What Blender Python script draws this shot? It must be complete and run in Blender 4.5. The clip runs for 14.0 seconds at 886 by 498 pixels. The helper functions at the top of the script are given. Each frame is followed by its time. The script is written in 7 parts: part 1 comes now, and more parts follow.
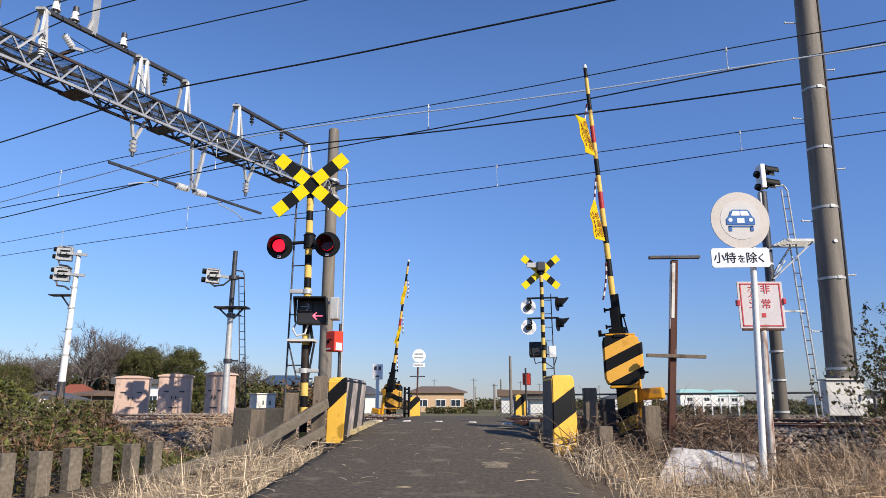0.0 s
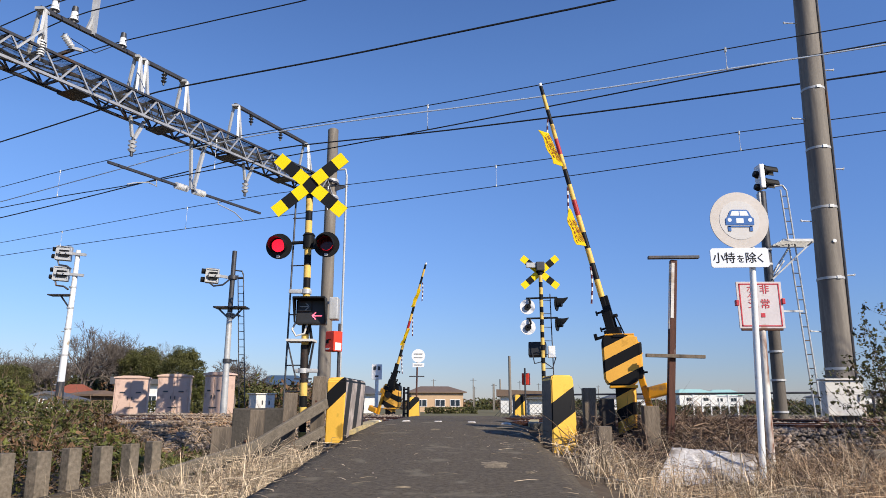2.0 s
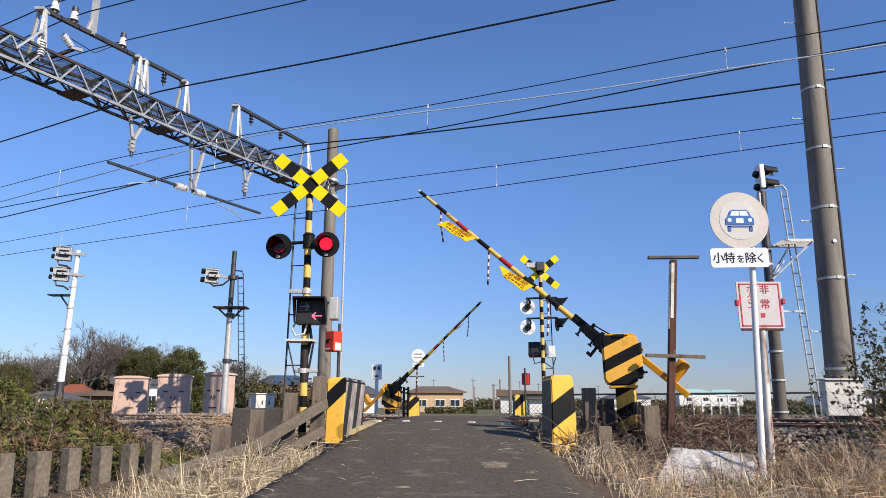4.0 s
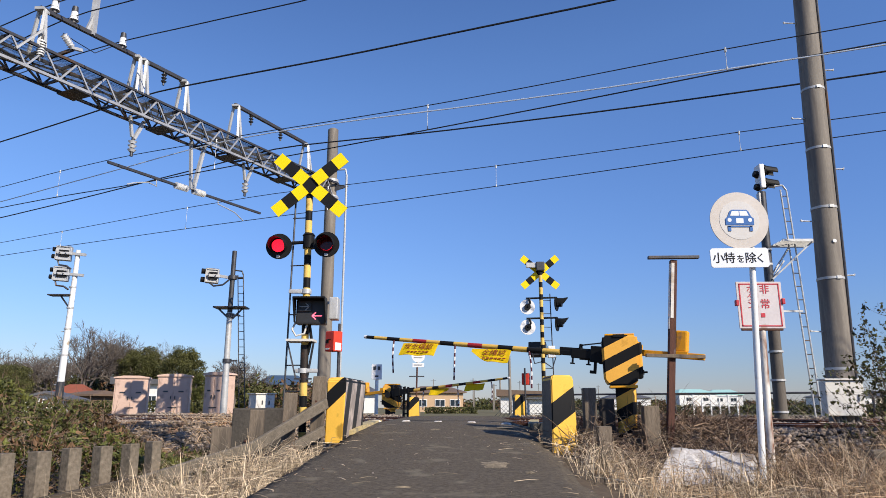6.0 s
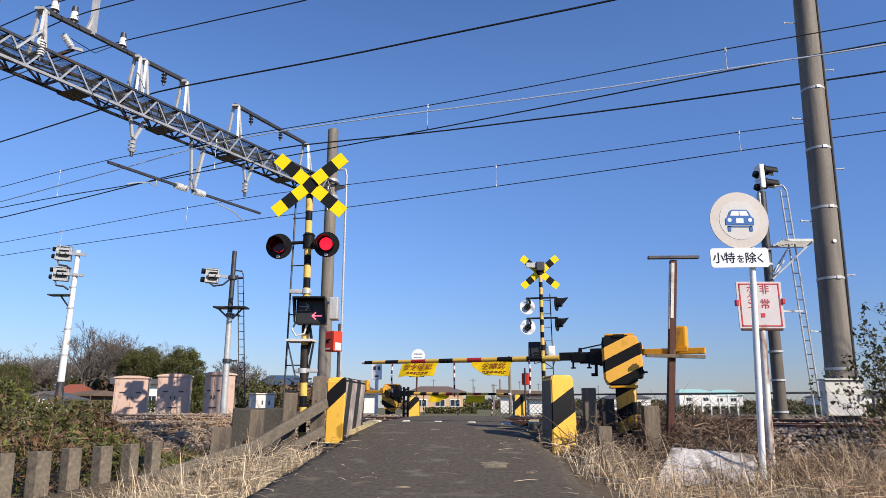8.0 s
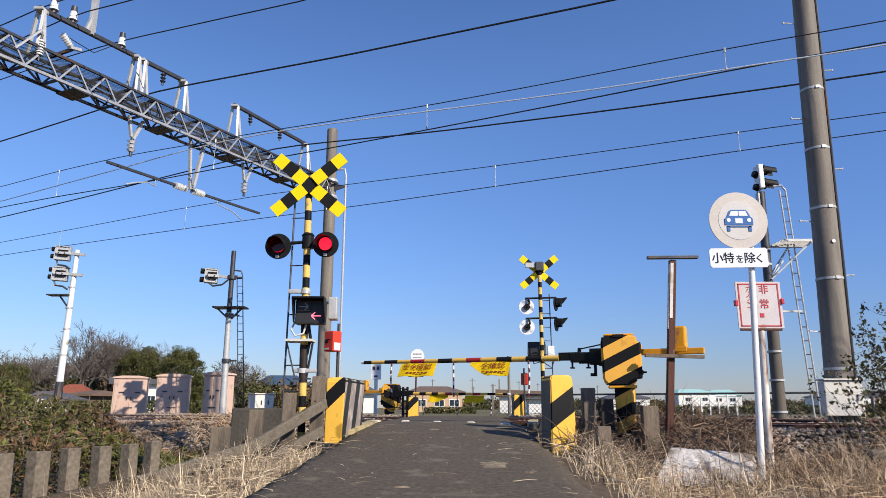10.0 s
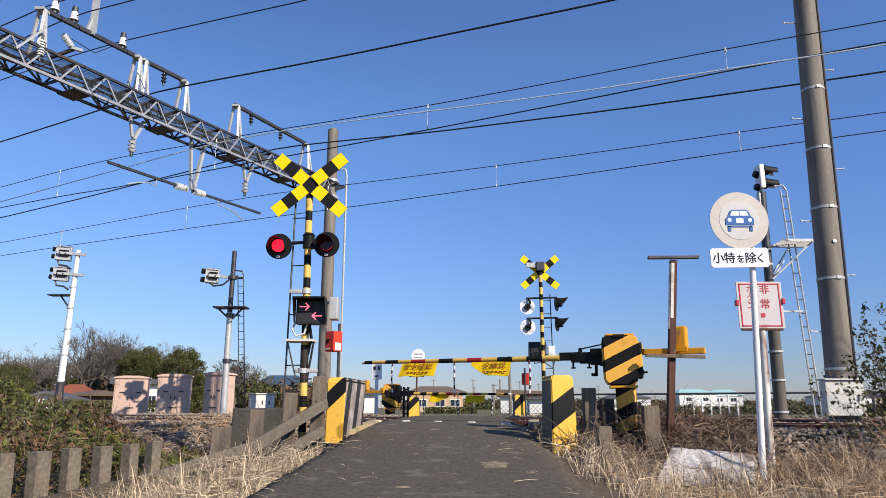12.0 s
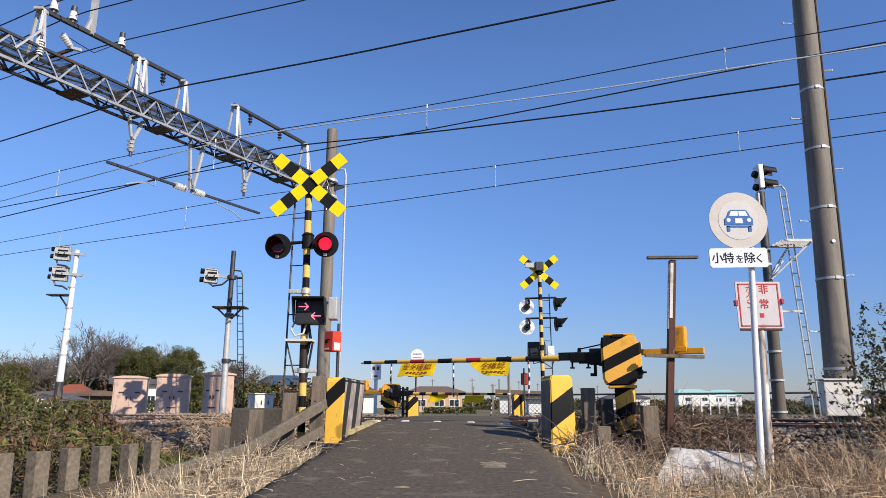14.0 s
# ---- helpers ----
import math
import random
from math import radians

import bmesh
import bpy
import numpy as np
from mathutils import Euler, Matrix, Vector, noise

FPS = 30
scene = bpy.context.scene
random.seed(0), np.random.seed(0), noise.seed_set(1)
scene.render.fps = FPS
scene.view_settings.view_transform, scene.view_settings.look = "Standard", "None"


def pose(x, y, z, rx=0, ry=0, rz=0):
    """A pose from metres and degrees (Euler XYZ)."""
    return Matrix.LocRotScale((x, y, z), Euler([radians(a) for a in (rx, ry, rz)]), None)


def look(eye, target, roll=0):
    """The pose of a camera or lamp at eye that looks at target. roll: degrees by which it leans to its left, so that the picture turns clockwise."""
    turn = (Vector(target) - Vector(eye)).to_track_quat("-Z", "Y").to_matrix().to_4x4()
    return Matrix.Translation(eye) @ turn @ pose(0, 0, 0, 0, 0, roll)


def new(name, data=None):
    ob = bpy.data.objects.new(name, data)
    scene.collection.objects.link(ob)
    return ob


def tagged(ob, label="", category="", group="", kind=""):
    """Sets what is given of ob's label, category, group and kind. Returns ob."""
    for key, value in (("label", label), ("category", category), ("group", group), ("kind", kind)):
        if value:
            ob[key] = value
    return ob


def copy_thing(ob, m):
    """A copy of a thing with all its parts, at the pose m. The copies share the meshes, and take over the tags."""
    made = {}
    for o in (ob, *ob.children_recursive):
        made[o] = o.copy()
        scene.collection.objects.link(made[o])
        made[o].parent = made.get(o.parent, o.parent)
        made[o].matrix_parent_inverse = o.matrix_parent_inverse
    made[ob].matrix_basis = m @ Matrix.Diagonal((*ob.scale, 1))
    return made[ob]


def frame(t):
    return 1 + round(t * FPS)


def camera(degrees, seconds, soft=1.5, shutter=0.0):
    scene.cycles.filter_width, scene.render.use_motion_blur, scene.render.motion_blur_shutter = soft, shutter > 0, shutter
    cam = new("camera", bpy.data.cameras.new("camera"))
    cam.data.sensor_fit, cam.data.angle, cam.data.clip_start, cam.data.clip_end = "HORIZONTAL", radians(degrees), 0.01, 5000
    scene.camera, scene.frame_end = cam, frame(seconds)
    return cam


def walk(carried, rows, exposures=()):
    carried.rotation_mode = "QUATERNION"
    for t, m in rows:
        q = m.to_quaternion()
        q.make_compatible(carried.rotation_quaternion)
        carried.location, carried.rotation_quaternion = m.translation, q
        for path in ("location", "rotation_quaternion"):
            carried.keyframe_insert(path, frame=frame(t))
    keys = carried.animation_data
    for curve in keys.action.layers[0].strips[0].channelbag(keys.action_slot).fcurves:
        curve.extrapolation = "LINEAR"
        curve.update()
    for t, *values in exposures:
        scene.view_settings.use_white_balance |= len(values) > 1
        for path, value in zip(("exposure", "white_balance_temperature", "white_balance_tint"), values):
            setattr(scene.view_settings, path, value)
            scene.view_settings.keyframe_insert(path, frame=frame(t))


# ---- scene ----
cam = camera(66, 14.0, soft=0.8)
EYE = (0.0, 0.0, 0.2)


def aim(yaw):
    return pose(*EYE, 90 + 13.10, 0, yaw)


walk(cam, [(0.0, aim(0.066)), (1.5, aim(0.066)), (2.1, aim(0.0)), (8.2, aim(0.0)), (10.3, aim(-0.070)), (11.5, aim(-0.072)),
           (12.0, aim(0.0)), (12.5, aim(0.066)), (13.0, aim(0.066)), (13.5, aim(0.0)), (14.0, aim(-0.072))],
     exposures=[(0.0, 0.30, 6500, 10), (14.0, 0.30, 6500, 10)])

# ---- light: a low winter sun behind the camera's right shoulder, clear sky ----
SUN_TURN, SUN_HEIGHT = radians(135.5), radians(32.5)   # compass turn from north (+y), clockwise
world = bpy.data.worlds.new("world")
scene.world = world
world.use_nodes = True
sky = world.node_tree.nodes.new("ShaderNodeTexSky")
sky.sky_type, sky.sun_disc = "NISHITA", False
sky.sun_elevation, sky.sun_rotation = SUN_HEIGHT, SUN_TURN
sky.air_density, sky.dust_density, sky.ozone_density, sky.altitude = 1.6, 0.0, 6.0, 20
back = world.node_tree.nodes["Background"]
back.inputs["Strength"].default_value = 0.10
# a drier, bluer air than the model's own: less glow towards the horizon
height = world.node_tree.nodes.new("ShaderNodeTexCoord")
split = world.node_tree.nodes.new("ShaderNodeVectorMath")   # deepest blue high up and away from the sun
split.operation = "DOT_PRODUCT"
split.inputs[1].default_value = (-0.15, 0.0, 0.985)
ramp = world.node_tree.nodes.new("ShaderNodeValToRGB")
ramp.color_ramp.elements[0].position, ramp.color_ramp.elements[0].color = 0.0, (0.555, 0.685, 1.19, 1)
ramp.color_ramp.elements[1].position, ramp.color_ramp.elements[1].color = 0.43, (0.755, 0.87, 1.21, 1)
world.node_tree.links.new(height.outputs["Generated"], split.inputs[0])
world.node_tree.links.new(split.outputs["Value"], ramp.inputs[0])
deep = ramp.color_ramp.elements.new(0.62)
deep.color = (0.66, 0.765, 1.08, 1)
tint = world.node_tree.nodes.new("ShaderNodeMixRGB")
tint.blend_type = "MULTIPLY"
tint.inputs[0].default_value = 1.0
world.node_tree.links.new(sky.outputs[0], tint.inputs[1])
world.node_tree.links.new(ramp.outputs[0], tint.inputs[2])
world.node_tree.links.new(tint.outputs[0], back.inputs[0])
sun = new("sun", bpy.data.lights.new("sun", "SUN"))
sun.data.energy, sun.data.angle, sun.data.color = 5.0, radians(0.53), (1.0, 0.90, 0.76)
sun_way = Vector((math.sin(SUN_TURN) * math.cos(SUN_HEIGHT), math.cos(SUN_TURN) * math.cos(SUN_HEIGHT), math.sin(SUN_HEIGHT)))
sun.matrix_world = look(sun_way * 60, (0, 0, 0))

# ---- materials ----


def mat(name, a, b=None, rough=0.6, metal=0.0, scale=8.0, bump=0.15, stain=None, stain_amount=0.0, stain_scale=1.5, fine=6.0, island=0.0, stretch=(1, 1, 1), spec=0.3):
    """Two colours mixed by noise at two scales, an optional third as stains, and fine relief."""
    m = bpy.data.materials.new(name)
    m.use_nodes = True
    nt = m.node_tree
    n, ln = nt.nodes, nt.links
    bsdf = n["Principled BSDF"]
    b = b or tuple(c * 0.75 for c in a)
    co = n.new("ShaderNodeTexCoord")
    mp = n.new("ShaderNodeMapping")
    mp.inputs["Scale"].default_value = stretch
    ln.new(co.outputs["Object"], mp.inputs[0])

    def noise_tex(sc, detail=6.0):
        t = n.new("ShaderNodeTexNoise")
        t.inputs["Scale"].default_value, t.inputs["Detail"].default_value = sc, detail
        ln.new(mp.outputs[0], t.inputs["Vector"])
        return t
    big, small = noise_tex(scale), noise_tex(scale * fine)
    ramp = n.new("ShaderNodeValToRGB")
    ramp.color_ramp.elements[0].position, ramp.color_ramp.elements[1].position = 0.32, 0.68
    ramp.color_ramp.elements[0].color, ramp.color_ramp.elements[1].color = (*b, 1), (*a, 1)
    add = n.new("ShaderNodeMath")
    add.operation = "MULTIPLY_ADD"
    ln.new(small.outputs[0], add.inputs[0])
    add.inputs[1].default_value = 0.5
    half = n.new("ShaderNodeMath")
    half.operation = "MULTIPLY"
    half.inputs[1].default_value = 0.5
    ln.new(big.outputs[0], half.inputs[0])
    ln.new(half.outputs[0], add.inputs[2])
    ln.new(add.outputs[0], ramp.inputs[0])
    colour = ramp.outputs[0]
    if stain:
        st = noise_tex(stain_scale, 8.0)
        sr = n.new("ShaderNodeValToRGB")
        sr.color_ramp.elements[0].position, sr.color_ramp.elements[1].position = 0.62 - 0.3 * stain_amount, 0.70 - 0.2 * stain_amount
        ln.new(st.outputs[0], sr.inputs[0])
        mix = n.new("ShaderNodeMixRGB")
        mix.inputs[2].default_value = (*stain, 1)
        ln.new(sr.outputs[0], mix.inputs[0])
        ln.new(colour, mix.inputs[1])
        colour = mix.outputs[0]
    if island:
        geo = n.new("ShaderNodeNewGeometry")
        hsv = n.new("ShaderNodeHueSaturation")
        mr = n.new("ShaderNodeMapRange")
        mr.inputs[3].default_value, mr.inputs[4].default_value = 1 - island, 1 + island
        ln.new(geo.outputs["Random Per Island"], mr.inputs[0])
        ln.new(mr.outputs[0], hsv.inputs["Value"])
        ln.new(colour, hsv.inputs["Color"])
        colour = hsv.outputs[0]
    ln.new(colour, bsdf.inputs["Base Color"])
    bsdf.inputs["Roughness"].default_value, bsdf.inputs["Metallic"].default_value = rough, metal
    bsdf.inputs["Specular IOR Level"].default_value = spec
    if bump:
        bp = n.new("ShaderNodeBump")
        bp.inputs["Strength"].default_value, bp.inputs["Distance"].default_value = bump, 0.02
        ln.new(add.outputs[0], bp.inputs["Height"])
        ln.new(bp.outputs[0], bsdf.inputs["Normal"])
    return m


def glow(name, colour, strength):
    m = bpy.data.materials.new(name)
    m.use_nodes = True
    bsdf = m.node_tree.nodes["Principled BSDF"]
    bsdf.inputs["Base Color"].default_value = (*colour, 1)
    bsdf.inputs["Emission Color"].default_value = (*colour, 1)
    bsdf.inputs["Emission Strength"].default_value = strength
    return m


ASPHALT = mat("asphalt", (0.165, 0.132, 0.092), (0.036, 0.029, 0.020), 0.92, scale=30, fine=6, bump=0.9, stain=(0.17, 0.142, 0.10), stain_amount=0.05, stain_scale=3.2, spec=0.3)
SOIL = mat("soil", (0.13, 0.095, 0.06), (0.055, 0.04, 0.027), 0.95, scale=1.2, fine=12, bump=0.6)
FIELD = mat("field", (0.19, 0.15, 0.08), (0.07, 0.075, 0.03), 0.95, scale=0.2, fine=12, bump=0.4)
STONE = mat("ballast_stone", (0.35, 0.285, 0.225), (0.135, 0.105, 0.08), 0.85, scale=3, fine=8, island=0.45, stain=(0.2, 0.11, 0.06), stain_amount=0.3)
RUST = mat("rusty_steel", (0.12, 0.052, 0.032), (0.055, 0.026, 0.018), 0.75, 0.2, scale=6, fine=10)
RAIL_TOP = mat("worn_rail", (0.45, 0.42, 0.4), (0.3, 0.28, 0.26), 0.3, 0.9, scale=6)
CONCRETE = mat("concrete", (0.215, 0.18, 0.138), (0.10, 0.082, 0.062), 0.85, scale=3, fine=12, bump=0.3, stain=(0.14, 0.13, 0.11), stain_amount=0.35, stain_scale=1.2)
POLE_CONCRETE = mat("pole_concrete", (0.255, 0.225, 0.185), (0.145, 0.125, 0.104), 0.7, scale=2.5, fine=14, bump=0.2, stain=(0.15, 0.13, 0.11), stain_amount=0.4, stain_scale=2.0, stretch=(4, 4, 0.35))
OLD_WOOD = mat("weathered_wood", (0.215, 0.17, 0.125), (0.10, 0.077, 0.055), 0.85, scale=7, fine=6, bump=0.5, stretch=(3, 3, 0.5), stain=(0.08, 0.065, 0.05), stain_amount=0.3)
RAIL_WOOD = mat("weathered_plank", (0.20, 0.168, 0.128), (0.09, 0.075, 0.056), 0.85, scale=7, fine=6, bump=0.5, stretch=(0.5, 3, 3))
GALV = mat("galvanised_steel", (0.56, 0.56, 0.55), (0.38, 0.38, 0.37), 0.5, 0.25, scale=9, fine=8, bump=0.05)
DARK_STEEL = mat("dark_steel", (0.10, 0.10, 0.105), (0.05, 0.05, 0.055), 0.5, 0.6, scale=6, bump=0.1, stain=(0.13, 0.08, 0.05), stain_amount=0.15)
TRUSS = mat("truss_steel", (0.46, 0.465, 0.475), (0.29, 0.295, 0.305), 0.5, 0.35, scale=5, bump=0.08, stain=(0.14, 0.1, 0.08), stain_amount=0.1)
YELLOW = mat("yellow_paint", (0.82, 0.50, 0.015), (0.74, 0.43, 0.02), 0.5, scale=6, fine=14, bump=0.08, stain=(0.45, 0.30, 0.10), stain_amount=0.06, stain_scale=4)
SIGN_YELLOW = mat("yellow_sheeting", (0.88, 0.66, 0.0), (0.84, 0.60, 0.0), 0.4, scale=6, bump=0.02)
ORANGE = mat("orange_paint", (0.80, 0.37, 0.02), (0.70, 0.31, 0.02), 0.45, scale=5, fine=12, bump=0.06, stain=(0.32, 0.18, 0.08), stain_amount=0.10, stain_scale=5)
BLACK = mat("black_paint", (0.010, 0.010, 0.0105), (0.016, 0.016, 0.016), 0.5, scale=6, fine=12, bump=0.06, spec=0.12)
WORN_BLACK = mat("worn_black_paint", (0.03, 0.03, 0.03), (0.05, 0.048, 0.045), 0.6, scale=6, fine=14, bump=0.1, stain=(0.2, 0.18, 0.15), stain_amount=0.05, stain_scale=5)
WHITE = mat("white_paint", (0.80, 0.80, 0.78), (0.72, 0.72, 0.69), 0.45, scale=4, fine=12, bump=0.05, stain=(0.45, 0.36, 0.26), stain_amount=0.05, stain_scale=3)
DIRTY_WHITE = mat("dirty_white_paint", (0.72, 0.69, 0.64), (0.58, 0.54, 0.49), 0.6, scale=5, fine=10, bump=0.15, stain=(0.36, 0.28, 0.2), stain_amount=0.25, stain_scale=4)
RED = mat("red_paint", (0.72, 0.06, 0.03), (0.60, 0.045, 0.025), 0.4, scale=6, bump=0.03)
BLUE = mat("blue_sheeting", (0.03, 0.13, 0.38), (0.025, 0.11, 0.33), 0.4, scale=6, bump=0.0)
PORCELAIN = mat("white_porcelain", (0.8, 0.81, 0.8), (0.7, 0.7, 0.7), 0.15, scale=10, bump=0.0)
WIRE = mat("wire_metal", (0.035, 0.033, 0.033), (0.02, 0.02, 0.02), 0.5, 0.4, scale=10, bump=0.0)
BRIGHT_WIRE = mat("bright_wire", (0.74, 0.80, 0.86), (0.62, 0.68, 0.74), 0.4, 0.2, scale=10, bump=0.0)
PINK = mat("pink_paint", (0.62, 0.44, 0.35), (0.53, 0.37, 0.29), 0.6, scale=2, fine=14, bump=0.08, stain=(0.38, 0.26, 0.21), stain_amount=0.12, stain_scale=2)
LIGHT_GREY = mat("light_grey_paint", (0.64, 0.615, 0.565), (0.56, 0.535, 0.485), 0.55, scale=4, fine=9, bump=0.05, stain=(0.40, 0.34, 0.27), stain_amount=0.04, stain_scale=4)

# ---- small builders ----


def empty(name, m=None):
    ob = new(name)
    ob.empty_display_size = 0.2
    if m is not None:
        ob.matrix_world = m
    return ob


def part(name, bm, materials, parent=None, label="", smooth=False):
    me = bpy.data.meshes.new(name)
    bm.normal_update()
    bm.to_mesh(me)
    bm.free()
    for m in materials if isinstance(materials, (list, tuple)) else [materials]:
        me.materials.append(m)
    if smooth:
        for poly in me.polygons:
            poly.use_smooth = True
        me.set_sharp_from_angle(angle=radians(38))
    ob = new(name, me)
    if parent:
        ob.parent = parent
    if label:
        tagged(ob, label)
    return ob


def box(bm, c, s, m=None, bevel=0.0, mi=0):
    r = bmesh.ops.create_cube(bm, size=1, matrix=(m or Matrix()) @ Matrix.Translation(c) @ Matrix.Diagonal((*s, 1)))
    vs = r["verts"]
    faces = {f for v in vs for f in v.link_faces}
    for f in faces:
        f.material_index = mi
    if bevel:
        edges = {e for f in faces for e in f.edges}
        out = bmesh.ops.bevel(bm, geom=list(edges), offset=bevel, segments=2, affect="EDGES", profile=0.6)
        for f in out["faces"]:
            f.material_index = mi
    return bm


def rod(bm, p0, p1, r0, r1=None, n=12, mi=0, caps=True):
    p0, p1 = Vector(p0), Vector(p1)
    d = p1 - p0
    m = Matrix.Translation((p0 + p1) / 2) @ d.to_track_quat("Z", "Y").to_matrix().to_4x4()
    r = bmesh.ops.create_cone(bm, cap_ends=caps, segments=n, radius1=r0, radius2=r0 if r1 is None else r1, depth=d.length, matrix=m)
    for f in {f for v in r["verts"] for f in v.link_faces}:
        f.material_index = mi
    return bm


def bar(bm, p0, p1, w, h, mi=0):
    """A square bar from p0 to p1, w wide and h high."""
    p0, p1 = Vector(p0), Vector(p1)
    d = p1 - p0
    m = Matrix.Translation((p0 + p1) / 2) @ d.to_track_quat("X", "Z").to_matrix().to_4x4()
    return box(bm, (0, 0, 0), (d.length, w, h), m, 0.0, mi)


def tube(bm, pts, r, n=6, mi=0):
    """One bent round tube through the points."""
    pts = [Vector(p) for p in pts]
    rings = []
    side = None
    for i, p in enumerate(pts):
        d = (pts[min(i + 1, len(pts) - 1)] - pts[max(i - 1, 0)]).normalized()
        if side is None:
            side = d.orthogonal().normalized()
        side = (side - d * side.dot(d)).normalized()
        other = d.cross(side)
        rings.append([bm.verts.new(p + (side * math.cos(k * 2 * math.pi / n) + other * math.sin(k * 2 * math.pi / n)) * r) for k in range(n)])
    made = [bm.faces.new(rings[0][::-1]), bm.faces.new(rings[-1])]
    for a, b in zip(rings, rings[1:]):
        made += [bm.faces.new((a[k], a[(k + 1) % n], b[(k + 1) % n], b[k])) for k in range(n)]
    for f in made:
        f.material_index = mi
    return bm


def prism(bm, outline, y0, y1, m=None, mi=0):
    """An outline in x and z, drawn out from y0 to y1."""
    m = m or Matrix()
    a = [bm.verts.new(m @ Vector((x, y0, z))) for x, z in outline]
    b = [bm.verts.new(m @ Vector((x, y1, z))) for x, z in outline]
    fs = [bm.faces.new(a), bm.faces.new(b[::-1])]
    k = len(a)
    for i in range(k):
        fs.append(bm.faces.new((a[i], b[i], b[(i + 1) % k], a[(i + 1) % k])))
    for f in fs:
        f.material_index = mi
    bmesh.ops.recalc_face_normals(bm, faces=fs)
    return bm


def disc(bm, c, r, depth, m=None, n=32, mi=0):
    """A disc that faces y."""
    mm = (m or Matrix()) @ Matrix.Translation(c) @ pose(0, 0, 0, 90, 0, 0)
    res = bmesh.ops.create_cone(bm, cap_ends=True, segments=n, radius1=r, radius2=r, depth=depth, matrix=mm)
    for f in {f for v in res["verts"] for f in v.link_faces}:
        f.material_index = mi
    return bm


def soup(name, verts, faces, materials, parent=None):
    me = bpy.data.meshes.new(name)
    me.from_pydata([tuple(v) for v in verts], [], faces)
    for m in materials if isinstance(materials, (list, tuple)) else [materials]:
        me.materials.append(m)
    ob = new(name, me)
    if parent:
        ob.parent = parent
    return ob


def B():
    return bmesh.new()


# ---- plan: s goes across the tracks, u along them ----
G, T = Vector((0.4226, 0.9063, 0)), Vector((-0.9063, 0.4226, 0))


def at(s, u, z=0.0):
    return G * s + T * u + Vector((0, 0, z))


TRACKS = (10.2, 13.56)
TURN = 25.0   # the tracks' turn, in degrees


def lerp(x, xs, ys):
    return float(np.interp(x, xs, ys))


def road_z(y):
    return lerp(y, [-30, 0, 4.2, 7.5, 8.9, 10.2, 16.5, 18, 22, 40], [-1.3, -0.50, -0.31, -0.15, -0.055, -0.004, 0.0, -0.03, -0.35, -0.5])


def road_mid(y):
    return lerp(y, [-30, 0, 4.2, 9, 20, 40], [-1.0, -0.2, -0.13, 0.0, 0.4, 1.0])


def road_half(y):
    return lerp(y, [0, 4.2, 7, 9, 12, 18], [1.06, 1.06, 1.09, 1.08, 1.12, 1.2])


def ground_z(x, y):
    s = 0.4226 * x + 0.9063 * y
    z = lerp(s, [-60, 0, 6.3, 7.9, 8.9, 14.4, 15.4, 16.9, 60], [-1.6, -0.85, -0.60, -0.56, -0.055, -0.05, 0.02, -0.30, -0.40])
    side = abs(x - road_mid(y)) - road_half(y)
    if y < 19:
        near = max(0.0, min(1.0, 1 - side / 0.9))
        z = max(z, (road_z(y) - 0.05) * near + z * (1 - near)) if side > -0.05 else road_z(y) - 0.08
    return z + 0.04 * noise.noise((x * 0.8, y * 0.8, 0))


# ---- ground ----
def build_ground():
    xs = sorted(set(np.concatenate([np.arange(-16, 16.01, 0.4), np.linspace(-1500, -16, 24), np.linspace(16, 1500, 24)]).round(3)))
    ys = sorted(set(np.concatenate([np.arange(-4, 30.01, 0.4), np.linspace(-400, -4, 14), np.linspace(30, 3000, 26)]).round(3)))
    verts, faces = [], []
    for y in ys:
        for x in xs:
            far = max(abs(x) - 16, y - 30, -4 - y, 0)
            z = ground_z(x, y) if far <= 0 else (ground_z(x, y) * max(0, 1 - far / 60) - 0.45 * min(1, far / 60))
            verts.append((x, y, z))
    w = len(xs)
    for j in range(len(ys) - 1):
        for i in range(w - 1):
            a = j * w + i
            faces.append((a, a + 1, a + w + 1, a + w))
    ob = soup("ground", verts, faces, [SOIL, FIELD])
    for p in ob.data.polygons:
        p.use_smooth = True
        if abs(p.center.x) > 16 or p.center.y > 26:
            p.material_index = 1
    return tagged(ob, "bare brown soil and dry fields beside the railway", "ground", kind="structure")


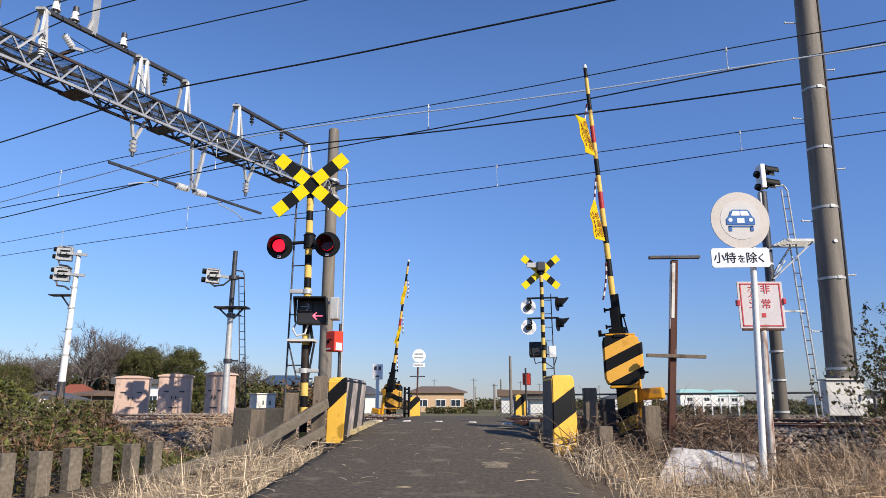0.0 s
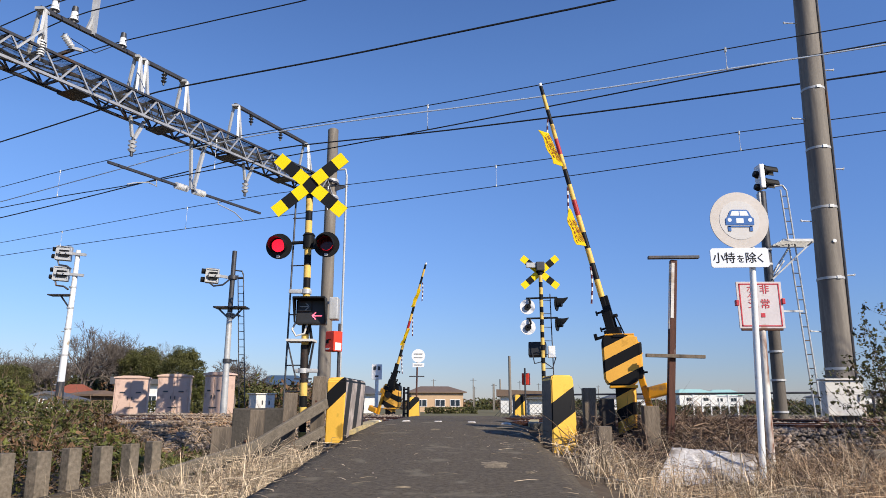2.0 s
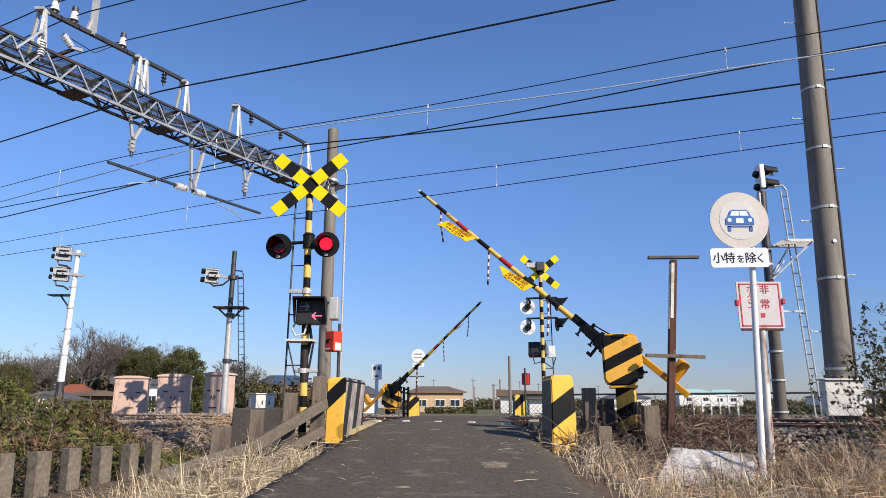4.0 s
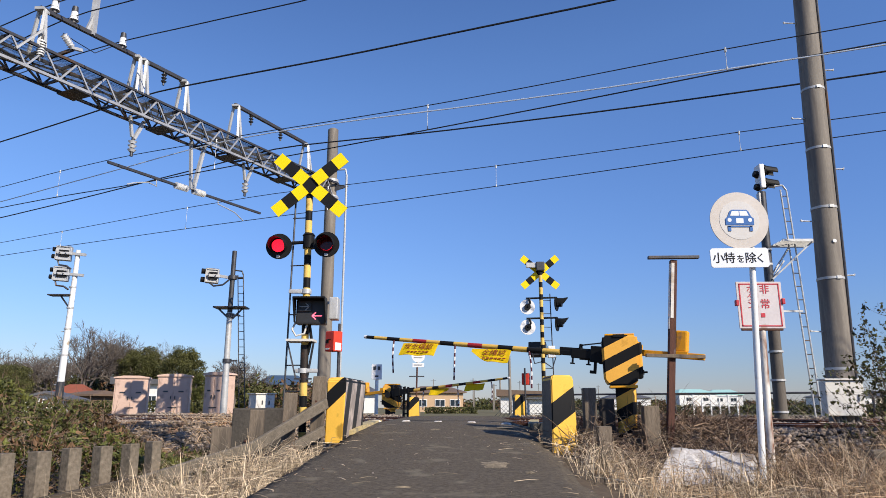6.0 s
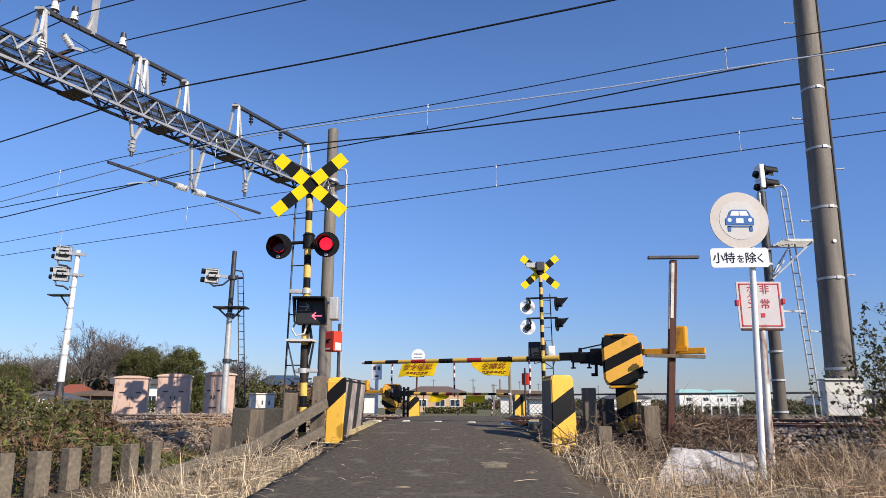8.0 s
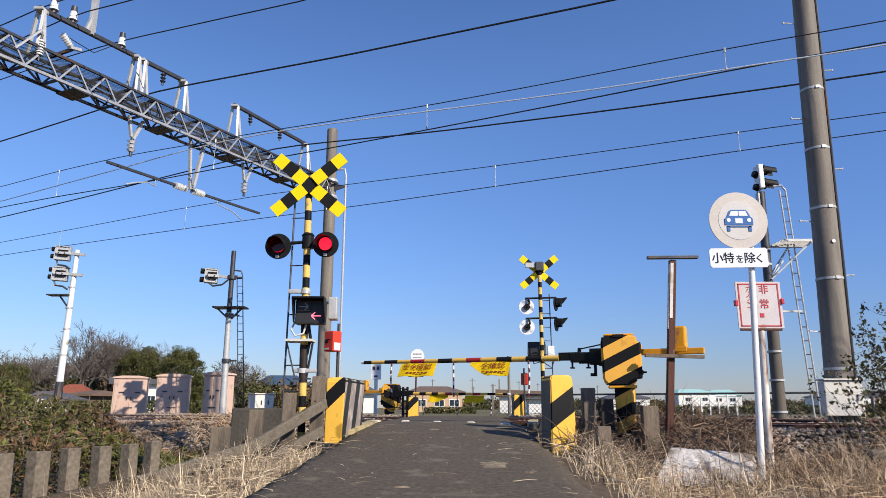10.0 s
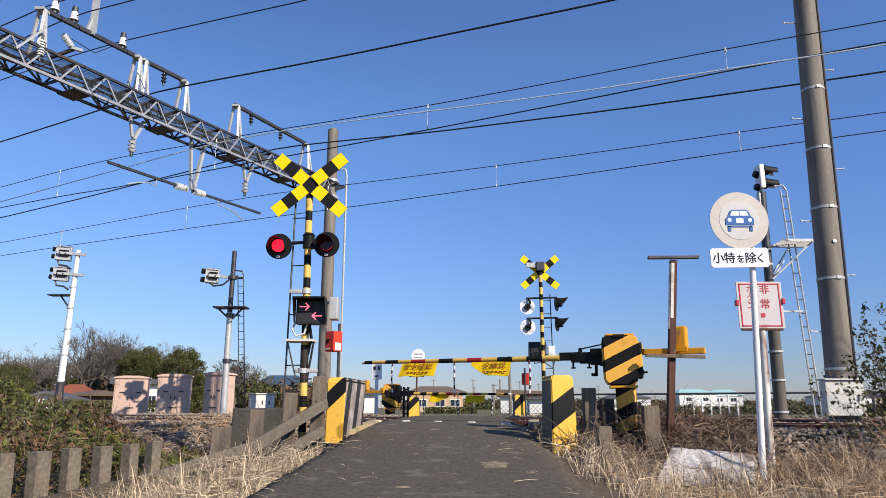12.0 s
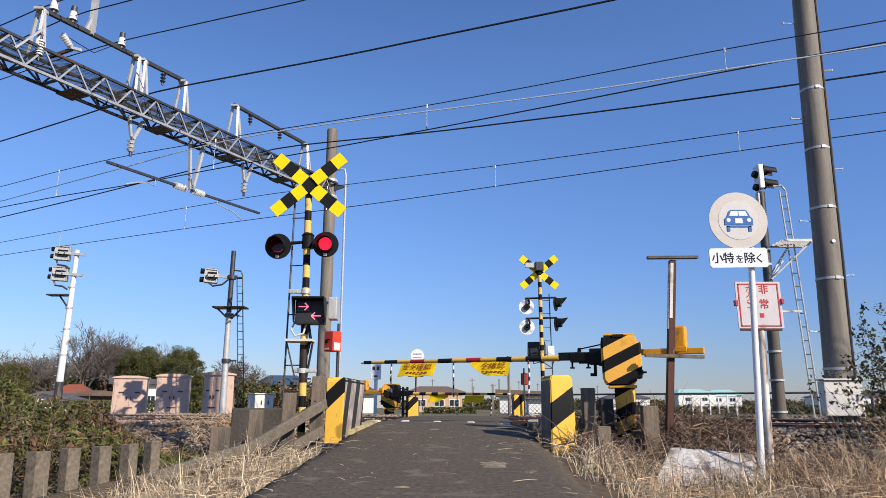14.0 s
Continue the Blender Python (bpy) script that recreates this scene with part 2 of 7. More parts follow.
def build_road():
    verts, faces = [], []
    ys = np.concatenate([np.arange(-30, 3, 1.5), np.arange(3, 22, 0.2), np.arange(22, 41, 1.0)])
    cols = np.linspace(-1, 1, 15)
    for y in ys:
        for c in cols:
            half = road_half(y)
            ragged = (0.05 * noise.noise((y * 1.7, 3 * c, 5)) + 0.03 * noise.noise((y * 6, 3 * c, 9))) if abs(c) == 1 else 0
            x = road_mid(y) + c * half + ragged
            z = road_z(y) + 0.02 * (1 - c * c) + 0.006 * noise.noise((x * 2.5, y * 2.5, 2)) - (0.03 if abs(c) == 1 else 0)
            verts.append((x, y, z))
    w = len(cols)
    for j in range(len(ys) - 1):
        for i in range(w - 1):
            a = j * w + i
            faces.append((a, a + 1, a + w + 1, a + w))
    n = len(verts)
    for j in range(len(ys)):       # skirts give the pavement its thickness
        for i in (0, w - 1):
            v = verts[j * w + i]
            verts.append((v[0], v[1], v[2] - 0.16))
    for j in range(len(ys) - 1):
        faces.append((j * w, (j + 1) * w, n + 2 * (j + 1), n + 2 * j))
        faces.append((j * w + w - 1, n + 2 * j + 1, n + 2 * j + 3, (j + 1) * w + w - 1))
    ob = soup("road", verts, faces, ASPHALT)
    for p in ob.data.polygons:
        p.use_smooth = True
    return tagged(ob, "narrow worn dark asphalt road rising to the crossing", "road", kind="structure")


build_ground()
build_road()


def build_tracks():
    for k, mid in enumerate(TRACKS):
        track = empty("railway_track", Matrix.Translation(at(mid, 0)) @ pose(0, 0, 0, 0, 0, 180 - TURN))
        for side in (-0.55, 0.55):
            bm = B()
            profile = [(-0.06, -0.15), (0.06, -0.15), (0.06, -0.135), (0.012, -0.12), (0.012, -0.045), (0.032, -0.035), (0.032, 0.0), (-0.032, 0.0), (-0.032, -0.035), (-0.012, -0.045), (-0.012, -0.12), (-0.06, -0.135)]
            prism(bm, profile, -120, 120, pose(0, side, 0, 0, 0, 90))
            for f in bm.faces:
                if f.normal.z > 0.9 and f.calc_center_median().z > -0.01:
                    f.material_index = 1
            part("rail", bm, [RUST, RAIL_TOP], track, "rusty steel rail with a worn top")
        bm = B()
        box(bm, (0, 0, -0.2), (0.22, 2.0, 0.1), bevel=0.01)
        first = part("sleeper", bm, CONCRETE, track)
        first.location = (-30, 0, 0)
        for i in range(1, 84):
            s = new("sleeper", first.data)
            s.parent, s.location = track, (-30 + i * 0.66, 0, 0)
        tagged(track, "rusty steel railway track on concrete sleepers in ballast", "railway track", group="tracks of the double line")


build_tracks()


# ---- overhead line ----
LINE_U = 11.0   # where the portal stands along the tracks


def beam_z(s):
    return lerp(s, [6.0, 15.9], [5.775, 6.12])


def build_portal():
    thing = empty("overhead_line_portal", Matrix.Translation(at(15.85, LINE_U)))
    inv = Matrix.Translation(-at(15.85, LINE_U))

    def w(s, u, z):
        return inv @ at(s, LINE_U + u, z)
    bm = B()
    rod(bm, w(15.85, 0, -0.6), w(15.85, 0, 8.26), 0.19, 0.155, 20)
    rod(bm, w(15.85, 0, 8.26), w(15.85, 0, 8.29), 0.15, 0.12, 20)
    part("pole", bm, POLE_CONCRETE, thing, "round concrete pole", True)
    bm = B()
    rod(bm, w(5.9, 0, -0.9), w(5.9, 0, 9.5), 0.19, 0.155, 20)
    part("pole", bm, POLE_CONCRETE, thing, "round concrete pole", True)
    for s in (6.2, 15.6):
        for z in (0.05, 0.55):
            part("clamp_band", rod(B(), w(5.9 if s < 10 else 15.85, 0, beam_z(s) + z - 0.04), w(5.9 if s < 10 else 15.85, 0, beam_z(s) + z + 0.04), 0.21, 0.21, 20), GALV, thing, "", True)
    # four chords; only the near lower one is pale, shade on the others is coloured in
    hw, hh = 0.22, 0.445
    for u in (-hw, hw):
        for z in (0, hh):
            bm = B()
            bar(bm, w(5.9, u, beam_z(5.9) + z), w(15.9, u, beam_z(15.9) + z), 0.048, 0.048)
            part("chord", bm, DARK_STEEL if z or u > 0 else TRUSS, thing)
    step = 0.607
    for i in range(16):
        s0 = 5.913 + i * step
        s1, s2 = s0 + step * 0.5, min(s0 + step, 15.8)
        for u in (-hw, hw):
            # same bars on both faces: the far face's shade is put into its colour
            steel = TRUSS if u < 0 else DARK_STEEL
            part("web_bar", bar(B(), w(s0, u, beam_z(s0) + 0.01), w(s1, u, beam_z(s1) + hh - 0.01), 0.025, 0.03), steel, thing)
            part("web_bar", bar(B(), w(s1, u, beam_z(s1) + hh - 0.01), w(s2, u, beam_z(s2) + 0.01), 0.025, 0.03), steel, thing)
        # cross bars coloured dark too, for the shade inside the beam
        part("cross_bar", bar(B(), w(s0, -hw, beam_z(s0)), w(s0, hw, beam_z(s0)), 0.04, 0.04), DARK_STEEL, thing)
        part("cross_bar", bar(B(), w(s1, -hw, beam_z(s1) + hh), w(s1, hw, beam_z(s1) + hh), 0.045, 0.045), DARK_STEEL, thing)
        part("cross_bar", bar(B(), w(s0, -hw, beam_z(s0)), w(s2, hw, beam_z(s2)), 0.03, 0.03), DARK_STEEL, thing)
    # gusset plates under the beam
    for s in (7.6, 9.6, 11.6, 13.6):
        bm = B()
        box(bm, (0, 0, 0), (0.34, 0.5, 0.02), Matrix.Translation(w(s, 0, beam_z(s) - 0.04)) @ pose(0, 0, 0, 0, 0, 90 - TURN))
        part("gusset_plate", bm, DARK_STEEL, thing)
    # netting along the middle of the beam
    ss = np.arange(6.0, 15.6, 0.017)
    p0 = np.array([tuple(w(s, -0.16, beam_z(s) + 0.02)) for s in ss])
    p2 = np.array([tuple(w(s + 0.05, -0.16, beam_z(s) + hh - 0.005)) for s in ss])
    verts, faces = [], []
    for a, b in zip(p0, p2):
        k = len(verts)
        for q in (a, b):
            verts += [q + np.array((dx, dy, 0)) for dx, dy in ((0.0045, 0), (-0.0025, 0.0035), (-0.0025, -0.0035))]
        faces += [(k + i, k + (i + 1) % 3, k + 3 + (i + 1) % 3, k + 3 + i) for i in range(3)]
    tagged(soup("netting", verts, faces, BLACK, thing), kind="stuff")
    # cables that run along inside the beam
    for u, z, amp in ((-0.1, 0.14, 0.05), (0.02, 0.18, 0.07), (0.1, 0.12, 0.04), (0.05, 0.3, 0.08)):
        part("cable", tube(B(), [w(s, u + 0.03 * math.sin(s * 5 + u * 30), beam_z(s) + z + amp * math.sin(s * 2.3 + u * 40)) for s in np.arange(6.1, 15.6, 0.3)], 0.018, 6), BLACK, thing)
    for s in (9.3, 9.42, 9.36):
        part("cable_coil", tube(B(), [w(s + 0.16 * math.cos(a), -0.05, beam_z(s) + 0.3 + 0.2 * math.sin(a)) for a in np.linspace(0, 2 * math.pi, 15)], 0.012, 5), BLACK, thing)

    def a_frame(s, lean, top):
        z0 = beam_z(s) + hh
        for u in (-0.22, 0.22):
            part("bracket_leg", bar(B(), w(s, u, z0), w(s + lean, u * 0.35, top), 0.055, 0.045), GALV, thing)
        part("bracket_stay", bar(B(), w(s - 0.12, -0.22, z0), w(s + lean, -0.08, top), 0.05, 0.04), GALV, thing)
        part("bracket_head", box(B(), (0, 0, 0), (0.16, 0.2, 0.05), Matrix.Translation(w(s + lean, 0, top))), GALV, thing)

    def top_bar(s0, s1, z0, z1):
        bm = B()
        bar(bm, w(s0, 0, z0), w(s1, 0, z1), 0.07, 0.075)
        part("arm_bar", bm, DARK_STEEL, thing)
    for s, lean, top in ((6.8, 0, 7.05), (8.85, 0, 7.15), (9.0, 0, 7.15), (10.1, 0, 7.18), (11.75, 0, 7.3), (14.55, 0, 7.32)):
        a_frame(s, lean, top)
    top_bar(6.75, 8.9, 7.08, 7.17)
    top_bar(8.95, 10.15, 7.17, 7.22)
    top_bar(11.7, 14.6, 7.33, 7.36)
    bm = B()
    bar(bm, w(7.8, 0, 7.1), w(7.8, 0, 9.2), 0.11, 0.09)
    bar(bm, w(7.68, 0, 7.15), w(7.78, 0, 7.5), 0.06, 0.05)
    part("mast", bm, GALV, thing)

    def insulator(p0, p1, n, r, name="insulator", material=PORCELAIN, ends=0.25):
        bm = B()
        p0, p1 = Vector(p0), Vector(p1)
        rod(bm, p0, p1, r * 0.35, r * 0.35, 10, 1)
        for i in range(n):
            a = p0.lerp(p1, ends + (1 - 2 * ends) * i / max(1, n - 1))
            d = (p1 - p0).normalized() * r * 0.28
            rod(bm, a - d, a + d, r, r * 0.55, 14)
        part(name, bm, [material, DARK_STEEL], thing, "", True)
    # pin insulators on the upper bars
    for s, z in ((7.02, 7.12), (7.4, 7.13), (8.47, 7.16)):
        bm = B()
        rod(bm, w(s, 0, z), w(s, 0, z + 0.08), 0.05, 0.045, 14, 1)
        rod(bm, w(s, 0, z + 0.06), w(s, 0, z + 0.13), 0.085, 0.06, 16)
        rod(bm, w(s, 0, z + 0.12), w(s, 0, z + 0.24), 0.07, 0.055, 16)
        rod(bm, w(s, 0, z + 0.23), w(s, 0, z + 0.34), 0.06, 0.05, 14, 1)
        part("insulator", bm, [PORCELAIN, DARK_STEEL], thing, "white pin insulator with a dark cap", True)
    # hanging insulators under the smaller bars
    for s, z in ((9.55, 7.16), (12.3, 7.33), (13.45, 7.34)):
        insulator(w(s, 0, z), w(s, 0, z - 0.3), 3, 0.06, "insulator", DARK_STEEL)
    insulator(w(6.75, -0.2, 6.0), w(6.75, -0.2, 6.5), 6, 0.07)
    insulator(w(7.04, -0.3, 6.64), w(7.22, -0.34, 6.45), 6, 0.07, ends=0.12)
    part("bracket", bar(B(), w(7.18, -0.35, 6.44), w(7.40, -0.33, 6.50), 0.06, 0.05), GALV, thing)
    part("bracket", bar(B(), w(7.24, -0.34, 6.44), w(7.05, 0.0, 6.26), 0.05, 0.05), DARK_STEEL, thing)
    part("jumper_wire", tube(B(), [w(7.04, -0.3, 6.66), w(7.35, -0.15, 6.72), w(7.9, 0, 6.78), w(8.47, 0, 7.3)], 0.008, 6), WIRE, thing)
    part("bracket", bar(B(), w(6.3, -0.24, 6.0), w(6.7, -0.24, 6.55), 0.08, 0.03), GALV, thing)
    # hangers that carry the messenger wires
    for s in (8.95, 12.25):
        part("hanger", bar(B(), w(s - 0.12, 0, beam_z(s)), w(s - 0.03, 0, beam_z(s) - 0.42), 0.05, 0.05), GALV, thing)
        part("hanger", bar(B(), w(s + 0.22, 0, beam_z(s)), w(s + 0.02, 0, beam_z(s) - 0.45), 0.06, 0.06), GALV, thing)
        insulator(w(s, 0, beam_z(s) - 0.42), w(s, 0, beam_z(s) - 0.82), 3, 0.085, ends=0.28)
    # registration bar with its bracket
    part("hanger", bar(B(), w(10.45, 0, beam_z(10.4)), w(10.55, 0, 4.85), 0.06, 0.05), GALV, thing)
    part("hanger", bar(B(), w(10.85, 0, beam_z(10.9)), w(10.62, 0, 4.85), 0.08, 0.06), GALV, thing)
    part("registration_arm", bar(B(), w(8.45, 0, 4.77), w(10.2, 0, 4.82), 0.045, 0.05), DARK_STEEL, thing)
    part("registration_arm", bar(B(), w(10.95, 0, 4.84), w(12.85, 0, 4.9), 0.045, 0.05), DARK_STEEL, thing)
    insulator(w(10.12, 0, 4.81), w(10.5, 0, 4.83), 8, 0.075, ends=0.1)
    insulator(w(10.62, 0, 4.83), w(11.0, 0, 4.85), 8, 0.075, ends=0.1)
    part("steady_arm", tube(B(), [w(9.62, 0, 4.78), w(9.64, 0, 4.64), w(9.42, 0, 4.66), w(9.12, 0, 4.56), w(8.93, 0, 4.47)], 0.012, 6), GALV, thing)
    part("steady_arm", tube(B(), [w(11.39, 0, 4.87), w(11.40, 0, 4.74), w(11.66, 0, 4.72), w(11.95, 0, 4.69), w(12.26, 0, 4.56)], 0.012, 6), GALV, thing)
    # stays and pipes on the far pole
    bm = B()
    tube(bm, [w(15.85, -0.1, 7.0), w(15.95, -0.42, 7.0), w(15.95, -0.46, 6.8), w(15.95, -0.46, 0)], 0.03, 8)
    part("conduit", bm, GALV, thing)
    bm = B()
    prism(bm, [(-0.35, 0.2), (0.45, 0.02), (-0.3, -0.25)], -0.02, 0.02, Matrix.Translation(w(15.8, -0.1, 6.45)) @ pose(0, 0, 0, 0, 0, 0))
    part("end_plate", bm, DARK_STEEL, thing)
    return tagged(thing, "grey steel lattice portal beam between two concrete poles over the tracks", "overhead line portal")


def build_wires():
    def wire(name, label, s, rows, r, material=WIRE, end=None):
        us = np.array([a for a, _ in rows])
        zs = np.array([b for _, b in rows])
        order = np.argsort(us)
        us, zs = us[order], zs[order]

        def fit(u):
            if u < us[0]:
                return zs[0] + (u - us[0]) * 0.01
            if u > us[-1]:
                return zs[-1] - (u - us[-1]) * 0.02
            return float(np.interp(u, us, zs))
        lo, hi = -14.0, end or us.max() + 14
        line = []
        for u in np.linspace(lo, hi, 61):
            line.append(at(s, u, np.mean([fit(u + d) for d in (-0.5, 0, 0.5)])))
        ob = part(name, tube(B(), line, r, 6), material, None, "", True)
        tagged(ob, label, "wire", group="overhead wires")
        return fit
    near_m = wire("messenger_wire", "thin dark messenger wire over the near track", 10.2, [(17.15, 5.64), (14.9, 5.74), (12.6, 5.77), (10.86, 5.71), (9.02, 5.67), (6.96, 5.575), (5.05, 5.50), (2.54, 5.455), (1.64, 5.455), (0.1, 5.44), (-1.96, 5.38)], 0.0085)
    wire("feeder_wire", "pale bright feeder wire beside the near track's contact wire", 10.2, [(17.06, 5.24), (14.97, 5.365), (13.07, 5.465), (10.61, 5.618), (9.01, 5.621), (6.95, 5.526), (4.04, 5.314), (1.64, 5.167), (0.07, 5.11), (-1.91, 5.021)], 0.011, BRIGHT_WIRE)
    near_c = wire("contact_wire", "dark contact wire over the near track", 10.25, [(17.11, 5.112), (14.95, 5.115), (12.18, 5.06), (9.6, 5.065), (6.97, 5.052), (5.07, 5.056), (1.65, 5.078), (0.07, 5.104), (-1.93, 5.088)], 0.011)
    wire("feeder_wire", "thick dark feeder cable on the portal's brackets", 13.45, [(22.36, 6.286), (18.35, 6.454), (15.76, 6.591), (12.81, 6.74), (11.1, 6.86), (9.15, 6.717), (6.65, 6.50), (2.19, 6.234), (-1.09, 6.099), (-2.46, 6.049)], 0.017)
    far_m = wire("messenger_wire", "thin dark messenger wire over the far track", 13.56, [(22.35, 5.467), (19.34, 5.52), (14.23, 5.643), (11.28, 5.65), (9.18, 5.578), (5.01, 5.457), (2.26, 5.401), (0.02, 5.378), (-2.38, 5.326)], 0.0085)
    far_c = wire("contact_wire", "dark contact wire over the far track", 13.56, [(22.24, 5.021), (19.51, 5.033), (14.16, 5.031), (12.17, 5.02), (8.03, 4.978), (5.02, 4.981), (2.28, 4.98), (0.04, 5.0), (-2.34, 4.989)], 0.009)
    wire("feeder_wire", "thick dark feeder cable hanging from the portal's bracket", 9.5, [(16.25, 6.452), (13.3, 6.598), (11.32, 6.72), (10.43, 6.69), (6.53, 6.458), (3.75, 6.346), (1.53, 6.249)], 0.017)
    wire("line_wire", "thin dark power line on a white pin insulator", 8.47, [(14.8, 7.30), (12.98, 7.36), (10.97, 7.34), (9.44, 7.223), (7.93, 7.122), (6.56, 7.008)], 0.012)
    wire("line_wire", "thin dark power line on a white pin insulator", 7.4, [(13.02, 7.1), (11.89, 7.24), (11.03, 7.31), (9.41, 7.183), (6.5, 7.05)], 0.012)
    wire("line_wire", "thin dark power line on a white pin insulator", 7.02, [(12.43, 7.251), (11.6, 7.329), (11.03, 7.35), (9.0, 7.25), (6.5, 7.1)], 0.012)
    for s, m_fit, c_fit, us in ((10.2, near_m, near_c, (14.9, 10.02, 5.06, 0.09, -4.9)), (13.56, far_m, far_c, (19.34, 14.2, 9.5, 5.02, 0.03, -4.9))):
        for u in us:
            bm = B()
            top, low = m_fit(u), c_fit(u)
            rod(bm, at(s, u, low), at(s, u, top), 0.0045, 0.0045, 6)
            rod(bm, at(s, u, top - 0.05), at(s, u, top + 0.02), 0.018, 0.018, 6)
            rod(bm, at(s, u, low - 0.01), at(s, u, low + 0.04), 0.015, 0.015, 6)
            ob = part("dropper", bm, GALV)
            tagged(ob, "short wire dropper between messenger and contact wire", "wire dropper", group="droppers of the overhead line")


build_portal()
build_wires()


def big_pole():
    thing = empty("utility_pole", pose(6.27, 11.0, -0.5))
    bm = B()
    rod(bm, (-0.025, 0, -0.3), (0.35, 0, 10.5), 0.213, 0.163, 28)
    part("shaft", bm, POLE_CONCRETE, thing, "", True)
    for i, z in enumerate((1.3, 2.75, 3.95, 5.0, 6.1)):
        bm = B()
        rod(bm, (0.0347 * z - 0.015, 0, z - 0.02), (0.0347 * z - 0.015, 0, z + 0.02), 0.225 - 0.006 * z, 0.225 - 0.006 * z, 28)
        box(bm, (0.03 + 0.0277 * z, -0.21 + 0.006 * z, z), (0.07, 0.05, 0.05))
        part("band", bm, GALV, thing, "", True)
    for i in range(10):
        z = 1.89 + i * 0.92
        side = 1 if i % 2 else -1
        x = 0.0347 * z - 0.015
        bm = B()
        rod(bm, (x + side * 0.15, 0, z), (x + side * 0.40, 0, z + 0.01), 0.011, 0.011, 8)
        rod(bm, (x + side * 0.39, 0, z - 0.005), (x + side * 0.405, 0, z + 0.03), 0.014, 0.014, 8)
        part("step_bolt", bm, GALV, thing)
    bm = B()
    tube(bm, [(0.19, -0.1, 0.2), (0.285, -0.1, 3), (0.49, -0.07, 9.5)], 0.022, 8)
    part("cable_pipe", bm, DARK_STEEL, thing)
    bm = B()
    disc(bm, (0.11, -0.205, 3.35), 0.03, 0.02)
    part("number_disc", bm, WHITE, thing)
    bm = B()
    turned = pose(-0.16, 0, 0, 0, 0, -2)
    box(bm, (0.0, -0.34, 0.84), (0.57, 0.20, 0.52), turned, 0.015)
    box(bm, (0.0, -0.34, 1.12), (0.60, 0.27, 0.025), turned, 0.008)
    cab = part("cabinet", bm, LIGHT_GREY, thing, "pale grey steel cabinet")
    bm = B()
    box(bm, (0.2, -0.45, 0.85), (0.02, 0.03, 0.1), turned)
    part("latch", bm, GALV, cab)
    for x in (-0.30, -0.19, 0.0):
        bm = B()
        tube(bm, [(x, -0.35, 0.58), (x + 0.03, -0.33, 0.2), (x + 0.10, -0.3, -0.05)], 0.032, 8)
        part("conduit", bm, DARK_STEEL, thing)
    return tagged(thing, "tall round concrete pole with step bolts and a cabinet", "utility pole")


big_pole()


# ---- striped paint and other special materials ----
def stripes(name, a, b, direction, period, share, offset, dirt=0.0):
    """Painted stripes across a direction of the object's own space."""
    m = mat(name, a, tuple(c * 0.88 for c in a), 0.5, scale=6, fine=12, bump=0.06, stain=tuple(c * 0.5 for c in a), stain_amount=0.05 + dirt, stain_scale=5, spec=0.12)
    nt = m.node_tree
    n, ln = nt.nodes, nt.links
    co = n.new("ShaderNodeTexCoord")
    dot = n.new("ShaderNodeVectorMath")
    dot.operation = "DOT_PRODUCT"
    dot.inputs[1].default_value = direction
    ln.new(co.outputs["Object"], dot.inputs[0])
    steps = []
    for op, value in (("SUBTRACT", offset), ("DIVIDE", period), ("FRACT", 0), ("GREATER_THAN", share)):
        k = n.new("ShaderNodeMath")
        k.operation = op
        k.inputs[1].default_value = value
        steps.append(k)
    ln.new(dot.outputs["Value"], steps[0].inputs[0])
    for p, q in zip(steps, steps[1:]):
        ln.new(p.outputs[0], q.inputs[0])
    bsdf = n["Principled BSDF"]
    old = bsdf.inputs["Base Color"].links[0].from_socket
    mix = n.new("ShaderNodeMixRGB")
    mix.inputs[2].default_value = (*b, 1)
    ln.new(steps[-1].outputs[0], mix.inputs[0])
    ln.new(old, mix.inputs[1])
    ln.new(mix.outputs[0], bsdf.inputs["Base Color"])
    return m


DARK = (0.011, 0.011, 0.0115)
ORANGE_C, YELLOW_C = (0.88, 0.46, 0.08), (0.86, 0.50, 0.075)
MACHINE_STRIPES = stripes("machine_stripes", ORANGE_C, DARK, (0.5, 0, 1), 0.296, 0.51, 0.035, 0.05)
POST_STRIPES = stripes("post_stripes", (0.78, 0.52, 0.14), DARK, (0, 0, 1), 0.298, 0.55, 2.181, 0.04)
BOLLARD_R = stripes("bollard_stripes", YELLOW_C, DARK, (-0.72, 0, 1), 0.80, 0.66, -0.157, 0.12)
BOLLARD_L = stripes("bollard_stripes_wide", YELLOW_C, DARK, (-0.95, 0, 1), 0.80, 0.75, -0.148, 0.12)
BOLLARD_SIDE = stripes("bollard_side_stripes", (0.56, 0.47, 0.41), (0.03, 0.028, 0.026), (0, 1, -0.22), 0.5, 0.55, 0.12, 0.75)
CUFF = stripes("dangler_stripes", (0.78, 0.77, 0.75), (0.10, 0.03, 0.04), (0, 0, 1), 0.11, 0.5, 0.0)
RED_LENS = mat("dark_red_glass", (0.10, 0.004, 0.005), (0.07, 0.003, 0.004), 0.12, scale=8, bump=0.0)
RED_GLOW = glow("lit_red_lens", (1.0, 0.012, 0.035), 1.4)
ARROW_GLOW = glow("lit_arrow", (1.0, 0.16, 0.24), 1.3)
ARROW_OFF = mat("unlit_arrow", (0.35, 0.35, 0.35), (0.3, 0.3, 0.3), 0.4, bump=0)
PANEL = mat("dark_panel", (0.035, 0.036, 0.038), (0.028, 0.028, 0.03), 0.45, scale=9, bump=0.02)
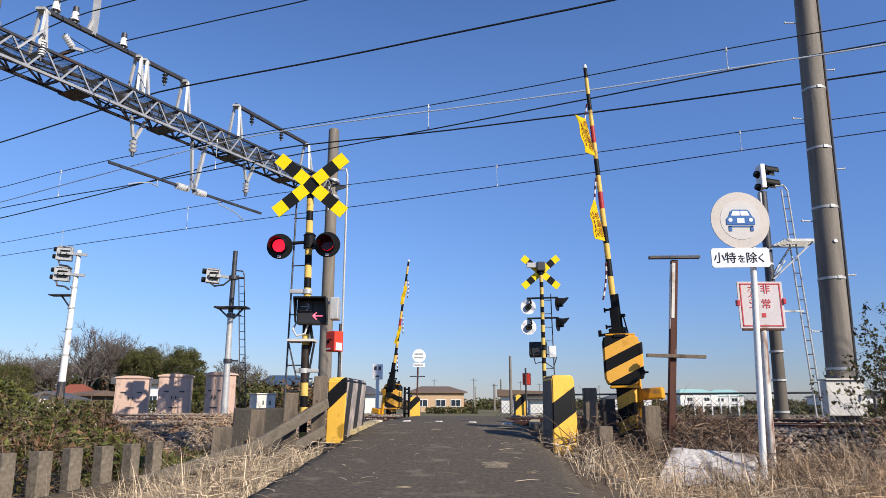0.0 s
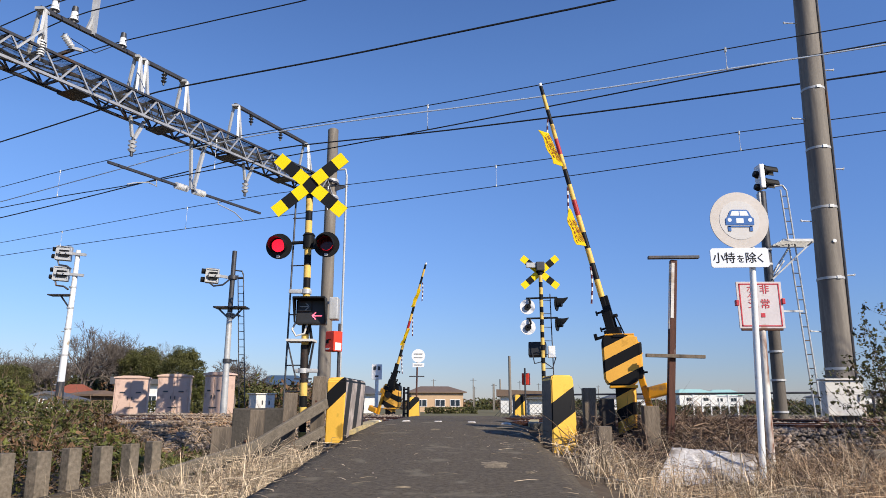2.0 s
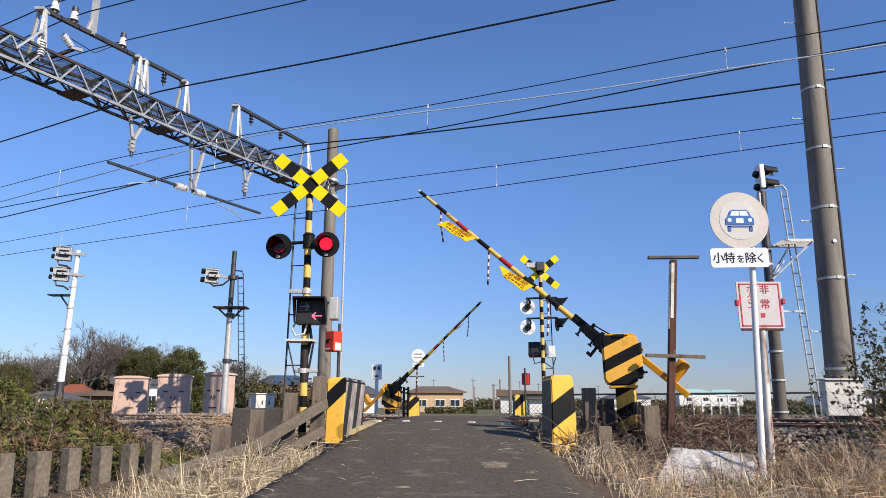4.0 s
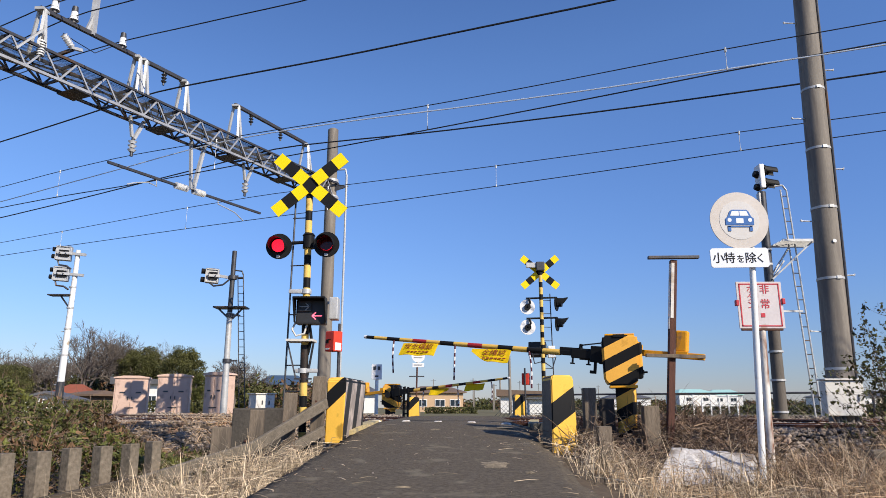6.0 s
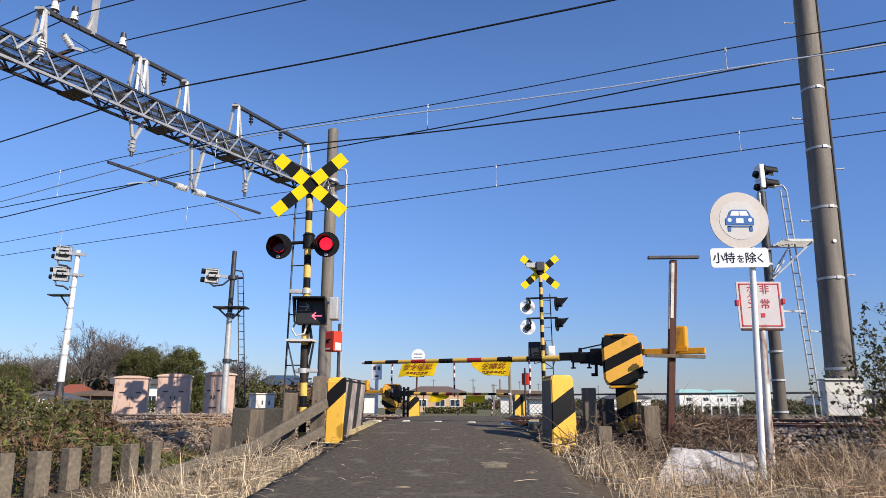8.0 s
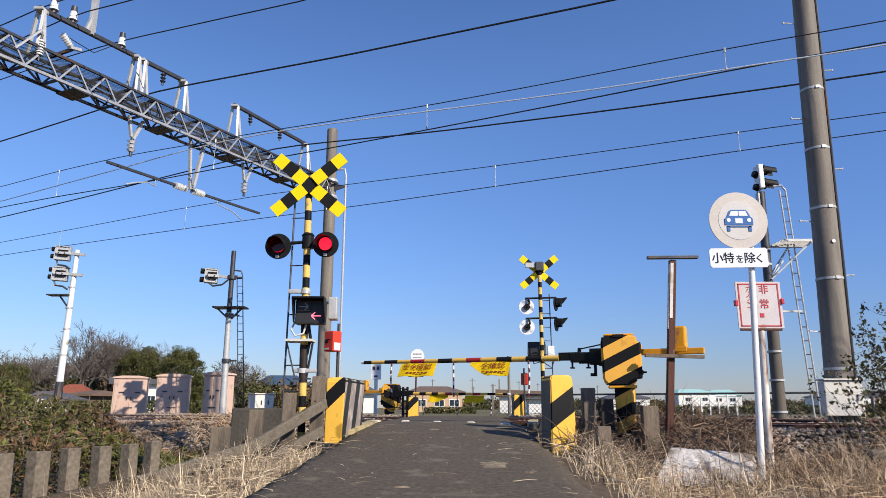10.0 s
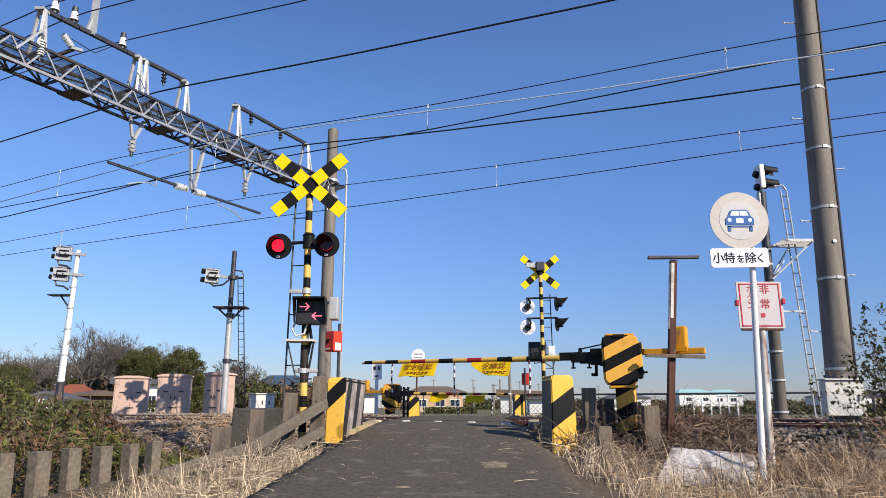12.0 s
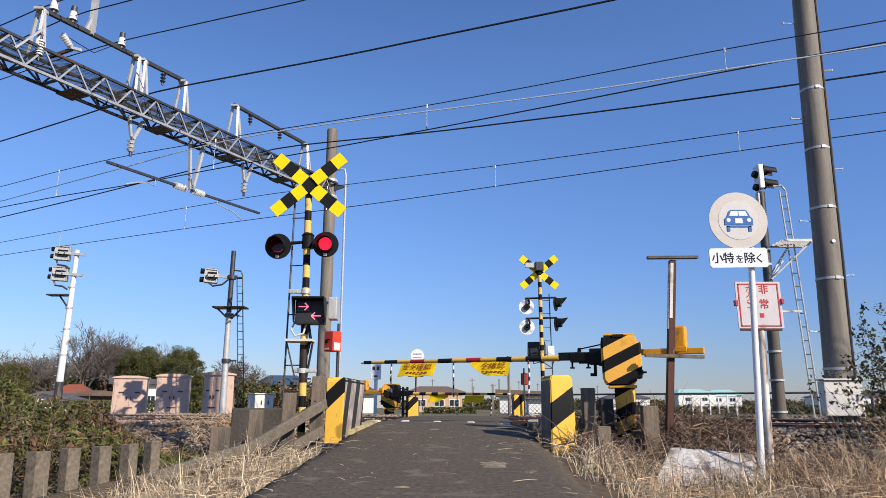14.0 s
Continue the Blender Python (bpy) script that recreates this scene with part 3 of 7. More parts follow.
MIRROR_WHITE = mat("white_plate", (0.8, 0.8, 0.8), (0.74, 0.74, 0.74), 0.4, scale=6, bump=0.02)
FLAG = mat("yellow_cloth", (0.92, 0.70, 0.01), (0.86, 0.62, 0.01), 0.7, scale=9, bump=0.2)
_nt = FLAG.node_tree
_thin, _mix = _nt.nodes.new("ShaderNodeBsdfTranslucent"), _nt.nodes.new("ShaderNodeMixShader")
_thin.inputs[0].default_value, _mix.inputs[0].default_value = (0.92, 0.66, 0.01, 1), 0.45
_nt.links.new(_nt.nodes["Principled BSDF"].outputs[0], _mix.inputs[1])
_nt.links.new(_thin.outputs[0], _mix.inputs[2])
_nt.links.new(_mix.outputs[0], _nt.nodes["Material Output"].inputs[0])
FLAG_RED = mat("red_print", (0.22, 0.05, 0.012), (0.19, 0.04, 0.01), 0.7, bump=0)
BOOM_YELLOW = mat("boom_yellow", (0.74, 0.47, 0.10), (0.68, 0.42, 0.08), 0.5, scale=6, bump=0.05)
BOOM_RED = mat("boom_red", (0.40, 0.026, 0.028), (0.33, 0.022, 0.023), 0.5, scale=6, bump=0.05)
SIGN_GREY = mat("aged_white_sheeting", (0.58, 0.53, 0.48), (0.50, 0.45, 0.40), 0.45, scale=3, fine=8, bump=0.03)
SIGN_FACE = mat("white_sheeting", (0.74, 0.76, 0.80), (0.68, 0.71, 0.76), 0.4, scale=3, bump=0.02)
AGED_FACE = mat("aged_sign_face", (0.60, 0.55, 0.55), (0.52, 0.47, 0.47), 0.5, scale=4, fine=9, bump=0.03, stain=(0.40, 0.30, 0.25), stain_amount=0.08, stain_scale=5)
SIGN_RED = mat("red_sheeting", (0.50, 0.04, 0.06), (0.45, 0.04, 0.05), 0.45, bump=0.02)
RUSTY_WHITE = mat("flaking_white_paint", (0.80, 0.77, 0.70), (0.70, 0.65, 0.57), 0.6, scale=5, fine=8, bump=0.2, stain=(0.18, 0.07, 0.035), stain_amount=0.55, stain_scale=2.2, stretch=(3, 3, 0.8))
RUSTY_POLE = mat("rust_with_flaking_paint", (0.115, 0.048, 0.032), (0.06, 0.028, 0.022), 0.75, 0.1, scale=5, fine=8, bump=0.25, stain=(0.55, 0.5, 0.46), stain_amount=0.08, stain_scale=2.0, stretch=(2, 2, 0.5))


def writing(text, size, material, parent, m, label="", name="lettering"):
    c = bpy.data.curves.new("text", "FONT")
    c.body, c.size, c.align_x, c.align_y, c.extrude, c.resolution_u = text, size, "CENTER", "CENTER", 0.0015, 3
    c.offset = size * 0.004
    ob = new("text", c)
    me = bpy.data.meshes.new_from_object(ob.evaluated_get(bpy.context.evaluated_depsgraph_get()))
    bpy.data.objects.remove(ob)
    bpy.data.curves.remove(c)
    me.materials.clear()
    me.materials.append(material)
    t = new(name, me)
    t.parent = parent
    t.matrix_local = m
    if label:
        tagged(t, label)
    return t


FACE = pose(0, 0, 0, 90, 0, 0)   # lettering that faces the road (-y)


def crossbuck(parent, y, z, size=1.0, back=False):
    for sgn in (1, -1):
        bm = B()
        m = pose(0, y + 0.012 * sgn, z, 0, 40.5 * sgn, 0)
        w = 0.172 * size
        for i in range(-3, 4):
            dark = i % 2 == 0
            if sgn < 0 and i == 0:
                continue
            box(bm, (i * w, 0, 0), (w, 0.012, w), m, 0, 1 if dark else 0)
        bmesh.ops.remove_doubles(bm, verts=bm.verts, dist=0.0005)
        part("crossbuck_board", bm, [SIGN_YELLOW, BLACK], parent, "yellow and black chequered board")


def lamp(parent, x, z, radius=0.165, facing=1, plate=None):
    """A flashing lamp: round plate, visor, and a lens disc that turns its lit face to the front."""
    holder = part("lamp", disc(disc(B(), (x, 0, z), radius, 0.03, n=36), (x, 0.06, z), radius * 0.55, 0.1, n=24), plate or BLACK, parent, "round lamp with black plate and visor", True)
    bm = B()
    n, r = 22, radius * 0.66
    ring = []
    for i in range(n + 1):
        a = radians(-40 + 260 * i / n)
        reach = 0.05 + 0.19 * max(0.0, math.sin(radians(180 * i / n))) ** 0.7
        ring.append([bm.verts.new((x + rr * math.cos(a), -0.012 - d, z + rr * math.sin(a) - 0.12 * d)) for rr, d in ((r, 0), (r, reach), (r - 0.006, reach), (r - 0.006, 0))])
    for p, q in zip(ring, ring[1:]):
        for k in range(4):
            bm.faces.new((p[k], p[(k + 1) % 4], q[(k + 1) % 4], q[k]))
    bmesh.ops.recalc_face_normals(bm, faces=bm.faces)
    part("visor", bm, BLACK, holder, "", True)
    bm = B()
    box(bm, (x, -0.02, z - radius * 0.83), (0.045, 0.012, 0.03))
    part("clip", bm, GALV, holder)
    return holder


def lens(holder, x, z, r=0.083):
    """The lit face lies at +y of the disc, the dark one at -y; turned by its keys."""
    bm = B()
    disc(bm, (0, 0.006, 0), r, 0.010, n=28, mi=0)
    disc(bm, (0, -0.006, 0), r, 0.010, n=28, mi=1)
    ob = part("lens", bm, [RED_GLOW, RED_LENS], holder, "round red signal lens")
    ob.location = (x, -0.035, z)
    return ob


def arrow_mesh(lit, right):
    bm = B()
    k = 1 if right else -1
    for dx0, dz0, dx1, dz1 in ((-0.060 * k, 0, 0.056 * k, 0), (0.060 * k, 0, 0.014 * k, 0.044), (0.060 * k, 0, 0.014 * k, -0.044)):
        bar(bm, (dx0, 0, dz0), (dx1, 0, dz1), 0.006, 0.012)
    return bm


def arrow_box(parent, y, z, w=0.37, h=0.31, cx=0.105):
    housing = part("arrow_indicator", box(B(), (cx, y + 0.10, z), (w, 0.16, h), None, 0.02), PANEL, parent, "black train direction indicator box")
    bm = B()
    hood = [(cx - w / 2 - 0.012, h / 2 - 0.006), (cx + w / 2 + 0.012, h / 2 - 0.006), (cx + w / 2 + 0.012, h / 2 + 0.012), (cx - w / 2 - 0.012, h / 2 + 0.012)]
    prism(bm, hood, y - 0.16, y + 0.03, Matrix.Translation((0, 0, z)))
    for sx in (cx - w / 2 - 0.008, cx + w / 2 + 0.008):
        prism(bm, [(-0.16, h / 2), (0.03, h / 2), (0.03, -h / 2 + 0.02), (-0.02, -h / 2 + 0.02)], -0.006, 0.006, Matrix.Translation((sx, y, z)) @ pose(0, 0, 0, 0, 0, 90))
    part("hood", bm, BLACK, housing)
    return housing


def crossing_signal():
    """The crossing's warning post on this side."""
    thing = empty("crossing_signal", pose(-1.752, 8.65, -0.35))
    bm = B()
    rod(bm, (0.03, 0, -0.1), (-0.02, 0, 3.5), 0.048, 0.045, 18)
    rod(bm, (-0.02, 0, 3.5), (-0.02, 0, 3.55), 0.06, 0.05, 18)
    part("post", bm, POST_STRIPES, thing, "yellow and black banded steel post", True)
    bm = B()
    rod(bm, (0.017, 0, 0.855), (0.010, 0, 1.32), 0.051, 0.051, 18)
    part("sleeve", bm, mat("rusty_black_paint", (0.035, 0.024, 0.018), (0.016, 0.013, 0.011), 0.6, scale=7, fine=8, bump=0.15, stain=(0.11, 0.05, 0.025), stain_amount=0.25, stain_scale=5), thing, "rust-stained black band of the post", True)
    crossbuck(thing, -0.075, 3.415, 0.975)
    bm = B()
    rod(bm, (-0.36, -0.02, 2.62), (0.26, -0.02, 2.68), 0.022, 0.022, 10)
    part("cross_arm", bm, BLACK, thing, "", True)
    bm = B()
    rod(bm, (0, 0, 2.57), (0, 0, 2.75), 0.075, 0.075, 18)
    rod(bm, (0, 0, 2.74), (0, 0, 2.77), 0.085, 0.06, 18)
    part("junction_box", bm, BLACK, thing, "", True)
    sets = []
    for x, z in ((-0.355, 2.57), (0.255, 2.594)):
        h = lamp(thing, x, z)
        h.location = (0, -0.12, 0)
        sets.append(lens(h, x, z))
    housing = arrow_box(thing, -0.22, 1.715)
    left = part("arrow", arrow_mesh(True, False), ARROW_GLOW, housing, "lit red arrow")
    left.location = (0.185, -0.205, 1.662)
    # the upper arrow sits on a bar that turns: lit at +y, unlit at -y
    bm = arrow_mesh(False, True)
    bmesh.ops.translate(bm, verts=bm.verts, vec=(0, -0.006, 0))
    for f in bm.faces:
        f.material_index = 0
    k = len(bm.faces)
    more = arrow_mesh(True, False)
    bmesh.ops.translate(more, verts=more.verts, vec=(0, 0.006, 0))
    tmp = bpy.data.meshes.new("tmp")
    more.to_mesh(tmp)
    more.free()
    bm.from_mesh(tmp)
    bpy.data.meshes.remove(tmp)
    bm.faces.ensure_lookup_table()
    for f in bm.faces[k:]:
        f.material_index = 1
    box(bm, (0, 0, 0), (0.17, 0.006, 0.11), None, 0, 2)
    right = part("arrow", bm, [ARROW_OFF, ARROW_GLOW, PANEL], housing, "red arrow lit only late")
    right.location = (0.03, -0.222, 1.775)
    # platform, ladder and clamps
    bm = B()
    box(bm, (-0.03, -0.02, 1.37), (0.34, 0.26, 0.03))
    part("shelf", bm, LIGHT_GREY, thing)
    for p, q in (((-0.2, -0.05, 1.36), (-0.08, -0.02, 0.9)), ((0.13, -0.05, 1.36), (0.06, -0.02, 0.9)), ((-0.1, -0.03, 0.9), (0.12, -0.03, 0.9))):
        bm = B()
        bar(bm, p, q, 0.02, 0.02)
        part("brace", bm, DARK_STEEL, thing)
    bm = B()
    rod(bm, (-0.235, 0.05, 0.3), (-0.205, 0.05, 3.2), 0.012, 0.012, 8)
    part("ladder_rail", bm, DARK_STEEL, thing)
    for i in range(8):
        bm = B()
        z = 0.75 + i * 0.32
        rod(bm, (-0.23, 0.05, z), (0.0, 0.02, z), 0.008, 0.008, 6)
        part("ladder_rung", bm, DARK_STEEL, thing)
    for z, x in ((2.0, -0.1), (1.0, 0.06)):
        bm = B()
        box(bm, (x * 0.8, -0.02, z), (0.28, 0.05, 0.05), None, 0.008)
        rod(bm, (0, 0, z - 0.03), (0, 0, z + 0.03), 0.065, 0.065, 16)
        part("clamp", bm, GALV, thing, "", True)
    bm = B()
    tube(bm, [(-0.09, -0.12, 1.6), (-0.13, -0.14, 1.5), (-0.08, -0.14, 1.42), (0.02, -0.13, 1.45), (0.06, -0.12, 1.6)], 0.013, 8)
    part("cable", bm, LIGHT_GREY, thing)
    bm = B()
    tube(bm, [(0.07, -0.1, 1.6), (0.1, -0.06, 1.4), (0.05, 0.0, 1.2)], 0.02, 8)
    part("cable", bm, BLACK, thing)
    bm = B()
    box(bm, (0.365, 0.02, 1.78), (0.11, 0.2, 0.28), None, 0.012)
    bar(bm, (0.0, 0.02, 1.86), (0.32, 0.02, 1.86), 0.04, 0.03)
    part("relay_box", bm, GALV, thing, "grey steel box beside the indicator")
    tagged(thing, "yellow and black crossing warning post with flashing red lamps", "crossing signal")
    return sets, right


LENSES, LATE_ARROW = crossing_signal()


def emergency_box(x, y, z, foot, rz, back=False):
    thing = empty("emergency_button", pose(x, y, foot, 0, 0, rz))
    h = z - foot
    bm = B()
    rod(bm, (0, 0.1, 0), (0, 0.1, h + 0.25), 0.021, 0.021, 14)
    part("post", bm, DARK_STEEL, thing, "", True)
    bm = B()
    box(bm, (0, 0, h), (0.17, 0.16, 0.27), None, 0.012)
    case = part("case", bm, RED, thing, "red steel case")
    bm = B()
    box(bm, (-0.03, -0.085, h), (0.04, 0.02, 0.05), None, 0.005)
    tube(bm, [(-0.05, -0.095, h - 0.02), (0.0, -0.1, h + 0.02), (0.04, -0.095, h + 0.02)], 0.008, 6)
    part("handle", bm, BLACK, case)
    bm = B()
    box(bm, (0.087, 0, h - 0.07), (0.004, 0.11, 0.1))
    part("label_plate", bm, WHITE, case)
    bm = B()
    box(bm, (-0.03, -0.0825, h - 0.1), (0.07, 0.004, 0.02))
    part("label_plate", bm, WHITE, case)
    return tagged(thing, "red emergency button case on a thin dark post", "emergency button")


emergency_box(-1.475, 9.25, 1.07, -0.3, -38)
emergency_box(1.96, 16.4, 0.86, -0.3, 160)


def barrier(x, y, turn, foot, pivot, length):
    """A barrier machine; its own x runs along the lowered boom and y towards the road user."""
    thing = empty("crossing_barrier", pose(x, y, foot, 0, 0, turn))
    h = pivot - foot
    bm = B()
    face = [(-0.205, h - 0.265), (-0.15, h - 0.335), (0.15, h - 0.335), (0.205, h - 0.265), (0.217, h + 0.22), (0.195, h + 0.27), (-0.195, h + 0.27), (-0.217, h + 0.22)]
    prism(bm, face, 0.06, 0.40)
    bmesh.ops.bevel(bm, geom=[e for e in bm.edges], offset=0.022, segments=2, affect="EDGES")
    bmesh.ops.translate(bm, verts=bm.verts, vec=(-0.06, 0, -h))
    body = part("machine_body", bm, MACHINE_STRIPES, thing, "orange and black striped steel housing", True)
    body.matrix_local = Matrix.Translation((-0.115, 0.214, h - 0.035)) @ pose(0, 0, 0, 0, 0, 20) @ Matrix.Translation((0.09, -0.23, 0))
    bm = B()
    box(bm, (-0.06, 0.23, 0.28), (0.35, 0.3, 0.02), None, 0.006)
    box(bm, (-0.05, 0.40, 0.262), (0.14, 0.03, 0.035), None, 0.005, 1)
    part("lid", bm, [ORANGE, BLACK], body)
    bm = B()
    box(bm, (-0.08, 0.22, -0.345), (0.33, 0.32, 0.035), None, 0.01)
    part("skirt", bm, ORANGE, body)
    bm = B()
    rod(bm, (-0.09, 0.06, 0), (-0.09, -0.12, 0), 0.075, 0.075, 20)
    part("shaft", bm, BLACK, body, "", True)
    bm = B()
    rod(bm, (-0.34, 0.2, -0.17), (-0.29, 0.2, -0.17), 0.03, 0.03, 10)
    rod(bm, (-0.38, 0.2, -0.17), (-0.34, 0.2, -0.17), 0.012, 0.012, 8)
    part("lock", bm, BLACK, body)
    bm = B()
    box(bm, (-0.290, 0.22, -0.03), (0.06, 0.25, 0.44), None, 0.02)
    part("side_cover", bm, MACHINE_STRIPES, body, "", True)
    bm = B()
    rod(bm, (-0.13, 0.2, -0.05), (-0.13, 0.2, h - 0.36), 0.13, 0.145, 4)
    bmesh.ops.rotate(bm, verts=bm.verts, cent=(-0.13, 0.2, 0), matrix=Matrix.Rotation(radians(45), 3, "Z"))
    bmesh.ops.bevel(bm, geom=[e for e in bm.edges], offset=0.012, segments=2, affect="EDGES")
    part("pedestal", bm, MACHINE_STRIPES, thing, "", True)
    bm = B()
    box(bm, (-0.1, 0.2, -0.03), (0.5, 0.5, 0.12), None, 0.01)
    part("footing", bm, CONCRETE, thing)
    # the boom, drawn lying along x from the shaft
    bm = B()
    box(bm, (0.34, -0.02, 0), (0.60, 0.06, 0.12), None, 0.01)
    box(bm, (0.27, -0.02, 0.01), (0.20, 0.10, 0.21), None, 0.012)
    box(bm, (0.10, 0.0, 0.09), (0.09, 0.07, 0.26), None, 0.012)
    box(bm, (0.46, -0.055, 0.0), (0.16, 0.02, 0.15), None, 0.004)
    box(bm, (0.66, -0.02, 0), (0.36, 0.05, 0.065), None, 0.01)
    box(bm, (0.18, -0.02, -0.03), (0.14, 0.09, 0.16), None, 0.01)
    boom = part("boom", bm, BLACK, thing, "black steel boom holder with striped pole")
    boom.location = (0, 0, h)
    for hx in (0.40, 0.62):
        bm = rod(B(), (hx, -0.02, -0.05), (hx, -0.02, -0.13), 0.014, 0.014, 8)
        part("hook", box(bm, (hx, -0.02, -0.13), (0.06, 0.03, 0.018), None, 0.004), BLACK, boom)
    bm = box(B(), (0.30, 0.0, -0.14), (0.035, 0.03, 0.2), None, 0.004)
    part("latch_bar", box(bm, (0.325, 0.0, -0.22), (0.08, 0.03, 0.04), None, 0.004), BLACK, boom)
    part("splice_plate", box(B(), (0.66, -0.02, 0.05), (0.3, 0.03, 0.05), None, 0.004), BLACK, boom)
    bm = rod(B(), (0.52, -0.02, 0.05), (0.52, -0.02, 0.13), 0.03, 0.02, 10)
    rod(bm, (0.52, 0.0, 0.11), (0.05, 0.02, 0.19), 0.009, 0.009, 6)
    part("stay_rod", bm, BLACK, boom)
    # striped pole in bands
    x0 = 0.805
    pattern = [0, 1, 0, 1, 0, 2, 0, 1, 0, 2, 0, 1, 0, 1]   # from the holder: yellow, black or red
    widths = [0.244, 0.235, 0.214, 0.237, 0.253, 0.241, 0.238, 0.244, 0.24, 0.256, 0.243, 0.248, 0.254, 0.16]
    unit = (length - 0.05 - x0) / sum(widths)
    xx = x0
    paints = [BOOM_YELLOW, BLACK, BOOM_RED]
    for c, wd in zip(pattern, widths):
        x1 = xx + wd * unit
        r0, r1 = (0.040 - 0.014 * (k - x0) / (length - x0) for k in (xx, x1))
        part("pole_band", rod(B(), (xx, -0.02, 0), (x1, -0.02, 0), r0, r1, 14), paints[c], boom, "", True)
        xx = x1
    part("pole_tip", rod(B(), (xx, -0.02, 0), (xx + 0.05, -0.02, 0), 0.028, 0.024, 14), MIRROR_WHITE, boom, "white pole tip", True)
    # counterweight arm on the other side, on a shaft of its own
    bm = B()
    box(bm, (-0.40, -0.02, -0.04), (0.86, 0.05, 0.075), None, 0.008)
    box(bm, (-0.02, -0.02, 0.01), (0.12, 0.06, 0.1), None, 0.01)
    box(bm, (-0.56, -0.02, 0.13), (0.14, 0.14, 0.26), None, 0.02)
    box(bm, (-0.56, 0.05, -0.02), (0.17, 0.02, 0.06), None, 0.005)
    weight = part("counterweight", bm, ORANGE, thing, "orange counterweight on an arm")
    weight.location = (-0.22, 0, h + 0.09)
    hung = []
    frac = lambda k: length * k / 4.15
    for k, kind in ((1.235, "cuff"), (1.806, "flag"), (2.42, "cuff"), (3.017, "flag"), (3.525, "cuff")):
        if kind == "cuff":
            bm = B()
            pts = [(0.03 * math.sin(i * 0.5) * (k - 2.3) * 0.4, 0, -i * 0.062) for i in range(9)]
            tube(bm, pts, 0.013, 8)
            ob = part("dangler", bm, CUFF, boom, "red and white striped dangling tube", True)
            low = 62
        else:
            w, hh = 0.58 * length / 4.15, 0.24 * length / 4.15
            bm = B()
            n = 10
            cut = 0.75 if k < 2.5 else 0.0
            cols = []
            for i in range(n + 1):
                fx = -w / 2 + w * i / n
                drop = -hh * (1 - cut * max(0, (fx + w * 0.0) / (w / 2)) ** 1.2 * (1 if fx > 0 else 0))
                ripple = 0.012 * math.sin(i * 1.1 + k * 2)
                cols.append([bm.verts.new((fx, dy + ripple * (0.2 + 0.8 * j), -0.02 + drop * j)) for j in (0, 1) for dy in (-0.003, 0.003)])
            for p, q in zip(cols, cols[1:]):
                for a, b in ((0, 1), (1, 3), (3, 2), (2, 0)):
                    bm.faces.new((p[a], p[b], q[b], q[a]))
            for e in (cols[0], cols[-1]):
                bm.faces.new((e[0], e[1], e[3], e[2]))
            bmesh.ops.recalc_face_normals(bm, faces=bm.faces)
            ob = part("flag", bm, FLAG, boom, "yellow cloth flag with red writing")
            low = 8
        ob.location = (frac(k), -0.02, -0.02)
        hung.append((ob, frac(k), low))
    return thing, boom, hung, h, weight


NEAR = barrier(2.232, 8.75, 148, -0.18, 0.829, 4.15)
FAR = barrier(-1.394, 18.3, -33, -0.25, 0.561, 3.57)
for bx in (0.36, 0.50):
    part("guard_post", box(B(), (bx, 0.13, 0.49), (0.045, 0.05, 0.98), None, 0.006), BLACK, FAR[0])
for bz in (0.30, 0.62, 0.92):
    part("guard_bar", box(B(), (0.43, 0.13, bz), (0.14, 0.04, 0.04), None, 0.005), BLACK, FAR[0])
tagged(NEAR[0], "orange and black striped crossing barrier with a banded boom", "crossing barrier", group="crossing barriers")
tagged(FAR[0], "orange and black striped crossing barrier across the tracks", "crossing barrier", group="crossing barriers")


def flag_words():
    """Lettering on the two flags of the boom this side."""
    for ob, x, low in NEAR[2]:
        if not ob.name.startswith("flag"):
            continue
        me_parent = ob
        text = "安全確認" if x > 2.5 else "全確認"
        dx = 0.0 if x > 2.5 else -0.06
        c = bpy.data.curves.new("text", "FONT")
        c.body, c.size, c.align_x, c.align_y, c.extrude = text, 0.118, "CENTER", "CENTER", 0.001
        t = new("text", c)
        me = bpy.data.meshes.new_from_object(t.evaluated_get(bpy.context.evaluated_depsgraph_get()))
        bpy.data.objects.remove(t)
        bm = B()
        bm.from_mesh(me)
        bmesh.ops.transform(bm, matrix=Matrix.Translation((dx, 0.021, -0.105)) @ pose(0, 0, 0, 90, 0, 180), verts=bm.verts)
        for i in range(6):
            box(bm, (dx - 0.17 + i * 0.06, 0.021, -0.208), (0.045, 0.002, 0.024))
        for f in bm.faces:
            f.material_index = 1
        bm.from_mesh(ob.data)
        bm.to_mesh(ob.data)
        bm.free()
        ob.data.materials.append(FLAG_RED)


flag_words()


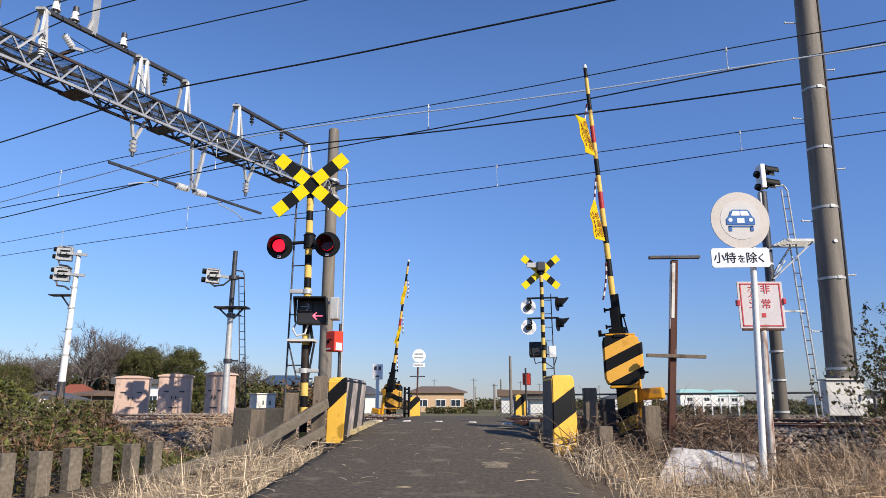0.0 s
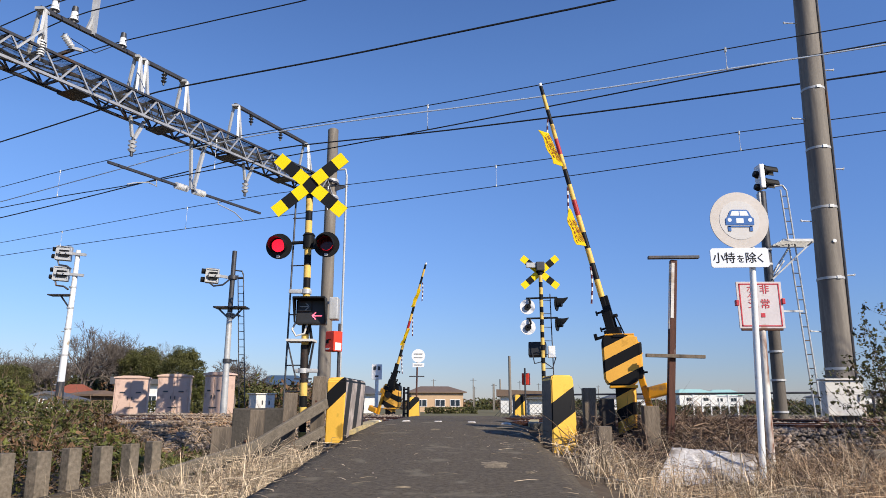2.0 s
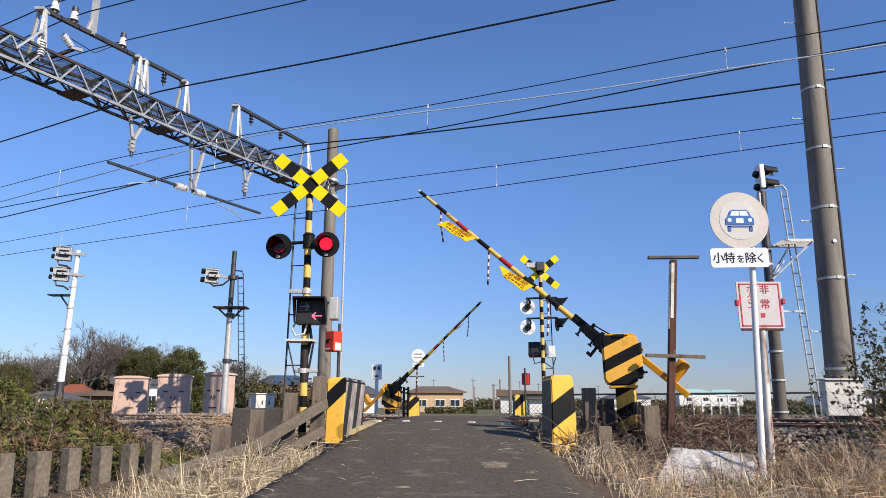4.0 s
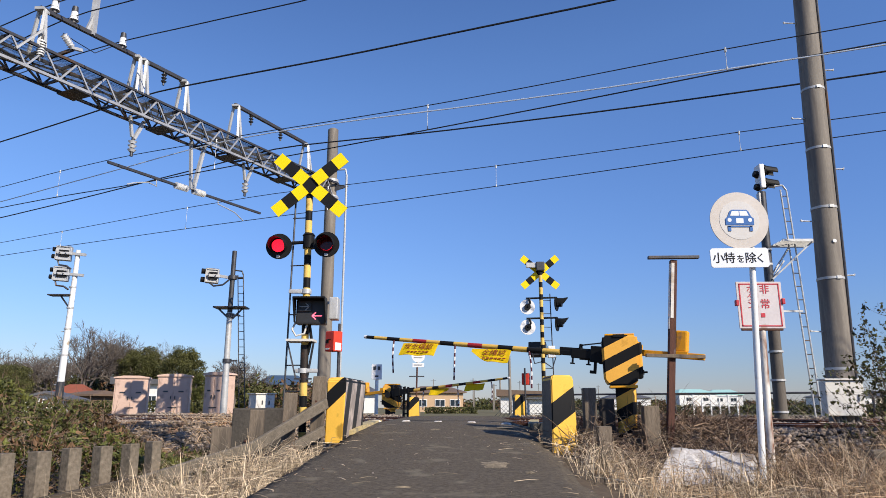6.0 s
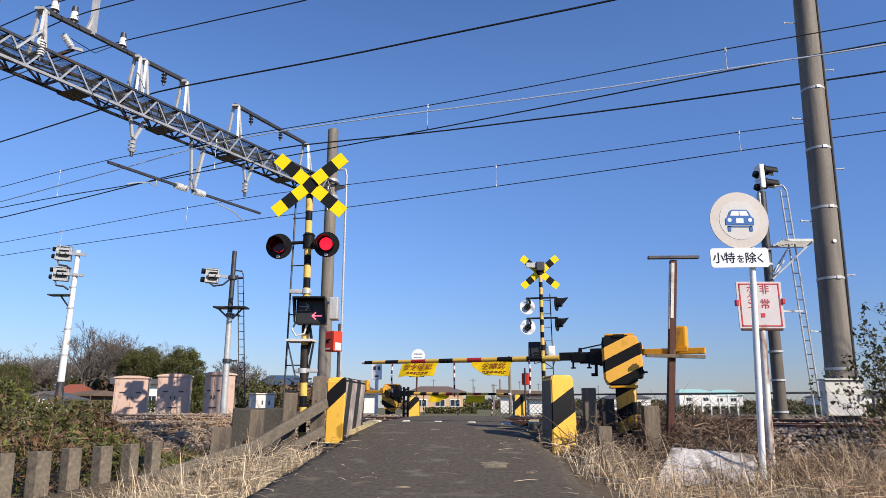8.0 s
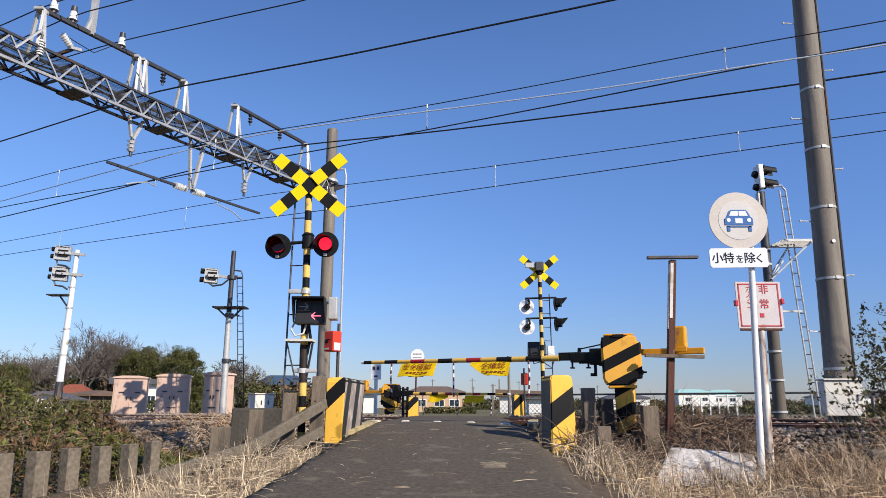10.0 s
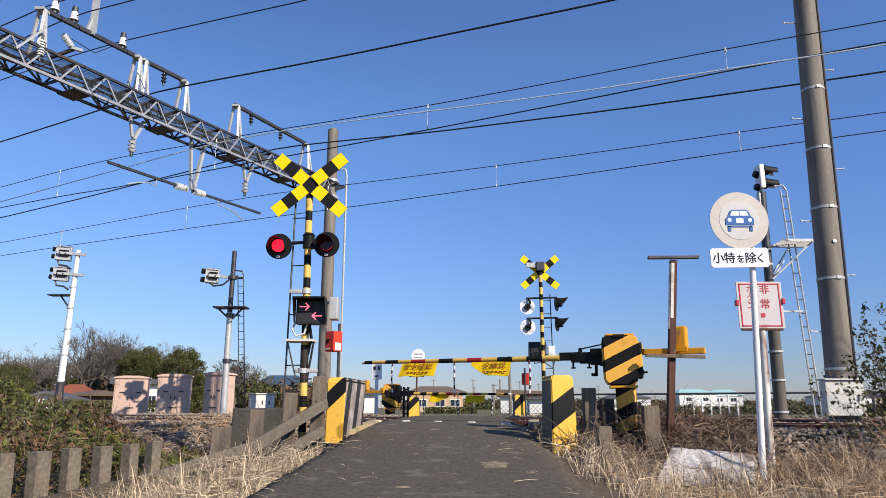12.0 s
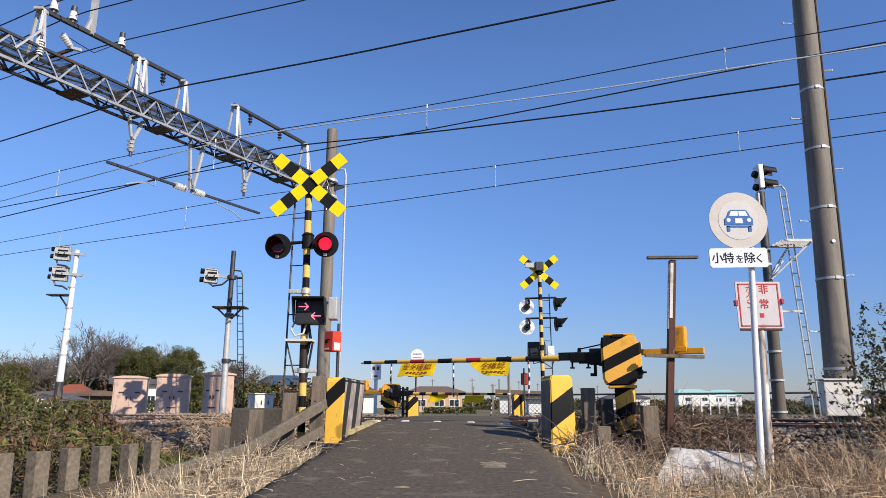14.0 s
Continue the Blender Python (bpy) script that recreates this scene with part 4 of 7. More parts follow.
def bollard(m, w, d, hh, taper, material, side_material, label, lean=0.0):
    thing = empty("bollard", m)
    bm = B()
    vs = []
    for z, k in ((0, 1 + taper), (hh - 0.04, 1.0), (hh, 0.86)):
        for sx, sy in ((-1, -1), (1, -1), (1, 1), (-1, 1)):
            vs.append(bm.verts.new((sx * w / 2 * k + lean * z, sy * d / 2 * (1 + (k - 1) * 0.4), z)))
    for r in (0, 4):
        for i in range(4):
            bm.faces.new((vs[r + i], vs[r + (i + 1) % 4], vs[r + 4 + (i + 1) % 4], vs[r + 4 + i]))
    bm.faces.new(vs[8:12])
    bm.faces.new(vs[0:4][::-1])
    bm.normal_update()
    for f in bm.faces:
        f.material_index = 1 if abs(f.normal.x) > 0.7 else 0
    bmesh.ops.bevel(bm, geom=[e for e in bm.edges], offset=0.012, segments=2, affect="EDGES")
    part("block", bm, [material, side_material], thing, "", True)
    return tagged(thing, label, "bollard", group="painted bollards of the crossing")


bollard(pose(1.275, 7.72, -0.30, 0, 0, 6), 0.245, 0.42, 0.845, 0.16, BOLLARD_R, CONCRETE, "yellow and black striped concrete bollard at the road's edge", -0.01)
bollard(pose(-1.205, 8.62, -0.20, 0, 0, -5), 0.225, 1.15, 0.745, -0.09, BOLLARD_L, BOLLARD_SIDE, "long yellow and black striped concrete bollard beside the fence", 0.035)
bollard(pose(1.80, 16.6, -0.2, 0, 0, 0), 0.23, 0.42, 0.70, 0.16, BOLLARD_L, CONCRETE, "small yellow and black concrete bollard across the tracks")
bollard(pose(-0.72, 17.6, -0.2, 0, 0, 0), 0.24, 0.42, 0.66, 0.16, BOLLARD_L, CONCRETE, "small yellow and black concrete bollard across the tracks")


def far_signal():
    thing = empty("crossing_signal", pose(2.33, 16.05, -0.25))
    bm = B()
    rod(bm, (0, 0, -0.05), (-0.0, 0, 3.75), 0.048, 0.045, 16)
    part("post", bm, POST_STRIPES, thing, "yellow and black banded steel post", True)
    crossbuck(thing, 0.07, 3.63, 0.93)
    bm = B()
    box(bm, (0.0, -0.03, 3.75), (0.2, 0.12, 0.22), None, 0.02, 0)
    box(bm, (-0.2, -0.02, 3.78), (0.28, 0.06, 0.12), pose(0, 0, 0, 0, 0, 0), 0.01, 1)
    part("horn", bm, [DARK_STEEL, GALV], thing, "grey warning horn")
    for z in (2.98, 2.50):
        bm = B()
        rod(bm, (-0.36, 0, z), (0.37, 0, z + 0.02), 0.022, 0.022, 10)
        part("cross_arm", bm, BLACK, thing)
        # plate seen from behind with its bulb housing
        bm = B()
        disc(bm, (-0.33, 0.02, z - 0.2), 0.18, 0.02, n=32, mi=0)
        disc(bm, (-0.33, -0.02, z - 0.21), 0.075, 0.06, n=20, mi=1)
        tube(bm, [(-0.33, -0.05, z - 0.21), (-0.27, -0.06, z - 0.12), (-0.29, -0.03, z)], 0.026, 8, 1)
        part("lamp", bm, [MIRROR_WHITE, BLACK], thing, "lamp seen from its white back", True)
        bm = B()
        m = Matrix.Translation((0.36, 0, z - 0.13)) @ pose(0, 0, 0, 0, 0, 65)
        disc(bm, (0, 0.0, 0), 0.17, 0.02, m, 32, 0)
        disc(bm, (0, -0.07, 0), 0.08, 0.12, m, 20, 0)
        prism(bm, [(-0.02, 0.13), (0.14, 0.12), (0.27, 0.14), (0.17, 0.02), (0.02, -0.05)], -0.09, 0.09, Matrix.Translation((0.36, 0, z - 0.13)) @ pose(0, 0, 0, 0, 0, -10), 0)
        part("lamp", bm, [BLACK], thing, "black hooded lamp turned to the side road", True)
    bm = B()
    box(bm, (-0.17, -0.02, 1.86), (0.42, 0.2, 0.34), pose(0, 0, 0, -14, 0, -14), 0.02)
    box(bm, (-0.17, -0.13, 1.86), (0.28, 0.03, 0.24), pose(0, 0, 0, -14, 0, -14), 0.01)
    part("arrow_indicator", bm, PANEL, thing, "black indicator box seen from behind")
    bm = B()
    box(bm, (0.20, 0, 1.72), (0.16, 0.14, 0.27), None, 0.01)
    part("relay_box", bm, WHITE, thing)
    bm = B()
    rod(bm, (0.25, 0.05, 0.4), (0.22, 0.05, 3.1), 0.013, 0.013, 8)
    part("ladder_rail", bm, DARK_STEEL, thing)
    for i in range(8):
        bm = B()
        rod(bm, (0, 0.02, 0.7 + i * 0.32), (0.24, 0.05, 0.7 + i * 0.32), 0.008, 0.008, 6)
        part("ladder_rung", bm, DARK_STEEL, thing)
    bm = B()
    tube(bm, [(-0.25, 0, 1.7), (-0.2, 0, 1.45), (0.0, 0, 1.5), (0.22, 0, 1.35), (0.3, 0, 1.6)], 0.014, 6)
    part("cable", bm, DARK_STEEL, thing)
    return tagged(thing, "banded crossing warning post across the tracks seen from behind", "crossing signal")


far_signal()


def no_cars_sign():
    thing = empty("road_sign", pose(3.02, 6.74, -0.66))
    bm = B()
    rod(bm, (0, 0.05, -0.1), (0.165, 0.07, 2.9), 0.032, 0.03, 18)
    part("post", bm, WHITE, thing, "white painted steel post", True)
    bm = B()
    disc(bm, (0.022, 0.02, 2.735), 0.30, 0.012, n=48)
    disc(bm, (0.022, 0.03, 2.735), 0.285, 0.014, n=48)
    face = part("sign_disc", bm, SIGN_GREY, thing, "round aged white sign disc", True)
    bm = B()
    disc(bm, (0.022, 0.0125, 2.735), 0.205, 0.003, n=48)
    part("sign_field", bm, mat("faded_field", (0.585, 0.565, 0.54), (0.53, 0.505, 0.475), 0.45, scale=3, bump=0.02), face, "pale inner field of the sign")
    # the car pictogram
    bm = B()
    cx, cz, y0, y1 = 0.022, 2.73, 0.004, 0.0105
    m = Matrix.Translation((cx, 0, cz))
    prism(bm, [(-0.145, -0.045), (0.145, -0.045), (0.145, 0.02), (0.12, 0.045), (0.095, 0.10), (0.075, 0.115), (-0.075, 0.115), (-0.095, 0.10), (-0.12, 0.045), (-0.145, 0.02)], y0, y1, m)
    for sx in (-0.11, 0.11):
        box(bm, (cx + sx, 0.007, cz - 0.085), (0.032, 0.006, 0.055), None, 0.002)
    box(bm, (cx, 0.007, cz - 0.062), (0.25, 0.006, 0.012))
    car = part("car_pictogram", bm, BLUE, face, "blue car pictogram")
    bm = B()
    prism(bm, [(-0.095, 0.05), (0.095, 0.05), (0.075, 0.10), (-0.075, 0.10)], 0.001, 0.0045, m)
    for sx in (-0.105, 0.105):
        disc(bm, (cx + sx, 0.003, cz + 0.005), 0.021, 0.003, n=18)
    box(bm, (cx, 0.003, cz - 0.003), (0.075, 0.003, 0.052))
    part("pictogram_lights", bm, SIGN_FACE, face, "pale windscreen and lights of the pictogram")
    bm = B()
    box(bm, (cx, 0.0005, cz + 0.075), (0.006, 0.002, 0.05))
    part("pictogram_bar", bm, BLUE, face)
    bm = B()
    prism(bm, [(-0.295, -0.08), (-0.275, -0.1), (0.275, -0.1), (0.295, -0.08), (0.295, 0.08), (0.275, 0.1), (-0.275, 0.1), (-0.295, 0.08)], 0.005, 0.02, Matrix.Translation((-0.015, 0.0, 2.34)) @ pose(0, 0, 0, 0, -0.8, 0))
    plate = part("plate", bm, SIGN_FACE, thing, "white supplementary plate with black writing")
    for text, x, z, size in (("小", -0.232, 2.33, 0.118), ("特", -0.118, 2.33, 0.118), ("を", -0.006, 2.322, 0.088), ("除", 0.094, 2.332, 0.118), ("く", 0.195, 2.33, 0.105)):
        writing(text, size, BLACK, plate, Matrix.Translation((x, 0.003, z)) @ FACE)
    for z in (2.35, 2.62, 2.85):
        bm = B()
        box(bm, (0.11, 0.05, z), (0.12, 0.05, 0.03), None, 0.004)
        part("bracket", bm, GALV, thing)
    return tagged(thing, "round white sign with a blue car on a white post", "road sign")


no_cars_sign()


def emergency_sign():
    thing = empty("warning_sign", pose(3.296, 7.15, -0.498) @ Matrix.Scale(0.872, 4))
    bm = B()
    rod(bm, (0.005, 0.04, -0.25), (0.10, 0.06, 2.3), 0.042, 0.040, 16)
    part("post", bm, RUSTY_WHITE, thing, "flaking white post with rust", True)
    bm = B()
    box(bm, (0.07, 0.02, 2.016), (0.55, 0.015, 0.57), None, 0.004)
    plate = part("plate", bm, AGED_FACE, thing, "white plate with red border and writing")
    for c, s in (((0, 0.255), (0.49, 0.014)), ((0, -0.255), (0.49, 0.014)), ((-0.238, 0), (0.014, 0.51)), ((0.238, 0), (0.014, 0.51))):
        bm = B()
        box(bm, (0.07 + c[0], 0.010, 2.016 + c[1]), (s[0], 0.004, s[1]))
        part("border", bm, SIGN_RED, plate)
    for text, x, z, k in (("非", 0.135, 2.20, 0.125), ("常", 0.13, 2.02, 0.125), ("ボ", -0.03, 2.205, 0.105), ("タ", -0.035, 2.105, 0.105), ("ン", -0.04, 2.01, 0.105)):
        writing(text, k, SIGN_RED, plate, Matrix.Translation((x, 0.0095, z)) @ FACE)
    bm = B()
    box(bm, (0.09, 0.010, 1.89), (0.05, 0.004, 0.05))
    part("red_square", bm, SIGN_RED, plate)
    for x, z in ((-0.21, 2.04), (0.35, 2.06)):
        bm = B()
        box(bm, (x, 0.02, z), (0.035, 0.06, 0.07), None, 0.006)
        part("clamp", bm, SIGN_RED, plate)
    bm = B()
    box(bm, (0.07, 0.03, 1.72), (0.5, 0.03, 0.03), None, 0.004)
    part("bottom_bar", bm, RUST, plate)
    return tagged(thing, "white warning plate with red writing on a flaking post", "warning sign")


emergency_sign()


def rusty_pole():
    thing = empty("old_post", pose(2.62, 8.2, -0.42))
    bm = B()
    box(bm, (0.0, 0, 1.15), (0.075, 0.01, 2.5), pose(0, 0, 0, 0, 5.3, 0), 0.002)
    box(bm, (-0.034, 0.035, 1.15), (0.008, 0.075, 2.5), pose(0, 0, 0, 0, 5.3, 0), 0.002)
    box(bm, (0.034, 0.035, 1.15), (0.008, 0.075, 2.5), pose(0, 0, 0, 0, 5.3, 0), 0.002)
    part("upright", bm, RUSTY_POLE, thing)
    bm = B()
    box(bm, (-0.041, 0.03, 1.95), (0.006, 0.06, 0.80), pose(0, 0, 0, 0, 5.3, 0))
    box(bm, (-0.016, -0.008, 2.02), (0.036, 0.005, 0.68), pose(0, 0, 0, 0, 5.3, 0))
    part("paint_strip", bm, DIRTY_WHITE, thing, "strip of flaking white paint")
    bm = B()
    box(bm, (0.235, 0, 2.42), (0.62, 0.07, 0.035), pose(0, 0, 0, 0, -0.5, 0), 0.003)
    part("top_arm", bm, DARK_STEEL, thing)
    bm = B()
    box(bm, (0.105, -0.03, 1.22), (0.70, 0.05, 0.04), pose(0, 0, 0, 0, 1.5, 0), 0.003)
    part("lower_arm", bm, OLD_WOOD, thing, "grey wooden cross arm")
    return tagged(thing, "rusty steel post with two cross arms and flaking paint", "old post")


rusty_pole()


def ladder(thing, p0, p1, width, rungs, material, axis):
    p0, p1, axis = Vector(p0), Vector(p1), Vector(axis)
    for k in (-0.5, 0.5):
        bm = B()
        rod(bm, p0 + axis * width * k, p1 + axis * width * k, 0.017, 0.017, 8)
        part("ladder_rail", bm, material, thing)
    for i in range(rungs):
        c = p0.lerp(p1, (i + 0.5) / rungs)
        bm = B()
        rod(bm, c - axis * width / 2, c + axis * width / 2, 0.011, 0.011, 6)
        part("ladder_rung", bm, DARK_STEEL, thing)


def right_signal():
    thing = empty("railway_signal", pose(6.50, 13.5, -0.3))
    bm = B()
    rod(bm, (0, 0, 0), (0.05, 0, 2.55), 0.125, 0.105, 20, 0)
    rod(bm, (0.05, 0, 2.55), (0.10, 0, 4.85), 0.09, 0.08, 18, 1)
    part("mast", bm, [mat("dark_mast_concrete", (0.15, 0.13, 0.108), (0.085, 0.073, 0.06), 0.75, scale=3, fine=10, bump=0.2, stretch=(3, 3, 0.5)), DARK_STEEL], thing, "dark grey concrete mast with a steel top", True)
    for z in (0.4, 1.0, 1.55, 2.1, 2.5, 3.3, 3.6):
        bm = B()
        r = 0.14 if z < 2.55 else 0.095
        rod(bm, (0.02 * z, 0, z), (0.02 * z, 0, z + 0.04), r, r, 18)
        part("band", bm, GALV, thing, "", True)
    bm = B()
    box(bm, (0.10, 0.0, 5.17), (0.10, 0.26, 0.52), pose(0, 0, 0, 0, 0, 0), 0.02)
    head = part("signal_head", bm, MIRROR_WHITE, thing, "white-backed signal head with black visors")
    for z in (5.04, 5.32):
        bm = B()
        m = Matrix.Translation((0.17, 0, z)) @ pose(0, 0, 0, 0, 0, 90)
        disc(bm, (0, -0.02, 0), 0.12, 0.04, m, 24)
        ring = []
        for i in range(15):
            a = radians(-20 + 220 * i / 14)
            ring.append([bm.verts.new((0.18 + d, rr * math.cos(a), z + rr * math.sin(a) - 0.15 * d)) for rr, d in ((0.115, 0), (0.11, 0.26), (0.10, 0.26), (0.105, 0))])
        for p, q in zip(ring, ring[1:]):
            for k in range(4):
                bm.faces.new((p[k], p[(k + 1) % 4], q[(k + 1) % 4], q[k]))
        bmesh.ops.recalc_face_normals(bm, faces=bm.faces)
        part("visor", bm, BLACK, head)
        bm = B()
        rod(bm, (0.06, 0, z - 0.09), (-0.03, 0, z - 0.07), 0.085, 0.06, 14)
        part("lamp_case", bm, BLACK, head)
    bm = B()
    box(bm, (0.08, 0, 4.55), (0.14, 0.12, 0.55), None, 0.01)
    part("bracket", bm, GALV, thing)
    ladder(thing, (0.73, 0, 0.3), (0.555, 0, 4.9), 0.125, 17, GALV, (1, 0, 0))
    bm = B()
    tube(bm, [(0.61, 0, 4.9), (0.54, 0, 5.0), (0.1, 0, 4.95)], 0.02, 8)
    part("hand_hoop", bm, GALV, thing)
    for i in range(9):
        part("platform_bar", box(B(), (0.64, -0.25 + i * 0.06, 3.76), (0.70, 0.02, 0.03)), GALV, thing)
    for y in (-0.28, 0.27):
        part("platform_edge", box(B(), (0.64, y, 3.76), (0.73, 0.02, 0.05)), GALV, thing)
    for p, q in (((0.08, -0.1, 3.0), (0.90, -0.2, 3.74)), ((0.08, 0.1, 3.0), (0.65, 0.2, 3.74)), ((0.08, 0, 2.95), (0.4, 0, 3.4))):
        bm = B()
        bar(bm, p, q, 0.03, 0.03)
        part("brace", bm, GALV, thing)
    bm = B()
    bar(bm, (0.05, 0, 2.37), (0.66, 0, 2.37), 0.03, 0.04)
    part("brace", bm, GALV, thing)
    return tagged(thing, "railway signal on a mast with ladder and platform", "railway signal")


right_signal()


def signal_box_unit(thing, x, z, y=0.0, w=0.42, h=0.42):
    """A pale signal case seen from its back: framed plate, clamp bar, black lamps at its side."""
    turned = Matrix.Translation((x, y, z)) @ pose(0, 0, 0, 0, 2.5, 14)
    bm = B()
    box(bm, (0, 0, 0), (w, 0.24, h), turned, 0.02)
    for dx, dz, sx, sz in ((0, h / 2 - 0.02, w, 0.035), (0, -h / 2 + 0.02, w, 0.035), (-w / 2 + 0.02, 0, 0.035, h), (w / 2 - 0.02, 0, 0.035, h)):
        box(bm, (dx, -0.13, dz), (sx, 0.05, sz), turned, 0.004)
    case = part("signal_case", bm, GALV, thing, "pale grey signal case")
    for dz in (-0.13, 0.15):
        bm = B()
        disc(bm, (0, 0, 0), 0.09, 0.16, turned @ Matrix.Translation((-w / 2 - 0.06, 0.02, dz)) @ pose(0, 0, 0, 0, 0, 90), 18)
        disc(bm, (0, -0.1, 0), 0.06, 0.06, turned @ Matrix.Translation((-w / 2 - 0.06, 0.02, dz)) @ pose(0, 0, 0, 0, 0, 90), 18)
        part("lamp", bm, BLACK, case, "", True)
    bm = B()
    box(bm, (0.03, -0.15, 0.08), (w * 0.62, 0.05, h * 0.16), turned, 0.005)
    box(bm, (0.03, -0.15, -0.1), (w * 0.62, 0.05, h * 0.13), turned, 0.005)
    part("hinge_plate", bm, BLACK, case)
    bm = B()
    box(bm, (0.06, -0.19, -0.01), (w * 0.95, 0.07, 0.09), turned, 0.008)
    part("clamp_bar", bm, GALV, case)
    for dx in (-0.1, 0.12):
        part("bolt", disc(B(), (dx, -0.24, -0.01), 0.022, 0.04, turned, 10), DARK_STEEL, case)
    bm = B()
    box(bm, (0.0, 0.02, h / 2 + 0.012), (w * 0.9, 0.22, 0.02), turned, 0.004)
    part("top_cover", bm, DARK_STEEL, case)
    return case


def left_signal():
    thing = empty("railway_signal", pose(-6.87, 22.0, -0.3))
    bm = B()
    rod(bm, (-0.02, 0, 0), (-0.04, 0, 3.5), 0.112, 0.085, 18, 0)
    rod(bm, (-0.04, 0, 3.5), (-0.02, 0, 5.55), 0.08, 0.075, 18, 1)
    part("mast", bm, [GALV, DARK_STEEL], thing, "steel mast, pale below and dark above", True)
    signal_box_unit(thing, -0.7, 4.7, 0, 0.42, 0.46)
    bm = B()
    bar(bm, (-0.5, 0, 4.72), (0.05, 0, 4.62), 0.1, 0.09)
    part("arm", bm, GALV, thing)
    bm = B()
    tube(bm, [(-0.75, -0.1, 4.48), (-0.6, -0.1, 4.36), (-0.3, -0.1, 4.4), (-0.1, -0.08, 4.58)], 0.03, 8)
    part("cable", bm, DARK_STEEL, thing)
    bm = B()
    box(bm, (0.0, 0, 3.66), (1.05, 0.5, 0.05), None, 0.01)
    part("platform", bm, DARK_STEEL, thing)
    for p, q in (((-0.4, 0, 3.62), (-0.05, 0, 3.3)), ((0.35, 0, 3.62), (0.05, 0, 3.3))):
        bm = B()
        bar(bm, p, q, 0.05, 0.05)
        part("brace", bm, DARK_STEEL, thing)
    ladder(thing, (0.55, 0.05, 0.3), (0.215, 0.05, 4.75), 0.18, 18, DARK_STEEL, (1, 0, 0))
    bm = B()
    tube(bm, [(0.305, 0.05, 4.75), (0.25, 0.05, 4.88), (-0.06, 0.05, 4.92)], 0.025, 8)
    part("hand_hoop", bm, DARK_STEEL, thing)
    for z in (1.9, 3.35, 4.6):
        bm = B()
        rod(bm, (-0.02, 0, z), (-0.02, 0, z + 0.12), 0.14, 0.14, 16)
        box(bm, (0.15, 0.02, z + 0.06), (0.3, 0.05, 0.05))
        part("band", bm, DARK_STEEL, thing)
    return tagged(thing, "railway signal mast with black ladder and platform", "railway signal")


left_signal()


def far_mast():
    thing = empty("railway_signal", pose(-14.3, 26.0, -0.3))
    bm = B()
    rod(bm, (0, 0, 0), (-0.01, 0, 1.45), 0.15, 0.14, 16, 1)
    rod(bm, (-0.01, 0, 1.45), (0.04, 0, 6.5), 0.125, 0.085, 16, 0)
    part("mast", bm, [WHITE, DARK_STEEL], thing, "pale painted mast with a dark foot", True)
    for z in (6.36, 5.55):
        signal_box_unit(thing, -0.50, z, 0, 0.56, 0.55)
        bm = B()
        bar(bm, (-0.6, -0.1, z + 0.02), (0.38, -0.05, z - 0.06), 0.12, 0.1)
        part("arm", bm, GALV, thing)
        bm = B()
        tube(bm, [(-0.65, -0.1, z - 0.3), (-0.6, -0.1, z - 0.46), (-0.3, -0.1, z - 0.5), (-0.12, -0.08, z - 0.62)], 0.035, 8)
        part("cable", bm, DARK_STEEL, thing)
    bm = B()
    box(bm, (-0.42, 0, 4.72), (0.85, 0.4, 0.05), None, 0.01)
    bar(bm, (-0.42, 0, 4.7), (-0.1, 0, 4.3), 0.05, 0.05)
    part("platform", bm, DARK_STEEL, thing)
    for i in range(7):
        part("step_bolt", rod(B(), (-0.24, 0, 1.35 + i * 0.33), (-0.05, 0, 1.33 + i * 0.33), 0.014, 0.014, 6), GALV, thing)
    for z in (2.4, 3.4, 4.2, 5.0):
        bm = B()
        rod(bm, (0.0, 0, z), (0.0, 0, z + 0.06), 0.13, 0.13, 16)
        part("band", bm, GALV, thing)
    return tagged(thing, "pale railway mast with two signal cases", "railway signal")


far_mast()


# ---- growing things and stones: joined geometry in plain arrays ----
rng = np.random.default_rng(7)
LEAF = mat("green_leaves", (0.118, 0.122, 0.026), (0.038, 0.044, 0.011), 0.6, scale=2, fine=4, bump=0, island=0.5)
LEAF_BROWN = mat("browned_leaves", (0.165, 0.092, 0.044), (0.06, 0.036, 0.02), 0.7, scale=2, fine=4, bump=0, island=0.5)
LEAF_DARK = mat("evergreen_leaves", (0.115, 0.112, 0.030), (0.030, 0.034, 0.012), 0.6, scale=0.9, fine=6, bump=0, island=0.5)
STRAW = mat("dry_grass", (0.64, 0.515, 0.355), (0.30, 0.22, 0.135), 0.75, scale=3, bump=0, island=0.6)
STRAW_BROWN = mat("browned_grass", (0.56, 0.40, 0.245), (0.22, 0.145, 0.085), 0.8, scale=3, bump=0, island=0.6)
VINE = mat("dry_vines", (0.26, 0.175, 0.115), (0.075, 0.05, 0.034), 0.8, scale=4, bump=0, island=0.4)
BARK = mat("grey_bark", (0.20, 0.165, 0.14), (0.11, 0.09, 0.075), 0.85, scale=3, fine=6, bump=0.3)
TWIG = mat("bare_twigs", (0.165, 0.138, 0.118), (0.095, 0.08, 0.068), 0.85, scale=1, bump=0, island=0.25)


